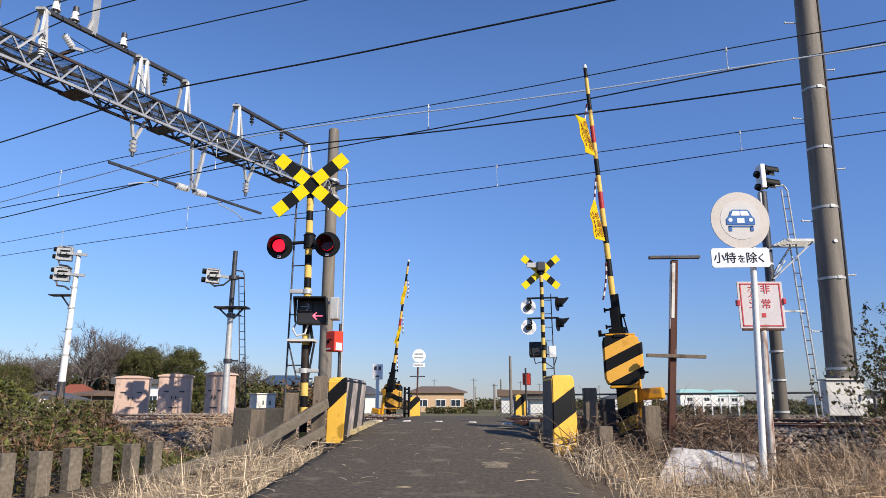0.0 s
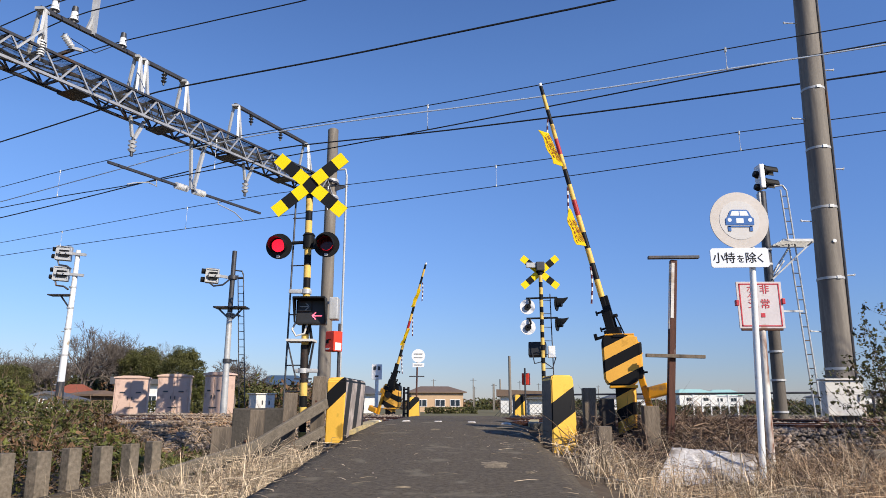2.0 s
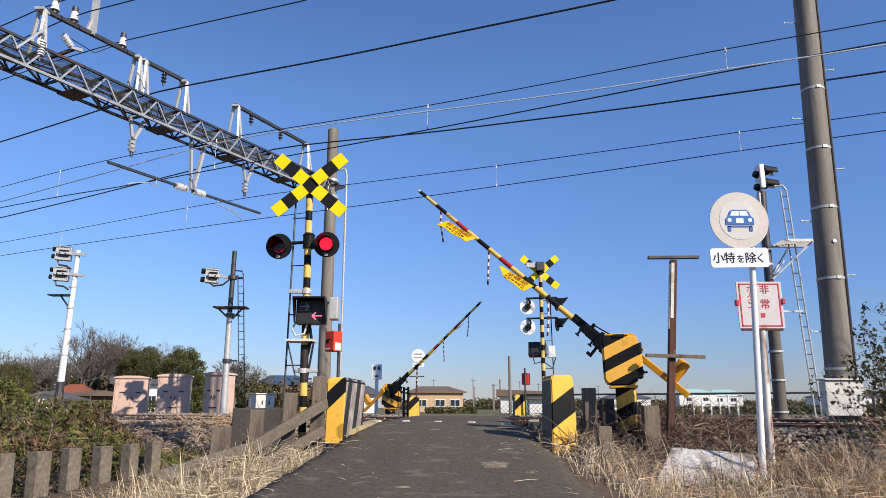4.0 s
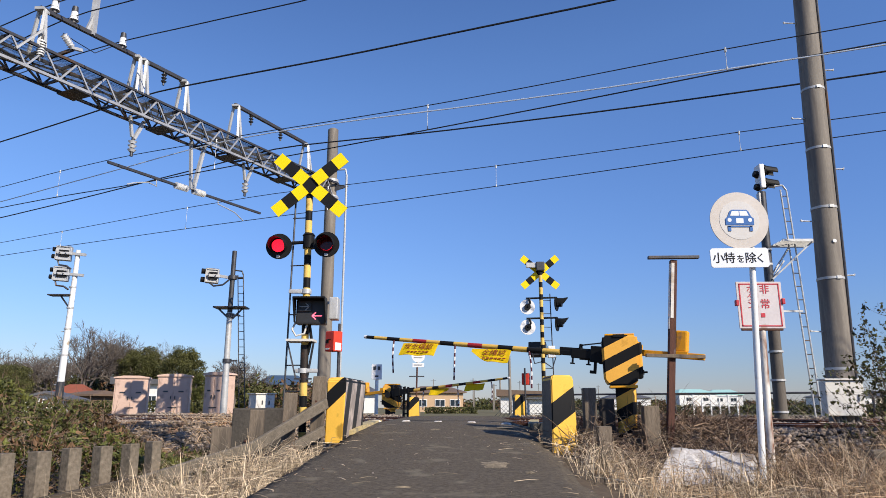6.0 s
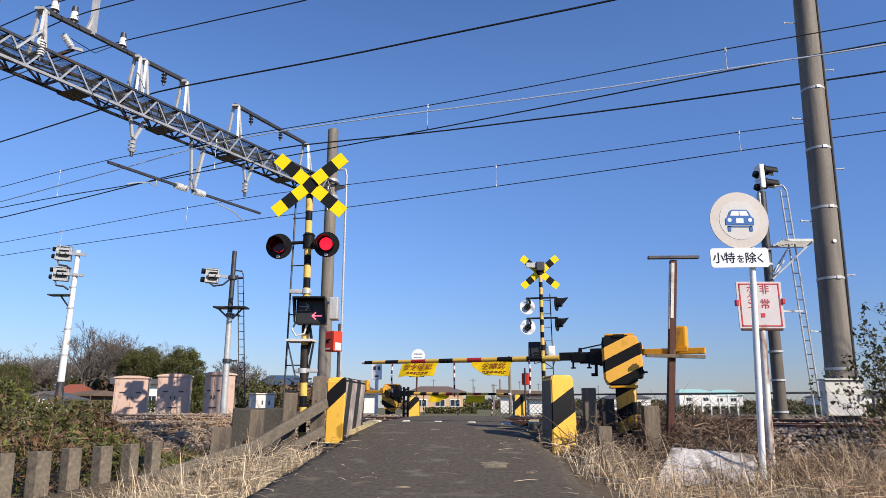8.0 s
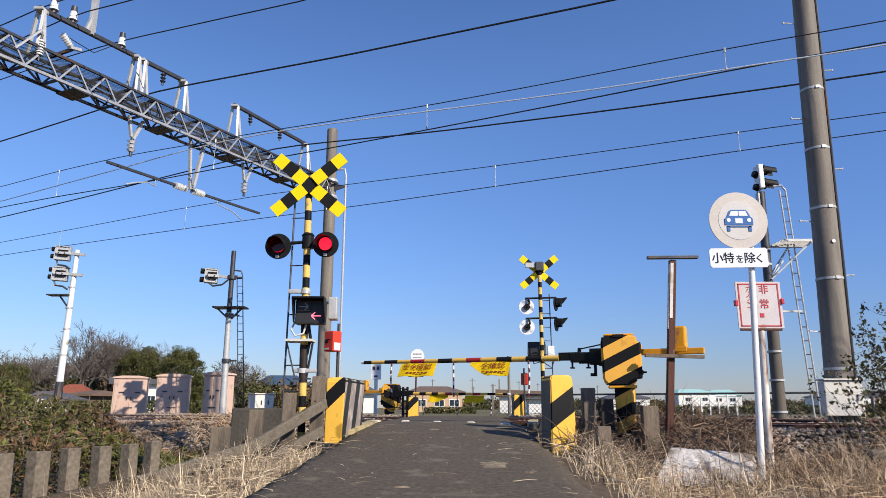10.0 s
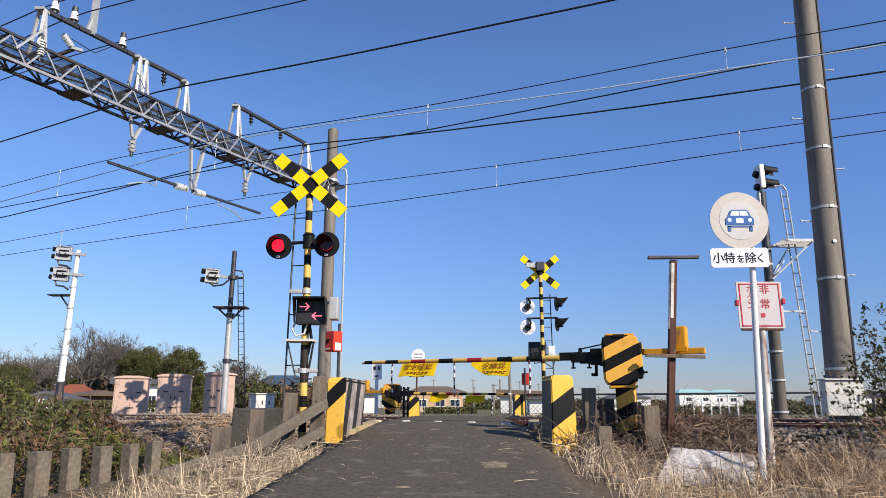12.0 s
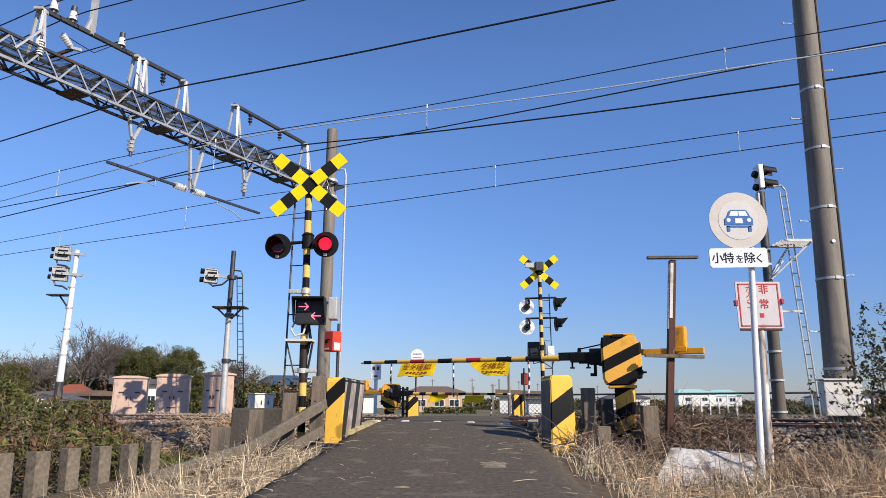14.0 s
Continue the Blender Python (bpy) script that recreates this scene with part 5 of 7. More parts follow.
def leaf_arrays(centres, size, spread=0.5, flat=0.0, wide=0.42):
    """Folded leaf shapes, each of two triangles, turned at random."""
    n = len(centres)
    d = rng.normal(size=(n, 3))
    d[:, 2] *= 1 - flat
    d /= np.linalg.norm(d, axis=1)[:, None]
    e = np.cross(d, rng.normal(size=(n, 3)))
    e /= np.linalg.norm(e, axis=1)[:, None]
    s = (size * (1 - spread + 2 * spread * rng.random(n)))[:, None]
    up = np.cross(d, e) * s * 0.12
    v = np.stack([centres - d * s, centres + e * s * wide + up, centres + d * s, centres - e * s * wide + up], 1).reshape(-1, 3)
    base = np.arange(n) * 4
    f = np.concatenate([np.stack([base, base + 1, base + 2], 1), np.stack([base, base + 2, base + 3], 1)])
    return v, f


def stalk_arrays(p0, p1, p2, w):
    """Bent stalks as three-sided tapered blades: from p0 over p1 to a point p2."""
    n = len(p0)
    out_v, out_f = [], []
    side = np.cross(p2 - p0, rng.normal(size=(n, 3)))
    side /= np.linalg.norm(side, axis=1)[:, None] + 1e-9
    oth = np.cross(p2 - p0, side)
    oth /= np.linalg.norm(oth, axis=1)[:, None] + 1e-9
    w = np.asarray(w).reshape(-1, 1)
    ring = [side, -0.5 * side + 0.87 * oth, -0.5 * side - 0.87 * oth]
    v = np.stack([p0 + r * w for r in ring] + [p1 + r * w * 0.75 for r in ring] + [p2], 1).reshape(-1, 3)
    b = (np.arange(n) * 7)[:, None]
    quads, tris = [], []
    for i in range(3):
        j = (i + 1) % 3
        quads.append(b + np.array([[i, j, 3 + j, 3 + i]]))
        tris.append(b + np.array([[3 + i, 3 + j, 6]]))
    return v, np.concatenate(quads), np.concatenate(tris)


def stuff(name, v, fs, materials, label, category, parent=None, pick=None):
    faces = [tuple(r) for f in fs for r in f.tolist()]
    ob = soup(name, v.tolist(), faces, materials, parent)
    if pick is not None:
        ob.data.polygons.foreach_set("material_index", pick)
    if not parent:
        tagged(ob, label, category, kind="stuff")
    return ob


def grass(name, label, spots, length, width, material, lean=0.5):
    """spots: array of x, y; blades root in the ground there."""
    n = len(spots)
    z = np.array([ground_z(x, y) for x, y in spots]) - 0.02
    p0 = np.column_stack([spots, z])
    ln = length * (0.35 + rng.random(n) ** 1.4)
    a = rng.random(n) * 2 * np.pi
    lean_v = lean * (0.3 + rng.random(n)) * ln
    p1 = p0 + np.column_stack([np.cos(a) * lean_v * 0.3, np.sin(a) * lean_v * 0.3, ln * 0.6])
    p2 = p0 + np.column_stack([np.cos(a) * lean_v * 1.3, np.sin(a) * lean_v * 1.3, ln * (0.9 - 0.4 * rng.random(n))])
    v, q, t = stalk_arrays(p0, p1, p2, width * (0.6 + 0.8 * rng.random(n)))
    return stuff(name, v, [q, t], material, label, "grass")


def clumped(n, x0, x1, y0, y1, clumps, spread):
    c = np.column_stack([x0 + (x1 - x0) * rng.random(clumps), y0 + (y1 - y0) * rng.random(clumps)])
    return c[rng.integers(0, clumps, n)] + rng.normal(size=(n, 2)) * spread


def beside_road(pts, gap_l=0.02, gap_r=0.02):
    keep = [(x < road_mid(y) - road_half(y) - gap_l) or (x > road_mid(y) + road_half(y) + gap_r) for x, y in pts]
    return pts[np.array(keep)]


def thinned(pts):
    """Fewer blades over and before the plastic sheet, which lies open."""
    over = (pts[:, 0] > 1.75) & (pts[:, 0] < 3.05) & (pts[:, 1] > 5.7) & (pts[:, 1] < 7.35)
    return pts[~over | (rng.random(len(pts)) < 0.38)]


# left verge: pale dry grass between the road and the fence
left = clumped(3700, -2.7, -1.25, 3.6, 7.6, 110, 0.10)
left = left[(left[:, 0] < -1.2 + 0.02 * left[:, 1]) & (left[:, 0] > -0.47 * left[:, 1] - 0.1)]
grass("dry_grass", "pale dry grass along the road's edge by the fence", beside_road(left), 0.21, 0.0030, STRAW, 1.2)
right = clumped(4300, 1.15, 5.6, 4.2, 8.2, 200, 0.13)
right = right[(right[:, 0] * 0.4226 + right[:, 1] * 0.9063) < 8.1]
right = thinned(beside_road(right, 0.02, 0.06))
grass("dry_grass", "dry straw-coloured grass on the verge around the signs", right[right[:, 0] < 2.9], 0.25, 0.0034, STRAW, 1.2)
grass("dry_grass", "browned dry grass on the verge below the shrub", right[right[:, 0] >= 2.9], 0.25, 0.0036, STRAW_BROWN, 1.1)


tall = clumped(1000, -2.55, -1.45, 4.7, 6.9, 60, 0.10)
tall = tall[tall[:, 0] < -1.32]
grass("dry_grass", "tall pale dry grass in front of the fence", beside_road(tall, 0.15), 0.34, 0.0030, STRAW, 1.0)
tall = clumped(2300, 1.5, 5.0, 5.0, 7.0, 90, 0.12)
grass("dry_grass", "tall dry grass around the sign posts", thinned(beside_road(tall, 0.1, 0.25)), 0.36, 0.0032, STRAW_BROWN, 1.0)


def arching_grass(label, spots, length, width, material):
    """Long blades that rise from a tuft, bend over and hang."""
    n, k = len(spots), 6
    z = np.array([ground_z(x, y) for x, y in spots]) - 0.02
    a = rng.random(n) * 2 * np.pi
    ln = length * (0.4 + 0.75 * rng.random(n))
    bend = rng.uniform(0.35, 2.0, n)
    kink = rng.normal(size=n) * 0.5
    p = np.column_stack([spots, z])
    path = [p]
    for i in range(1, k):
        tilt = 0.12 + bend * (i / (k - 1)) ** 1.6
        turn = a + kink * (i / k)
        step = ln / (k - 1)
        p = p + np.column_stack([np.cos(turn) * np.sin(tilt) * step, np.sin(turn) * np.sin(tilt) * step, np.cos(tilt) * step])
        path.append(p)
    side = np.column_stack([-np.sin(a), np.cos(a), np.zeros(n)])
    w = (width * (0.6 + 0.9 * rng.random(n)))[:, None]
    rings = []
    for i, q in enumerate(path[:-1]):
        s = w * (1 - 0.75 * i / (k - 1))
        rings += [q + side * s, q - side * s, q + np.array([0, 0, 0.6]) * s]
    v = np.stack(rings + [path[-1]], 1).reshape(-1, 3)
    per = 3 * (k - 1) + 1
    b = (np.arange(n) * per)[:, None]
    quads, tris = [], []
    for i in range(k - 2):
        for j in range(3):
            m = (j + 1) % 3
            quads.append(b + np.array([[3 * i + j, 3 * i + m, 3 * i + 3 + m, 3 * i + 3 + j]]))
    for j in range(3):
        tris.append(b + np.array([[3 * (k - 2) + j, 3 * (k - 2) + (j + 1) % 3, per - 1]]))
    return stuff("dry_grass", v, [np.concatenate(quads), np.concatenate(tris)], material, label, "grass")


arch = clumped(1500, -2.55, -1.5, 4.6, 6.8, 34, 0.09)
arch = arch[arch[:, 0] < -1.30]
arching_grass("pale arching blades of dry grass by the fence", beside_road(arch, 0.06), 0.52, 0.0037, STRAW)
arch = clumped(1500, 1.35, 3.0, 5.2, 7.4, 40, 0.10)
arching_grass("pale arching blades of dry grass around the stumps", thinned(beside_road(arch, 0.06, 0.08)), 0.46, 0.0036, STRAW)
arch = clumped(1900, 3.0, 5.3, 5.6, 7.2, 44, 0.10)
arching_grass("browned arching grass and weeds below the shrub", beside_road(arch), 0.50, 0.0038, STRAW_BROWN)


def tangle(name, label, n, box_min, box_max, length, width, material, cls, height=None):
    """Loose curved stems that lie and arch over the ground."""
    p = np.column_stack([rng.uniform(box_min[i], box_max[i], n) for i in (0, 1)])
    p = beside_road(p, 0.05, 0.08)
    n = len(p)
    g0 = np.array([ground_z(x, y) for x, y in p])
    lift = np.array([height(x, y) for x, y in p]) if height else np.full(n, 0.3)
    z = g0 + lift * rng.random(n) ** 1.3
    p0 = np.column_stack([p, z])
    d = rng.normal(size=(n, 3)) * [1, 1, 0.55]
    d /= np.linalg.norm(d, axis=1)[:, None]
    ln = length * (0.4 + rng.random(n))[:, None]
    p1 = p0 + d * ln * 0.5 + np.column_stack([np.zeros(n), np.zeros(n), 0.12 * ln[:, 0]])
    p2 = p0 + d * ln + rng.normal(size=(n, 3)) * 0.05
    v, q, t = stalk_arrays(p0, p1, p2, width * (0.6 + 0.8 * rng.random(n)))
    return stuff(name, v, [q, t], material, label, cls)


arch = clumped(420, 1.6, 5.2, 4.9, 6.4, 36, 0.12)
arching_grass("long pale stalks of dead grass standing over the verge", thinned(beside_road(arch, 0.1, 0.3)), 0.72, 0.0034, STRAW)


def vine_height(x, y):
    return lerp(x, [1.2, 1.8, 2.5, 3.2, 4.2, 6], [0.20, 0.34, 0.28, 0.12, 0.08, 0.10])


tangle("dry_vines", "tangled brown vines over the verge and stumps", 3000, (1.35, 7.0), (3.6, 8.9), 0.34, 0.0052, VINE, "vines", vine_height)
tangle("dry_vines", "tangled brown vines on the verge below the ballast", 2600, (3.0, 6.2), (6.4, 7.3), 0.32, 0.0046, VINE, "vines", lambda x, y: 0.13)
tangle("dry_vines", "brown dead stems among the dry grass by the fence", 1300, (-2.9, 4.6), (-1.45, 7.4), 0.22, 0.0036, VINE, "vines", lambda x, y: 0.16)
tangle("dry_vines", "short brown weeds on the stony slope by the bush", 2000, (-5.4, 9.2), (-1.9, 12.2), 0.22, 0.0045, STRAW_BROWN, "vines", lambda x, y: 0.12)


def bush():
    """The leafy bank behind the short concrete posts."""
    thing = empty("hedge_bush", pose(-4.2, 7.8, -0.55))
    n = 24000
    x = rng.uniform(-7.6, -2.5, n)
    y = rng.uniform(6.6, 9.2, n)
    ok = x > -0.80 * y
    x, y = x[ok], y[ok]
    ang = x / y
    # crown line falls towards the road
    top = np.interp(ang, [-0.68, -0.62, -0.57, -0.51, -0.46, -0.42, -0.35], [0.42, 0.40, 0.22, 0.14, -0.06, -0.28, -0.42])
    top = top + 0.20 * np.array([noise.noise((a * 2.2, b * 2.2, 1.0)) for a, b in zip(x, y)]) + 0.09 * np.array([noise.noise((a * 6, b * 6, 4.0)) for a, b in zip(x, y)])
    front = np.clip((y - 6.5) / 1.0, 0.25, 1)
    low = np.array([ground_z(a, b) for a, b in zip(x, y)])
    z = low + (top * front + (1 - front) * -0.25 - low) * (1 - rng.random(len(x)) ** 2.2)
    c = np.column_stack([x, y, z])
    c = c[z > low] - np.array([-4.2, 7.8, -0.55])
    v, f = leaf_arrays(c, 0.031, 0.6)
    brown = (np.sin(c[:, 0] * 3.1) + np.sin(c[:, 1] * 4.3 + c[:, 0] * 2) + rng.normal(size=len(c)) * 0.9) > 0.75
    pick = np.concatenate([brown, brown]).astype(np.int32)
    ob = stuff("foliage", v, [f], [LEAF, LEAF_BROWN], "", "", thing, pick)
    k = rng.integers(0, len(c), 1500)
    p0 = c[k]
    d = rng.normal(size=(1500, 3)) * [1, 1, 0.8]
    p2 = p0 + d * 0.14
    v, q, t = stalk_arrays(p0, (p0 + p2) / 2 + rng.normal(size=p0.shape) * 0.02, p2, np.full(1500, 0.0032))
    stuff("stem_tangle", v, [q, t], [VINE], "", "", thing)
    # bare shoots that stand above the leaves
    k = rng.integers(0, len(c), 340)
    p0 = c[k]
    p2 = p0 + np.column_stack([rng.normal(size=340) * 0.10, rng.normal(size=340) * 0.08, rng.uniform(0.1, 0.32, 340)])
    v, q, t = stalk_arrays(p0, (p0 + p2) / 2 + rng.normal(size=p0.shape) * 0.015, p2, np.full(340, 0.004))
    tagged(stuff("shoot_tangle", v, [q, t], [VINE], "", "", thing), kind="stuff")
    return tagged(thing, "dense low bush of green and browned leaves on the bank", "bush")


bush()


def twig_shrub():
    """A thin leafy shrub in front of the cabinet."""
    thing = empty("shrub", pose(4.75, 7.5, -0.5))
    leaves, stems = [], []
    for i in range(58):
        a = rng.uniform(-2.6, 2.6)
        outer = i % 5 == 0
        base = np.array([rng.uniform(0.0, 0.6), rng.uniform(-0.2, 0.25), 0.0])
        h = rng.uniform(0.75, 1.35) if outer else rng.uniform(0.9, 1.85)
        tip = base + np.array([0.28 * math.sin(a) * h * 0.6 - (0.62 if outer else 0.0), 0.15 * math.cos(a), h])
        mid = (base + tip) / 2 + rng.normal(size=3) * 0.06
        stems.append((base, mid, tip, 0.006))
        for k in range(5 if outer else 11):
            f = 0.45 + 0.55 * rng.random()
            p = mid + (tip - mid) * (f * 2 - 1) if f > 0.5 else base + (mid - base) * f * 2
            q = p + rng.normal(size=3) * [0.11, 0.08, 0.08]
            stems.append((p, (p + q) / 2 + rng.normal(size=3) * 0.01, q, 0.0028))
            for _ in range(7):
                leaves.append(p + (q - p) * rng.uniform(0.3, 1.15) + rng.normal(size=3) * 0.016)
    p0, p1, p2, w = (np.array([s[i] for s in stems]) for i in range(4))
    v, q, t = stalk_arrays(p0, p1, p2, w)
    stuff("stem_tangle", v, [q, t], [VINE], "", "", thing)
    v, f = leaf_arrays(np.array(leaves), 0.021, 0.5, 0.0, 0.55)
    stuff("foliage", v, [f], [LEAF_DARK], "", "", thing)
    return tagged(thing, "thin leafy shrub with bare stems beside the pole", "shrub")


twig_shrub()


def stones():
    """Crushed stone of the track bed, most of it on the near shoulder."""
    def lump(k):
        r = np.random.default_rng(k)
        v = np.array([(0, 0, 1), (0.9, 0, 0.3), (0.28, 0.85, 0.3), (-0.72, 0.53, 0.3), (-0.72, -0.53, 0.3), (0.28, -0.85, 0.3), (0.6, 0.5, -0.5), (-0.4, 0.7, -0.5), (-0.7, -0.2, -0.5), (0.2, -0.8, -0.5)], float)
        v *= r.uniform(0.65, 1.25, (len(v), 1))
        f = [(0, 1, 2), (0, 2, 3), (0, 3, 4), (0, 4, 5), (0, 5, 1), (1, 6, 2), (2, 7, 3), (3, 8, 4), (4, 9, 5), (5, 9, 1), (1, 9, 6), (2, 6, 7), (3, 7, 8), (4, 8, 9)]
        return v, f
    shapes = [lump(k) for k in range(8)]
    verts, faces = [], []

    def drop(s, u, size, extra=0.0):
        p = at(s, u)
        if abs(p.x - road_mid(p.y)) < road_half(p.y) + 0.12:
            return
        z = ground_z(p.x, p.y) + extra
        v, f = shapes[rng.integers(0, 8)]
        a = rng.random() * 6.28
        c, sn = math.cos(a), math.sin(a)
        sc = size * rng.uniform(0.6, 1.35) * np.array([1, rng.uniform(0.7, 1), rng.uniform(0.55, 0.85)])
        w = v * sc
        base = len(verts)
        verts.extend(np.column_stack([w[:, 0] * c - w[:, 1] * sn + p.x, w[:, 0] * sn + w[:, 1] * c + p.y, w[:, 2] + z]).tolist())
        faces.extend([tuple(i + base for i in t) for t in f])
    for _ in range(9500):
        drop(rng.uniform(7.75, 9.75), rng.uniform(-6.5, 1.5), 0.034, 0.01)
    for _ in range(7500):
        drop(rng.uniform(7.75, 9.8), rng.uniform(4.0, 13.5), 0.036, 0.01)
    for _ in range(4000):
        drop(rng.uniform(9.8, 14.4), rng.uniform(-5, 16), 0.036, 0.01)
    for _ in range(5500):
        drop(rng.uniform(14.5, 16.0), rng.uniform(-6, 17), 0.036, 0.01)
    ob = soup("ballast", verts, faces, STONE)
    return tagged(ob, "brown-grey crushed stone ballast of the track bed", "ballast", kind="stuff")


stones()


# ---- fences, posts and blocks ----
def beam(name, p0, p1, w, h, material, label, cat, group="", bevel=0.008, parent=None, turn=0.0):
    p0, p1 = Vector(p0), Vector(p1)
    d = p1 - p0
    bm = B()
    box(bm, (0, 0, 0), (w, h, d.length), None, bevel)
    for v in bm.verts:       # uneven, worn edges
        v.co += Vector((noise.noise(v.co * 9 + p0), noise.noise(v.co * 9 + p0 + Vector((7, 0, 0))), 0.6 * noise.noise(v.co * 5 + p0 + Vector((0, 9, 0))))) * 0.008
    ob = part(name, bm, material, parent, label if parent is None else "")
    ob.matrix_world = Matrix.Translation((p0 + p1) / 2) @ d.to_track_quat("Z", "Y").to_matrix().to_4x4() @ pose(0, 0, 0, 0, 0, turn)
    if parent is None:
        tagged(ob, label, cat, group)
    return ob


DIRTY_CONCRETE = mat("lichened_concrete", (0.26, 0.215, 0.16), (0.10, 0.08, 0.058), 0.9, scale=5, fine=7, bump=0.5, stain=(0.06, 0.055, 0.04), stain_amount=0.4, stain_scale=3.5)


def short_posts():
    rows = [(-3.455, 5.6), (-3.256, 5.75), (-3.081, 5.9), (-2.921, 6.1), (-2.773, 6.3), (-2.655, 6.5)]
    tops = [-0.15, -0.147, -0.134, -0.122, -0.118, -0.108]
    for i, ((x, y), top) in enumerate(zip(rows, tops)):
        beam("concrete_post", (x + 0.01, y, -0.75), (x, y, top + 0.004 * (i % 3)), (0.118, 0.135, 0.115, 0.12, 0.105, 0.10)[i], 0.11, DIRTY_CONCRETE, "short weathered concrete post in the dry grass", "concrete post", "short posts by the bush", 0.008, None, -24 + 5 * math.sin(i * 2.1))
    beam("plank", (-3.2, 4.95, -0.55), (-2.34, 5.84, -0.38), 0.05, 0.12, mat("dark_damp_wood", (0.10, 0.078, 0.055), (0.045, 0.035, 0.026), 0.9, scale=6, bump=0.5, stretch=(3, 3, 0.5)), "weathered plank lying along the posts", "plank")


short_posts()


def wood_fence():
    thing = empty("wooden_fence", pose(-1.9, 7.5, -0.5))
    inv = Matrix.Translation((1.9, -7.5, 0.5))
    for x, y, top, w in ((-1.45, 8.1, 0.555, 0.155), (-1.69, 7.7, 0.36, 0.14), (-1.94, 7.3, 0.18, 0.14), (-2.14, 6.8, 0.02, 0.17)):
        bm = B()
        box(bm, (0, 0, 0), (w, 0.13, top + 0.75), None, 0.01)
        ob = part("post", bm, OLD_WOOD, thing)
        ob.location = inv @ Vector((x, y, top / 2 - 0.375))
        ob.rotation_euler = (0.0, radians(1.5), radians(8))
    for p0, p1, h in (((-1.33, 7.98, 0.25), (-1.89, 6.90, -0.20), 0.115), ((-1.82, 7.05, -0.16), (-2.42, 5.72, -0.385), 0.105), ((-1.35, 7.98, -0.05), (-1.80, 7.1, -0.36), 0.11)):
        a, b = inv @ Vector(p0), inv @ Vector(p1)
        bm = B()
        bar(bm, a, b, 0.05, h)
        bmesh.ops.bevel(bm, geom=[e for e in bm.edges], offset=0.007, segments=1, affect="EDGES")
        part("rail", bm, RAIL_WOOD, thing)
    for x, y, z in ((-1.43, 7.92, 0.27), (-1.68, 7.5, 0.05), (-1.95, 7.05, -0.12)):
        bm = B()
        disc(bm, inv @ Vector((x, y - 0.05, z)), 0.012, 0.03, n=10)
        part("bolt", bm, RUST, thing)
    return tagged(thing, "weathered grey wooden fence sloping down beside the road", "fence")


wood_fence()
beam("concrete_block", (-2.16, 8.45, -0.6), (-2.16, 8.45, 0.195), 0.66, 0.34, mat("dark_concrete", (0.10, 0.088, 0.072), (0.05, 0.043, 0.036), 0.9, scale=3, fine=10, bump=0.4), "dark stained concrete block behind the fence", "concrete block", bevel=0.02)
beam("wooden_post", (1.74, 8.3, -0.5), (1.735, 8.3, 0.43), 0.155, 0.14, OLD_WOOD, "weathered wooden post beside the barrier", "wooden post", "stumps on the verge")
beam("wooden_post", (1.98, 8.45, -0.5), (1.975, 8.45, 0.30), 0.17, 0.15, mat("charred_wood", (0.05, 0.045, 0.04), (0.025, 0.022, 0.02), 0.9, scale=6, bump=0.5), "dark decayed wooden stump in the vines", "wooden post", "stumps on the verge")
beam("wooden_post", (2.36, 8.0, -0.55), (2.36, 8.0, 0.22), 0.17, 0.15, OLD_WOOD, "weathered wooden stump overgrown with vines", "wooden post", "stumps on the verge")
beam("wooden_post", (1.62, 7.1, -0.55), (1.62, 7.1, 0.02), 0.14, 0.12, OLD_WOOD, "short grey stump in the dry grass", "wooden post", "stumps on the verge")
beam("concrete_post", (4.28, 7.0, -0.75), (4.28, 7.0, -0.205), 0.16, 0.15, CONCRETE, "short concrete post in the dry grass", "concrete post")
beam("plank", (1.85, 7.75, -0.28), (2.6, 7.85, -0.33), 0.12, 0.05, OLD_WOOD, "grey plank lying among the vines", "plank")


def tarp():
    nx, ny = 44, 30
    verts, faces = [], []
    for j in range(ny):
        for i in range(nx):
            a, b = i / (nx - 1), j / (ny - 1)
            front = Vector((1.885, 6.60, -0.52)).lerp(Vector((2.86, 6.55, -0.46)), a)
            back = Vector((2.30, 7.20, -0.165)).lerp(Vector((3.24, 7.30, -0.255)), a)
            p = front.lerp(back, b)
            fold = 0.012 * abs(noise.noise((a * 3.4 + b * 2.2, b * 2.5 - a, 1))) + 0.018 * abs(noise.noise((a * 9 + b * 4, b * 5, 5))) + 0.006 * noise.noise((a * 22, b * 19, 2))
            off = abs(a - 0.25 - 0.42 * (1 - b))
            crease = (-0.07 * max(0.0, 1 - off / 0.05) + 0.025 * max(0.0, 1 - abs(off - 0.08) / 0.05)) * min(1.0, max(0.0, 0.85 - b) / 0.3)
            edge = min(1.0, a / 0.03, (1 - a) / 0.03, (1 - b) / 0.05)
            floor_z = ground_z(p.x, p.y) + 0.004
            verts.append((p.x, p.y, max(floor_z, floor_z * (1 - edge) + edge * (p.z + fold + crease))))
    for j in range(ny - 1):
        for i in range(nx - 1):
            k = j * nx + i
            faces.append((k, k + 1, k + nx + 1, k + nx))
    ob = soup("plastic_sheet", verts, faces, mat("dirty_plastic", (0.70, 0.67, 0.64), (0.26, 0.235, 0.21), 0.45, scale=6, fine=5, bump=0.35, stain=(0.17, 0.14, 0.11), stain_amount=0.38, stain_scale=3))
    for p in ob.data.polygons:
        p.use_smooth = True
    mod = ob.modifiers.new("thick", "SOLIDIFY")
    mod.thickness = 0.006
    return tagged(ob, "crumpled dirty white plastic sheet in the dry grass", "plastic sheet")


tarp()


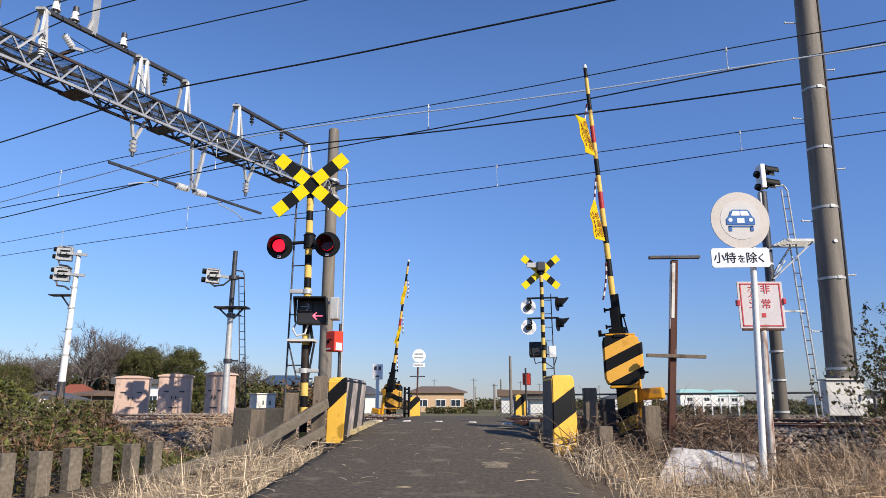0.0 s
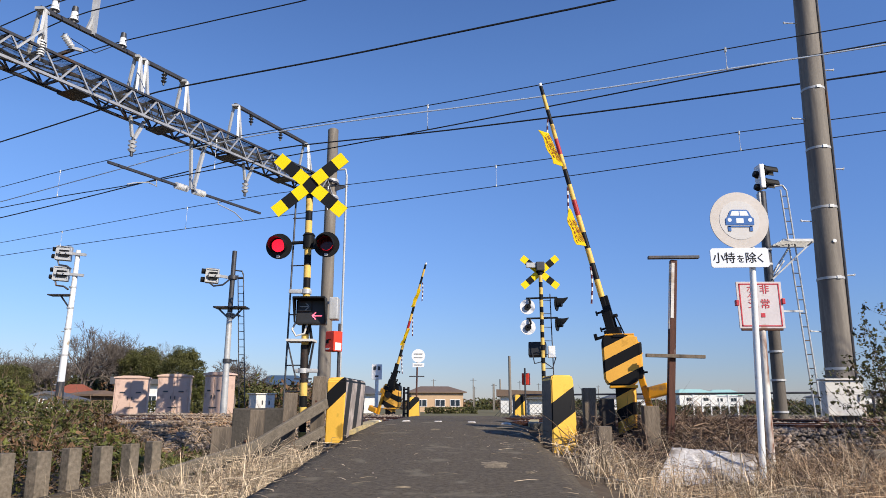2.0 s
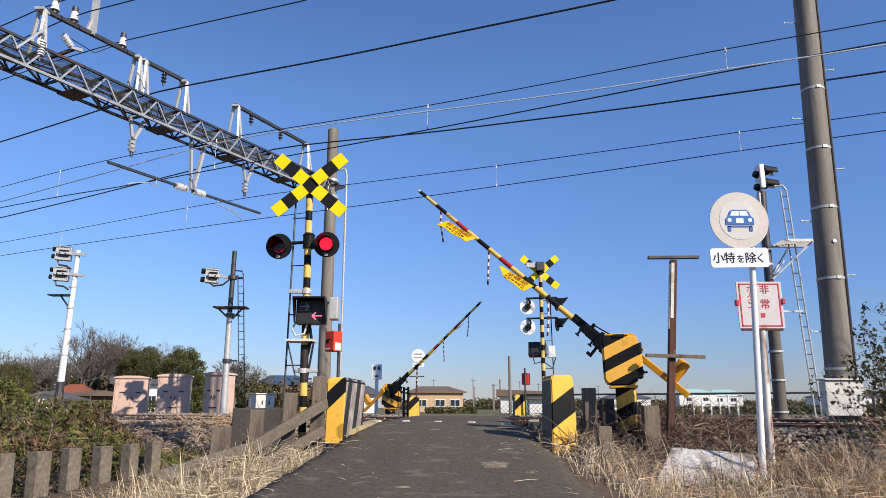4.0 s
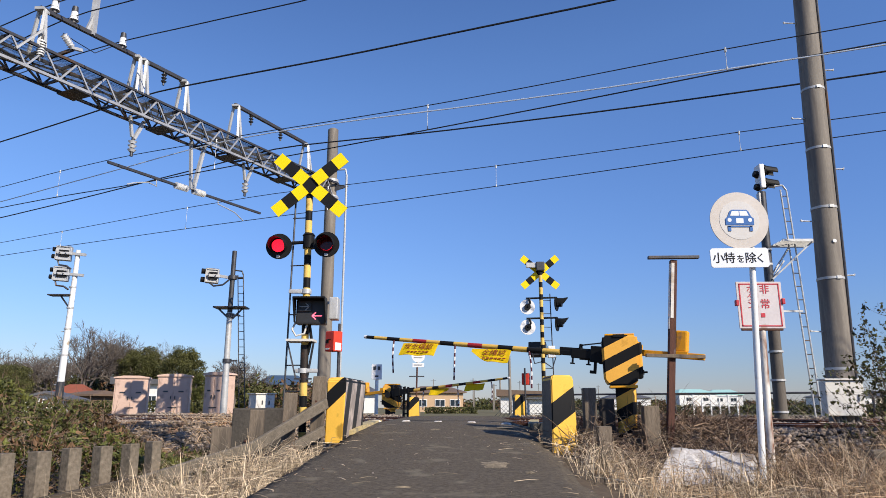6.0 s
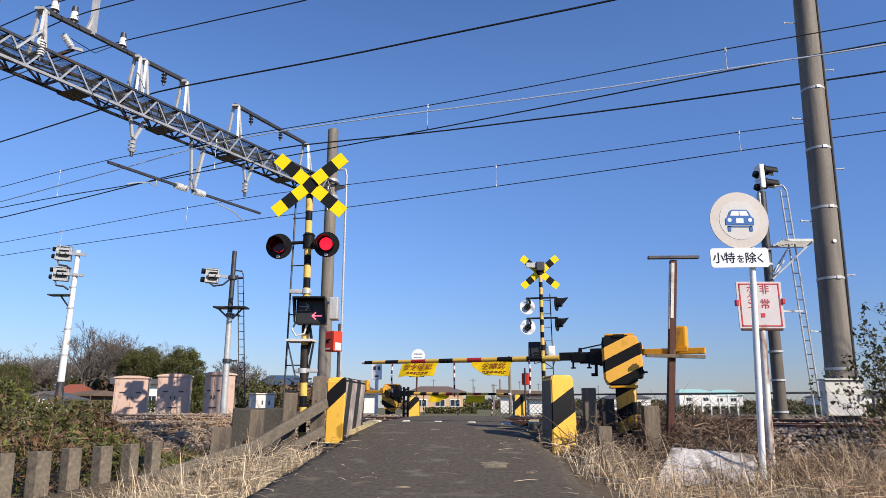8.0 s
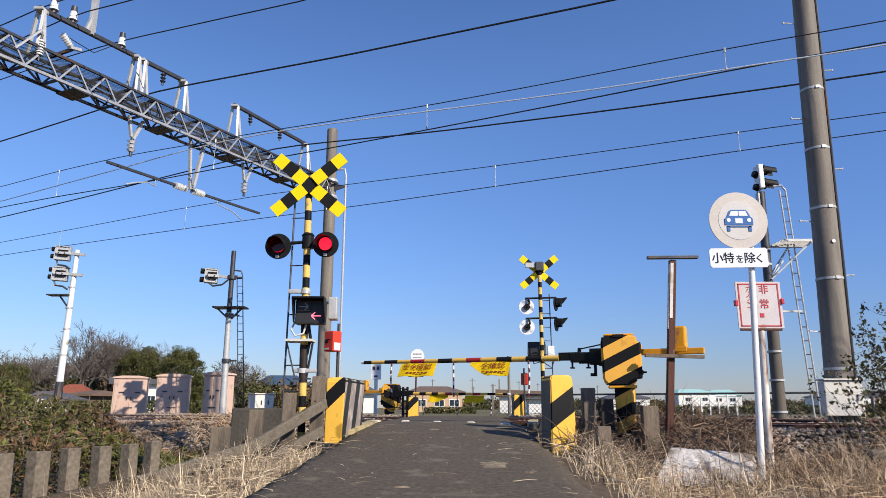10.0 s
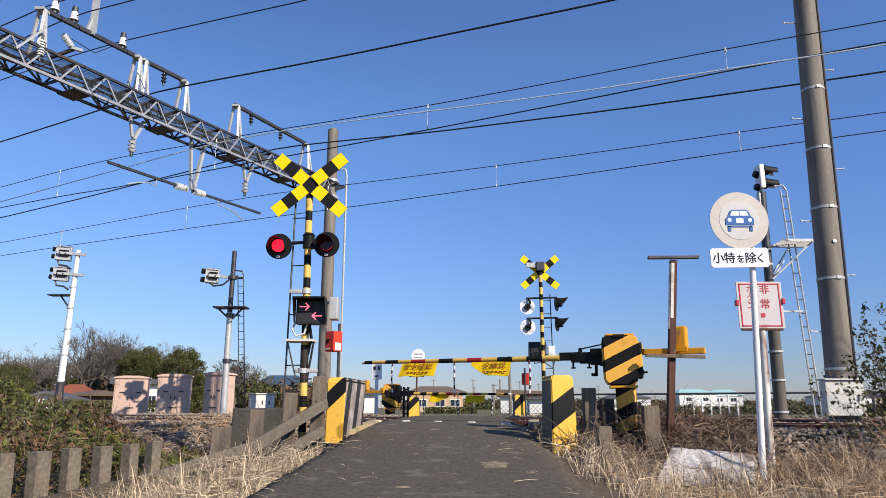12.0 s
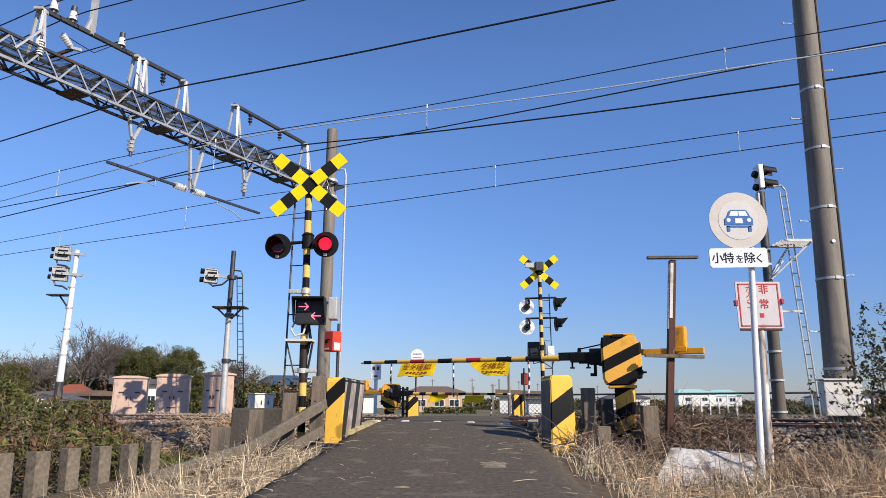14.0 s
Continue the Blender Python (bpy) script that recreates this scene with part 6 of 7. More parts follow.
def mesh_fence():
    thing = empty("chain_link_fence", Matrix.Translation(at(17.2, 0, -0.3)))
    inv = Matrix.Translation(-at(17.2, 0, -0.3))
    W = lambda u, z: inv @ at(17.2, u, z)
    top, low = 0.52, -0.28
    for u in np.arange(-10, 6.1, 2.0):
        bm = B()
        rod(bm, W(u, low - 0.02), W(u, top), 0.028, 0.028, 8)
        part("post", bm, DARK_STEEL, thing)
    bm = B()
    rod(bm, W(-10, top), W(6, top), 0.022, 0.022, 8)
    part("top_rail", bm, DARK_STEEL, thing)
    p0, p1 = [], []
    for u in np.arange(-10.8, 6, 0.115):
        for k in (1, -1):
            a = u if k > 0 else u + 0.8
            p0.append(W(a, low))
            p1.append(W(a + k * 0.8, top))
    p0, p1 = np.array([tuple(p) for p in p0]), np.array([tuple(p) for p in p1])
    v, q, t = stalk_arrays(p0, (p0 + p1) / 2, p1, np.full(len(p0), 0.007))
    ob = stuff("wire_mesh", v, [q, t], DARK_STEEL, "", "", thing)
    tagged(ob, kind="stuff")
    return tagged(thing, "dark chain-link fence beyond the tracks", "fence")


mesh_fence()


# ---- trackside cabinets ----
def pink_cabinet(x, y, w, d, h, rz):
    thing = empty("trackside_cabinet", pose(x, y, -0.35, 0, 0, rz))
    bm = B()
    box(bm, (0, 0, h / 2), (w, d, h), None, 0.015)
    body = part("body", bm, PINK, thing)
    bm = B()
    prism(bm, [(-w / 2 - 0.05, h), (w / 2 + 0.05, h), (w / 2 + 0.03, h + 0.05), (w * 0.25, h + 0.10), (-w * 0.25, h + 0.10), (-w / 2 - 0.03, h + 0.05)], -d / 2 - 0.05, d / 2 + 0.05)
    part("roof", bm, PINK, thing)
    for sx in (-1, 1):
        bm = B()
        box(bm, (sx * w * 0.235, -d / 2 - 0.012, h * 0.54), (w * 0.44, 0.022, h * 0.82), None, 0.006)
        door = part("door", bm, PINK, thing)
        bm = B()
        box(bm, (sx * 0.07, -d / 2 - 0.04, h * 0.55), (0.03, 0.04, 0.12), None, 0.005)
        part("handle", bm, DARK_STEEL, door)
        bm = B()
        box(bm, (sx * w * 0.24, -d / 2 - 0.028, h * 0.68), (w * 0.16, 0.012, 0.05))
        part("vent", bm, DARK_STEEL, door)
    bm = B()
    box(bm, (0.0, -d / 2 - 0.03, h * 0.34), (0.3, 0.03, 0.03))
    part("latch_bar", bm, DARK_STEEL, thing)
    bm = B()
    box(bm, (0, 0, -0.05), (w + 0.1, d + 0.1, 0.2), None, 0.01)
    part("plinth", bm, CONCRETE, thing)
    return tagged(thing, "pink painted steel trackside cabinet with double doors", "cabinet", group="pink trackside cabinets")


pink_cabinet(-11.70, 26.2, 1.16, 0.5, 1.62, 14)
pink_cabinet(-9.71, 25.2, 1.10, 0.5, 1.64, 12)
pink_cabinet(-7.80, 24.3, 0.86, 0.55, 1.66, -22)


def grey_cabinet():
    thing = empty("trackside_cabinet", pose(-5.45, 21.0, -0.35, 0, 0, 40))
    bm = B()
    box(bm, (0, 0, 0.47), (0.6, 0.5, 0.94), None, 0.015)
    part("body", bm, LIGHT_GREY, thing)
    bm = B()
    box(bm, (0, 0, 0.955), (0.68, 0.58, 0.03), None, 0.008)
    part("lid", bm, LIGHT_GREY, thing)
    for sx in (-0.1, 0.12):
        bm = B()
        box(bm, (sx, -0.26, 0.7), (0.03, 0.03, 0.12), None, 0.004)
        part("handle", bm, DARK_STEEL, thing)
    return tagged(thing, "small pale grey trackside cabinet", "cabinet")


grey_cabinet()


# ---- far signs ----
def far_signs():
    thing = empty("warning_sign", pose(-1.86, 19.5, -0.35))
    bm = B()
    rod(bm, (0, 0, 0), (0, 0, 1.4), 0.05, 0.05, 12)
    part("post", bm, WHITE, thing, "", True)
    bm = B()
    box(bm, (0, -0.06, 1.53), (0.29, 0.02, 0.42), None, 0.006)
    plate = part("plate", bm, MIRROR_WHITE, thing)
    for dx, dz, w, h in ((-0.06, 0.1, 0.07, 0.1), (0.06, 0.1, 0.07, 0.1), (0, -0.12, 0.1, 0.05)):
        bm = B()
        box(bm, (dx, -0.074, 1.53 + dz), (w, 0.006, h))
        part("print_bar", bm, DARK_STEEL, plate)
    tagged(thing, "small white warning plate on a white post", "warning sign")
    thing = empty("road_sign", pose(-1.28, 33, -0.4))
    bm = B()
    rod(bm, (0, 0, 0), (0.06, 0, 3.3), 0.04, 0.04, 12)
    part("post", bm, RUSTY_POLE, thing, "", True)
    bm = B()
    disc(bm, (0.1, -0.05, 3.02), 0.32, 0.02, n=32)
    part("sign_disc", bm, MIRROR_WHITE, thing, "round sign seen from its pale back", True)
    bm = B()
    box(bm, (0.1, -0.05, 2.58), (0.56, 0.02, 0.2), None, 0.01)
    part("plate", bm, MIRROR_WHITE, thing)
    for z in (2.6, 2.95, 3.12):
        bm = B()
        box(bm, (0.1, -0.075, z), (0.4, 0.02, 0.04))
        part("bracket", bm, GALV, thing)
    bm = B()
    box(bm, (0.03, -0.05, 2.05), (0.72, 0.03, 0.05))
    part("cross_bar", bm, DARK_STEEL, thing)
    tagged(thing, "round road sign on a post seen from behind", "road sign")


far_signs()


# ---- houses ----
ROOF_BLUE = mat("blue_tiles", (0.06, 0.10, 0.16), (0.045, 0.075, 0.12), 0.5, scale=2, fine=8, bump=0.2)
ROOF_GREY = mat("grey_tiles", (0.12, 0.12, 0.13), (0.08, 0.08, 0.085), 0.6, scale=2, fine=8, bump=0.2)
ROOF_RED = mat("red_tiles", (0.32, 0.10, 0.06), (0.24, 0.075, 0.045), 0.65, scale=2, fine=8, bump=0.2)
ROOF_MINT = mat("mint_metal", (0.38, 0.62, 0.56), (0.33, 0.55, 0.5), 0.5, scale=1, fine=8, bump=0.05)
ROOF_BROWN = mat("brown_tiles", (0.19, 0.13, 0.09), (0.13, 0.09, 0.065), 0.65, scale=2, fine=8, bump=0.2)
WALL_CREAM = mat("cream_render", (0.62, 0.54, 0.40), (0.55, 0.47, 0.34), 0.8, scale=1.5, fine=10, bump=0.1)
WALL_WHITE = mat("white_render", (0.74, 0.73, 0.70), (0.66, 0.65, 0.62), 0.8, scale=1.5, fine=10, bump=0.1)
WALL_TAN = mat("tan_render", (0.52, 0.36, 0.22), (0.45, 0.31, 0.19), 0.8, scale=1.5, fine=10, bump=0.1)
WALL_BROWN = mat("brown_boards", (0.22, 0.15, 0.10), (0.15, 0.10, 0.07), 0.8, scale=1.5, fine=10, bump=0.2)
PANE = mat("window_glass", (0.03, 0.04, 0.05), (0.02, 0.03, 0.04), 0.08, scale=1, bump=0)


def house(x, y, w, d, h, roof_h, wall, roof, label, rz=0.0, windows=((0.0, 0.55),), flat=False, name="house", gable=False):
    thing = empty(name, pose(x, y, -0.6, 0, 0, rz))
    bm = B()
    box(bm, (0, 0, h / 2), (w, d, h), None, 0.02)
    part("wall", bm, wall, thing)
    bm = B()
    o = 0.45
    if flat:
        prism(bm, [(-w / 2 - o, h), (w / 2 + o, h), (w / 2 + o, h + roof_h * 0.6), (-w / 2 - o, h + roof_h)], -d / 2 - o, d / 2 + o)
    elif gable:
        prism(bm, [(-w / 2 - o, h - 0.12), (0, h + roof_h - 0.12), (w / 2 + o, h - 0.12), (w / 2 + o, h + 0.05), (0, h + roof_h + 0.05), (-w / 2 - o, h + 0.05)], -d / 2 - o, d / 2 + o)
        part("gable", prism(B(), [(-w / 2, h - 0.05), (w / 2, h - 0.05), (0, h + roof_h * (1 - 0.6 * o / (w / 2 + o)) - 0.05)], -d / 2, d / 2), wall, thing)
        for i in range(9):
            part("slat", box(B(), ((i - 4) * w * 0.11, -d / 2 - 0.03, h * 0.62), (0.07, 0.06, h * 0.72)), WALL_BROWN, thing)
    else:   # hipped
        a = [bm.verts.new((sx * (w / 2 + o), sy * (d / 2 + o), h - 0.05)) for sx, sy in ((-1, -1), (1, -1), (1, 1), (-1, 1))]
        a2 = [bm.verts.new((sx * (w / 2 + o), sy * (d / 2 + o), h + 0.12)) for sx, sy in ((-1, -1), (1, -1), (1, 1), (-1, 1))]
        r = [bm.verts.new((-w * 0.28, 0, h + roof_h)), bm.verts.new((w * 0.28, 0, h + roof_h))]
        bm.faces.new(a[::-1])
        for i in range(4):
            bm.faces.new((a[i], a[(i + 1) % 4], a2[(i + 1) % 4], a2[i]))
        bm.faces.new((a2[0], a2[1], r[1], r[0]))
        bm.faces.new((a2[1], a2[2], r[1]))
        bm.faces.new((a2[2], a2[3], r[0], r[1]))
        bm.faces.new((a2[3], a2[0], r[0]))
    part("roof", bm, roof, thing)
    for fx, fz in windows:
        bm = B()
        ww, wh = min(1.7, w * 0.2), min(1.1, h * 0.34)
        box(bm, (fx * w, -d / 2 - 0.02, fz * h), (ww, 0.08, wh), None, 0.01)
        fr = part("window", bm, MIRROR_WHITE, thing)
        for k in (-0.25, 0.25):
            bm = B()
            box(bm, (fx * w + k * ww * 0.94, -d / 2 - 0.05, fz * h), (ww * 0.42, 0.04, wh * 0.84))
            part("pane", bm, PANE, fr)
    return tagged(thing, label, "house" if name == "house" else name.replace("_", " "))


house(-1.3, 105, 7.6, 7, 2.95, 1.0, WALL_TAN, ROOF_BROWN, "tan single-storey house with a brown hipped roof", 8, ((-0.3, 0.5), (0.05, 0.5), (0.34, 0.5)))
house(9.6, 78, 6.2, 5, 2.0, 0.75, WALL_WHITE, ROOF_BROWN, "long low white building with a dark lean-to roof", -6, ((-0.2, 0.55), (0.2, 0.55)), True)
house(-20.6, 90, 6.0, 6, 3.6, 1.3, WALL_CREAM, ROOF_BLUE, "cream two-storey house with a blue tiled roof", 12, ((-0.28, 0.72), (0.0, 0.72), (0.3, 0.72), (-0.2, 0.3), (0.2, 0.3)))
house(-25.3, 60, 3.6, 5, 2.7, 0.6, WALL_WHITE, ROOF_GREY, "white building with a long grey eave", 5, ((0.3, 0.5), (0.1, 0.5)), True)
house(-36.9, 70, 2.3, 4, 2.2, 0.9, WALL_WHITE, ROOF_RED, "white house with a red tiled roof", 15, ((-0.25, 0.5), (0.2, 0.5)))
house(-32.6, 66, 2.4, 5, 1.9, 0.5, WALL_BROWN, ROOF_BROWN, "dark wooden house with a brown roof", -10, ((0.1, 0.5),))
house(-27.9, 50, 3.0, 3, 1.35, 0.55, WALL_WHITE, ROOF_GREY, "small white shed with dark slats and a low grey gable", 12, (), False, "shed", True)
house(71, 200, 11, 9, 4.6, 1.4, WALL_WHITE, ROOF_MINT, "white house with a pale mint metal roof", 6, ((-0.25, 0.68), (0.2, 0.68), (-0.2, 0.3), (0.25, 0.3)))
house(82, 205, 9, 9, 4.4, 1.6, WALL_WHITE, ROOF_MINT, "white house with a pale mint metal roof", -8, ((-0.2, 0.68), (0.22, 0.68), (0.2, 0.3)))
house(108, 190, 14, 9, 3.6, 1.3, WALL_WHITE, ROOF_GREY, "pale house with a grey roof behind the fence", 4, ((-0.3, 0.6), (0.0, 0.6), (0.3, 0.6)))
house(124, 195, 11, 9, 3.8, 1.2, WALL_CREAM, ROOF_GREY, "cream house with a grey roof behind the fence", 0, ((-0.2, 0.6), (0.2, 0.6)))
house(60, 230, 14, 9, 3.8, 1.4, WALL_WHITE, ROOF_GREY, "pale far house with a grey roof", 0, ((-0.2, 0.6), (0.2, 0.6)))
house(95, 240, 12, 9, 4.2, 1.4, WALL_CREAM, ROOF_BLUE, "cream far house with a blue roof", 0, ((-0.2, 0.6), (0.2, 0.6)))
house(8.5, 60, 2.4, 1.8, 1.5, 0.1, WALL_WHITE, ROOF_GREY, "small white shed beyond the crossing", 0, (), True, "shed")
house(-9.3, 75, 4.5, 4, 2.2, 0.9, WALL_WHITE, ROOF_GREY, "white shed with a grey roof beyond the crossing", 6, ((0.1, 0.5),))


def far_pole(x, y, h, r=0.13, arms=1):
    thing = empty("utility_pole", pose(x, y, -0.6))
    bm = B()
    rod(bm, (0, 0, 0), (0, 0, h), r, r * 0.7, 10)
    part("shaft", bm, POLE_CONCRETE, thing, "", True)
    for k in range(arms):
        bm = B()
        box(bm, (0, 0, h - 0.4 - k * 0.7), (1.4, 0.08, 0.08))
        part("cross_arm", bm, DARK_STEEL, thing)
    return tagged(thing, "distant grey utility pole", "utility pole", group="distant poles")


for x, y, h, a in ((5.0, 52, 4.6, 0), (7.8, 95, 4.6, 0), (9.0, 125, 5.0, 0), (6.5, 150, 7.0, 1), (12.5, 170, 6.5, 1), (9.5, 210, 7, 1), (21.0, 190, 8, 1), (-2.5, 180, 8, 1), (33, 240, 9, 1), (58, 260, 9, 1)):
    far_pole(x, y, h, 0.13, a)


def garden_frame():
    """White posts and rails of a garden frame beyond the fence."""
    thing = empty("garden_frame", pose(22.2, 57, -0.55))
    for i in range(6):
        part("post", box(B(), (-1.8 + i * 0.72, 0, 0.85 - 0.12 * (i % 2)), (0.10, 0.10, 1.9 - 0.24 * (i % 2)), None, 0.01), WHITE, thing)
    for z, dx in ((1.72, 0.0), (0.9, 0.1)):
        part("rail", box(B(), (dx, 0.07, z), (3.8, 0.06, 0.07), None, 0.008), WHITE, thing)
    return tagged(thing, "white painted garden frame of posts and rails", "garden frame")


garden_frame()


# ---- trees ----
def bare_tree(x, y, h, seed, spread=0.55, label="bare winter tree with fine grey branches"):
    r = np.random.default_rng(seed)
    thing = empty("tree", pose(x, y, -0.6))
    segs = []

    def grow(p, d, ln, rad, depth):
        q = p + d * ln
        segs.append((p, p + d * ln * 0.5 + r.normal(size=3) * 0.03 * ln, q, rad))
        if depth == 0:
            return
        for _ in range(3 if depth > 2 else 4):
            nd = d + r.normal(size=3) * spread + np.array([0, 0, 0.12])
            nd /= np.linalg.norm(nd)
            grow(p + d * ln * r.uniform(0.55, 1.0), nd, ln * r.uniform(0.6, 0.85), rad * 0.58, depth - 1)
    trunk_h = h * 0.26
    for k in range(4):
        d = np.array([r.normal() * 0.28, r.normal() * 0.22, 1.0])
        grow(np.array([r.normal() * 0.1, 0, trunk_h * 0.7]), d / np.linalg.norm(d), h * 0.26, h * 0.016, 5)
    bm = B()
    rod(bm, (0, 0, -0.1), (0, 0, trunk_h), h * 0.032, h * 0.024, 9)
    part("trunk", bm, BARK, thing, "", True)
    p0, p1, p2, w = (np.array([s[i] for s in segs]) for i in range(4))
    w = np.maximum(w, 0.016)
    v, q, t = stalk_arrays(p0, p1, p2, w)
    stuff("crown", v, [q, t], TWIG, "", "", thing)
    return tagged(thing, label, "tree", group="trees behind the railway")


def leafy_tree(x, y, w, h, seed, material=LEAF_DARK, low=0.2, label="dense dark evergreen tree with a rounded crown"):
    r = np.random.default_rng(seed)
    thing = empty("tree", pose(x, y, -0.6))
    bm = B()
    rod(bm, (0, 0, -0.1), (0, 0, h * 0.55), h * 0.035, h * 0.015, 9)
    for k in range(7):
        a = r.uniform(0, 6.28)
        rod(bm, (0, 0, h * r.uniform(0.2, 0.4)), (math.cos(a) * w * 0.33, math.sin(a) * w * 0.33, h * r.uniform(0.55, 0.8)), h * 0.014, h * 0.005, 6)
    part("trunk", bm, BARK, thing, "", True)
    pts = []
    for k in range(135):
        u = r.normal(size=3)
        u /= np.linalg.norm(u)
        rad = r.uniform(0.3, 1.0) ** 0.5
        c = np.array([u[0] * w * 0.42 * rad, u[1] * w * 0.42 * rad, h * (low + (1 - low) * 0.5) + u[2] * h * (1 - low) * 0.44 * rad])
        n = 330
        s = w * r.uniform(0.05, 0.08)
        q = r.normal(size=(n, 3))
        q *= (r.random(n) ** 0.4 / np.linalg.norm(q, axis=1))[:, None] * np.array([2.1, 2.1, 1.3]) * s
        pts.append(c + q)
    c = np.concatenate(pts)
    v, f = leaf_arrays(c, w * 0.0115, 0.5, 0.0, 0.6)
    stuff("crown", v, [f], material, "", "", thing)
    return tagged(thing, label, "tree", group="trees behind the railway")


for k in range(9):
    bare_tree(-50 + 1.9 * k + (k % 3) * 0.5, 79 + 3 * (k % 4), 8.0 + 1.6 * ((k * 5) % 4) / 3, 40 + k, 0.6)
bare_tree(-39.5, 70, 7.4, 11)
bare_tree(-42.5, 74, 7.2, 12)
bare_tree(-37.3, 72, 10.0, 13, 0.42)
bare_tree(-35.6, 74, 9.6, 14, 0.40)
bare_tree(-33.4, 74, 8.8, 18, 0.40)
bare_tree(-47.5, 76, 7.4, 15)
bare_tree(-19.8, 66, 6.4, 16)
bare_tree(-23.0, 84, 6.4, 19)
leafy_tree(-31.6, 73, 5.6, 7.3, 21)
leafy_tree(-26.9, 71, 5.0, 7.1, 22)
leafy_tree(-41.5, 66, 5.0, 5.0, 23)
leafy_tree(-36.5, 78, 4.6, 4.4, 26)
leafy_tree(-39.5, 64, 3.4, 3.6, 27)
leafy_tree(-21.4, 62, 2.0, 4.2, 24, LEAF, 0.05, "small pointed green conifer by the cabinets")
leafy_tree(-22.5, 74, 3.2, 5.2, 25)


def far_growth():
    """Low woods and hedges along the horizon."""
    pts = []
    for k in range(1600):
        side = rng.random()
        if side < 0.72:
            x, y, h = rng.uniform(-75, -12), rng.uniform(72, 110), rng.uniform(1.6, 4.4)
        else:
            x, y, h = rng.uniform(-14, 160), rng.uniform(230, 330), rng.uniform(1.5, 4.6)
        n = 110
        sc = 1.0 if side < 0.72 else 2.3
        pts.append(np.array([x, y, -0.5]) + rng.random((n, 3)) * [0, 0, h] * rng.uniform(0.75, 1.0) + rng.normal(size=(n, 3)) * [0.8 * sc, 0.6, 0.1])
    for k in range(420):      # brown underwood below the bare trees
        x, h = rng.uniform(-52, -30), rng.uniform(2.2, 4.6)
        pts.append(np.array([x, rng.uniform(78, 84), -0.5]) + rng.random((90, 3)) * [0, 0, h] + rng.normal(size=(90, 3)) * [0.7, 0.5, 0.1])
    c = np.concatenate(pts)
    v, f = leaf_arrays(c, np.where(c[:, 1] < 150, 0.26, 0.5), 0.5)
    brown = (np.sin(c[:, 0] * 0.35) + rng.normal(size=len(c)) * 0.7) > 0.2
    stuff("far_woods", v, [f], [LEAF_DARK, LEAF_BROWN], "low dark woods and hedges along the horizon", "woods", None, np.concatenate([brown, brown]).astype(np.int32))


far_growth()


def hedge(x0, x1, y, h):
    n = int(300 * (x1 - x0))
    c = np.column_stack([rng.uniform(x0, x1, n), y + rng.normal(size=n) * 0.3, -0.5 + h * rng.random(n)])
    v, f = leaf_arrays(c, 0.13, 0.5)
    stuff("hedge", v, [f], LEAF_DARK, "clipped dark green hedge in front of the houses", "hedge")


hedge(-1.8, 3.4, 70, 0.75)
hedge(-24.5, -14.5, 46, 1.15)
hedge(16, 40, 62, 0.9)
hedge(38, 70, 66, 1.0)


# ---- small things on the road ----
def studs():
    spots = [(-0.98, 10.3), (-0.53, 10.15), (-0.07, 10.0), (0.40, 9.85), (0.86, 9.6)]
    first = None
    for x, y in spots:
        if first is None:
            bm = B()
            rod(bm, (0, 0, -0.01), (0, 0, 0.018), 0.085, 0.045, 14)
            bmesh.ops.scale(bm, vec=(1, 0.7, 1), verts=bm.verts)
            first = part("road_stud", bm, DIRTY_WHITE, None, "", True)
            tagged(first, "low worn white stud on the asphalt", "road stud", group="road studs before the tracks")
            first.location = (x, y, road_z(y) + 0.012)
        else:
            copy_thing(first, pose(x, y, road_z(y) + 0.012))


studs()


def kerb_line():
    """Painted yellow edge blocks beside the bollards."""
    for pts in (((-1.13, 8.4), (-0.98, 10.6)), ((1.2, 9.4), (1.42, 10.9))):
        (xa, ya), (xb, yb) = pts
        n = 8
        bm = B()
        for i in range(n):
            f0, f1 = i / n, (i + 1) / n
            p, q = Vector((xa + (xb - xa) * f0, ya + (yb - ya) * f0, road_z(ya + (yb - ya) * f0) - 0.004)), Vector((xa + (xb - xa) * f1, ya + (yb - ya) * f1, road_z(ya + (yb - ya) * f1) - 0.004))
            bar(bm, p, q, 0.13, 0.06)
        bmesh.ops.remove_doubles(bm, verts=bm.verts, dist=0.004)
        ob = part("edge_marking", bm, mat("worn_yellow", (0.60, 0.47, 0.20), (0.38, 0.31, 0.19), 0.75, scale=7, fine=6, bump=0.3, stain=(0.2, 0.18, 0.14), stain_amount=0.45, stain_scale=4))
        tagged(ob, "worn yellow painted concrete edging along the crossing", "edging", kind="structure")


kerb_line()


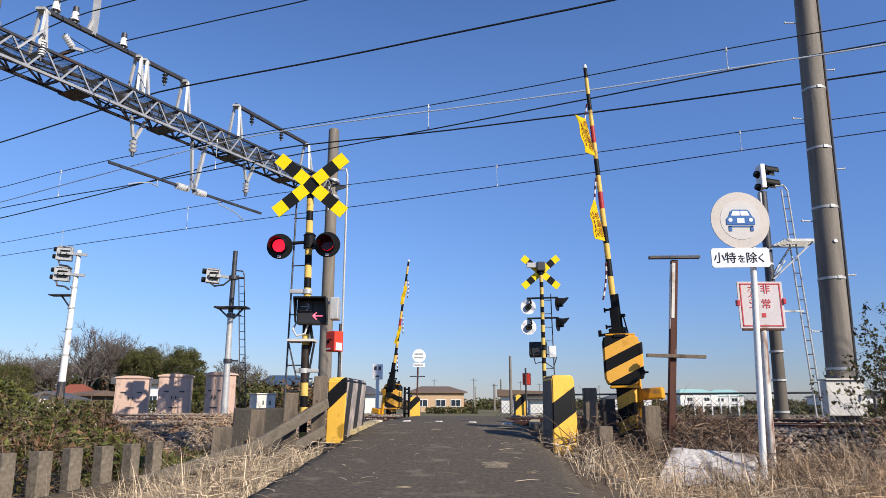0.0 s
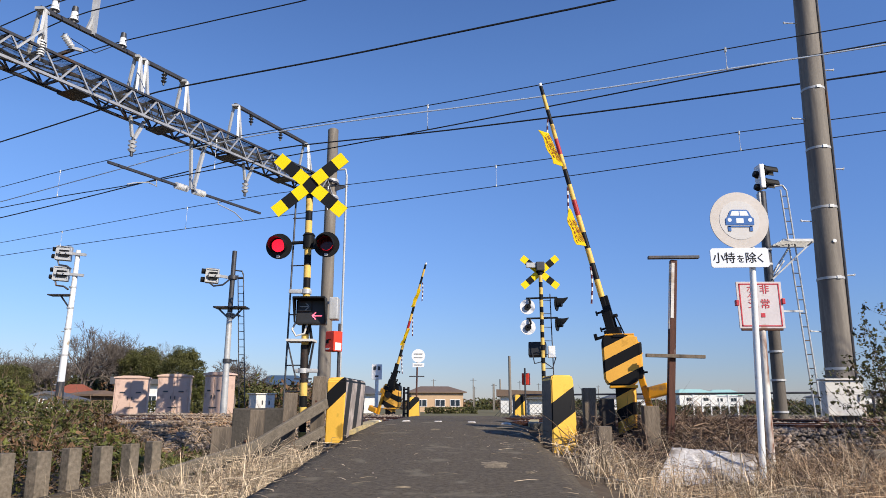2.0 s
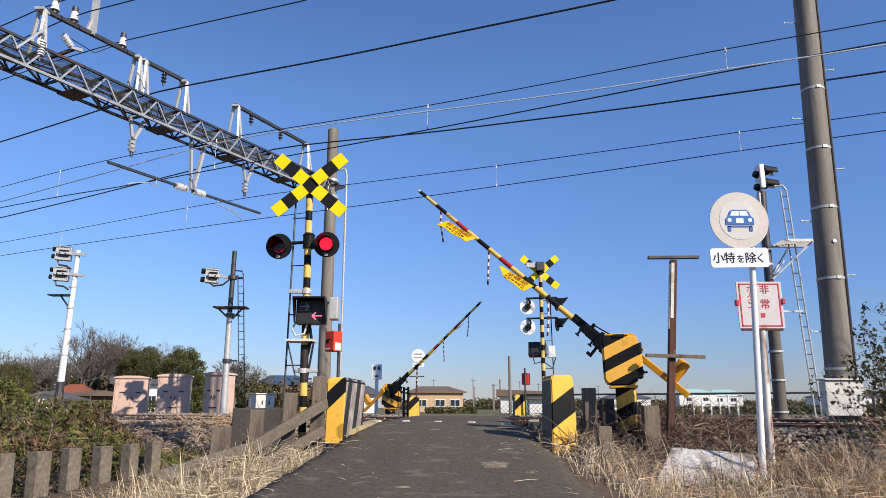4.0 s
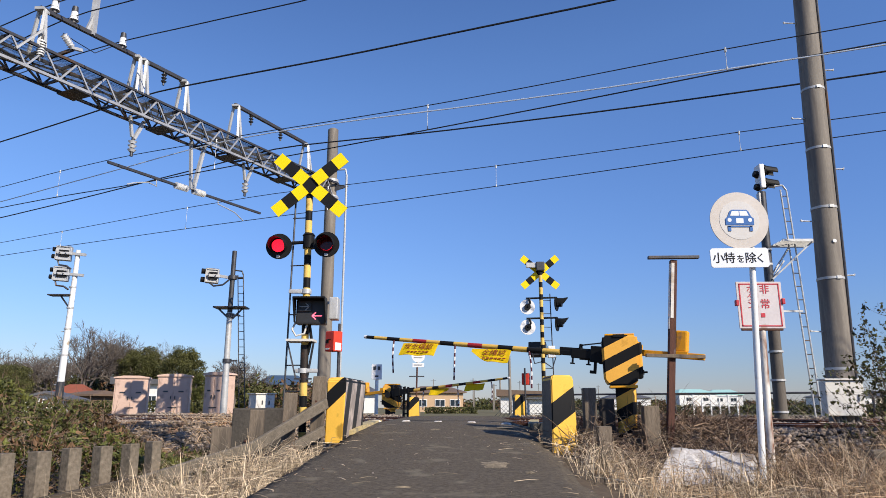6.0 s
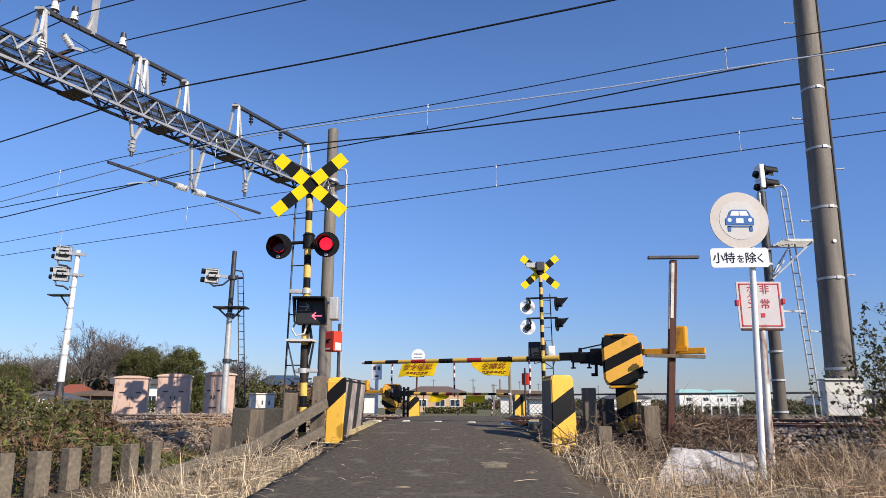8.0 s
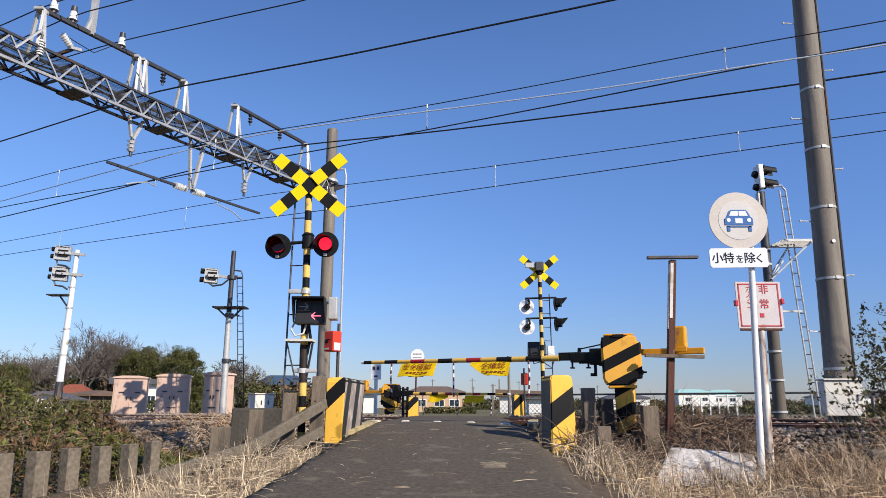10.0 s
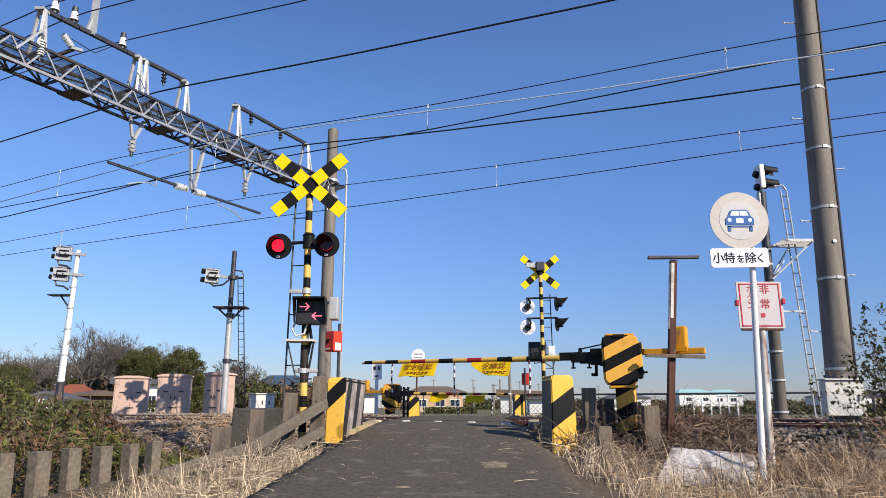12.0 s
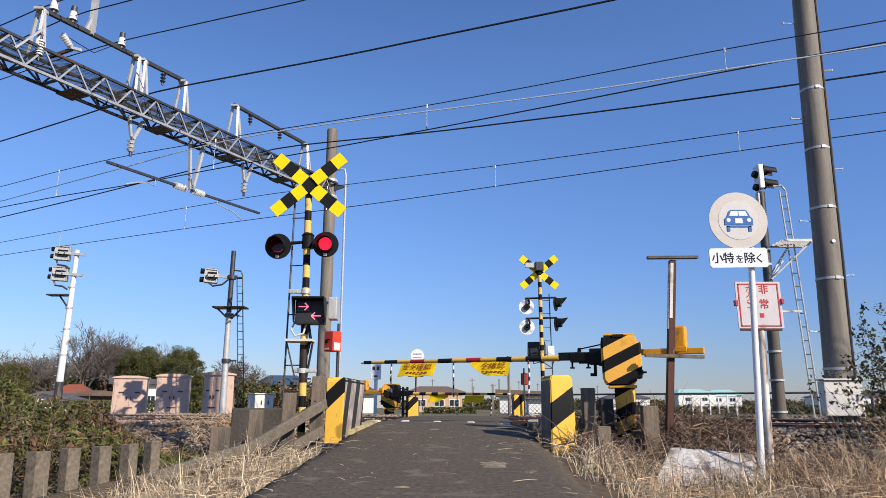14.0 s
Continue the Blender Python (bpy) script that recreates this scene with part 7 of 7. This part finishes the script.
def straw():
    """Loose straw on the asphalt."""
    n = 130
    y = rng.uniform(3.4, 9.5, n)
    side = rng.choice([-1, 1], n, p=[0.62, 0.38])
    off = np.minimum(rng.exponential(0.28, n), 1.6)
    x = np.array([road_mid(b) for b in y]) + side * (np.array([road_half(b) for b in y]) - off)
    z = np.array([road_z(b) for b in y]) + 0.02
    a = rng.random(n) * 3.14
    ln = rng.uniform(0.015, 0.09, n)
    d = np.column_stack([np.cos(a) * ln, np.sin(a) * ln * 0.6, np.full(n, 0.004)])
    p0 = np.column_stack([x, y, z])
    v, q, t = stalk_arrays(p0 - d, p0 + [0, 0, 0.004], p0 + d, rng.uniform(0.0012, 0.0028, n))
    stuff("straw", v, [q, t], STRAW, "loose bits of straw on the asphalt", "straw")
    verts, faces = [], []
    for _ in range(140):
        yy = rng.uniform(3.6, 9.8)
        xx = road_mid(yy) + rng.uniform(-1, 1) * road_half(yy) * 0.97
        sz = rng.uniform(0.003, 0.009)
        b = len(verts)
        zz = road_z(yy) + 0.018
        ring = [(math.cos(k * 1.047) * rng.uniform(0.7, 1.2), math.sin(k * 1.047) * rng.uniform(0.7, 1.2)) for k in range(6)]
        for lift, k in ((0.0, 1.0), (0.7, 0.75)):
            verts.extend([(xx + p * sz * k, yy + q * sz * k, zz + lift * sz) for p, q in ring])
        faces += [(b + k, b + (k + 1) % 6, b + 6 + (k + 1) % 6, b + 6 + k) for k in range(6)] + [tuple(b + 6 + k for k in range(6))]
    tagged(soup("pebbles", verts, faces, STONE), "small loose stones on the asphalt", "pebbles", kind="stuff")


def dirt_patches():
    """Thin dry mud left on the asphalt."""
    mud = mat("dry_mud", (0.34, 0.27, 0.175), (0.085, 0.068, 0.048), 0.95, scale=14, fine=5, bump=0.5)
    for cx, cy, rx, ry, seed in ((0.40, 5.55, 0.15, 0.26, 3), (0.62, 5.1, 0.05, 0.08, 5), (-0.25, 4.45, 0.12, 0.03, 8), (-0.1, 8.6, 0.1, 0.12, 11), (0.78, 8.9, 0.16, 0.2, 13)):
        k = 44
        verts = [(cx, cy, road_z(cy) + 0.027)]
        for i in range(k):
            a = i * 2 * math.pi / k
            r = 0.7 + 0.5 * noise.noise((math.cos(a) * 1.8, math.sin(a) * 1.8, seed)) + 0.25 * noise.noise((math.cos(a) * 6, math.sin(a) * 6, seed + 3))
            x, y = cx + math.cos(a) * rx * r, cy + math.sin(a) * ry * r
            verts.append((x, y, road_z(y) + 0.016))
        ob = soup("mud_patch", verts, [(0, i + 1, (i + 1) % k + 1) for i in range(k)], mud)
        tagged(ob, "thin patch of dry pale mud on the asphalt", "mud patch", group="mud on the road")


dirt_patches()
straw()


def trough():
    """Dark cable box at the road's edge behind the bollard."""
    bm = B()
    box(bm, (1.30, 9.3, -0.10), (0.28, 0.5, 0.22), pose(0, 0, 0, 0, 0, 0), 0.015)
    ob = part("cable_box", bm, WORN_BLACK)
    tagged(ob, "dark cable box at the road's edge", "cable box")


trough()


# ---- what moves ----
def motions():
    near = [(0.0, 86.3), (1.5, 86.3), (1.75, 81.8), (2.0, 76.7), (2.5, 67.9), (3.0, 59.2), (3.2, 55.7), (4.0, 41.6), (4.7, 29.2), (5.3, 18.6), (5.7, 11.7), (6.1, 4.7), (6.3, 1.4), (6.45, 0.95), (14.0, 0.95)]
    far = [(0.0, 81.1), (1.5, 81.1), (1.75, 76.6), (2.0, 71.3), (2.5, 63.0), (3.0, 54.9), (3.2, 51.6), (4.0, 38.1), (4.7, 26.2), (5.3, 16.1), (5.7, 9.7), (6.1, 3.4), (6.35, -0.5), (6.5, -0.8), (14.0, -0.8)]
    for (thing, boom, hung, h, weight), rows, side in ((NEAR, near, 1), (FAR, far, -1)):
        walk(boom, [(t, pose(0, 0, h, 0, -a, 0)) for t, a in rows])
        walk(weight, [(t, pose(-0.22, 0, h + 0.09, 0, -a, 0)) for t, a in rows])
        for k, (ob, x, low) in enumerate(hung):
            flag = ob.name.startswith("flag")
            out = []
            for t, a in rows:
                # tubes hang straight down when free; cloth stays tied along the pole and folds back
                swing = min(a, 80.0) if not flag else min(a, 14.0) * 0.5
                sway = (4.0 * math.sin(2.4 * t + k) if not flag and 2 < t < 6.4 else 0.0)
                up = min(1.0, max(a, 0.0) / 60.0)
                fold, yaw = (side * (36 + 42 * up), 9 * (1 - up)) if flag else (0, 0)
                out.append((t, pose(x, 0.03, -0.02, fold, swing + sway, yaw)))
            walk(ob, out)

    # red lamps take turns: times at which the one nearer the road lights, and goes dark
    lights = [(0.15, 0.76), (1.36, 1.92), (2.64, 3.15), (3.80, 4.41), (5.03, 5.65), (6.25, 6.87), (7.545, 8.06), (8.68, 9.30), (9.92, 10.55), (11.22, 11.78), (12.43, 13.045), (13.65, 14.3)]

    def turn(ob, flips, start):
        """Half a turn at each of the times, in three quick steps."""
        p = ob.location.copy()
        rows, a = [(0.0, pose(p.x, p.y, p.z, 0, 0, start))], start
        for t in flips:
            for dt, da in ((-0.034, 0), (0, 60), (0.034, 120), (0.067, 180)):
                if t + dt <= 13.9:
                    rows.append((t + dt, pose(p.x, p.y, p.z, 0, 0, a + da)))
            a += 180
        rows.append((14.0, rows[-1][1]))
        walk(ob, rows)
    flips = [t for pair in lights for t in pair]
    turn(LENSES[0], flips, 180)
    turn(LENSES[1], flips, 0)
    turn(LATE_ARROW, [10.85], 0)


motions()
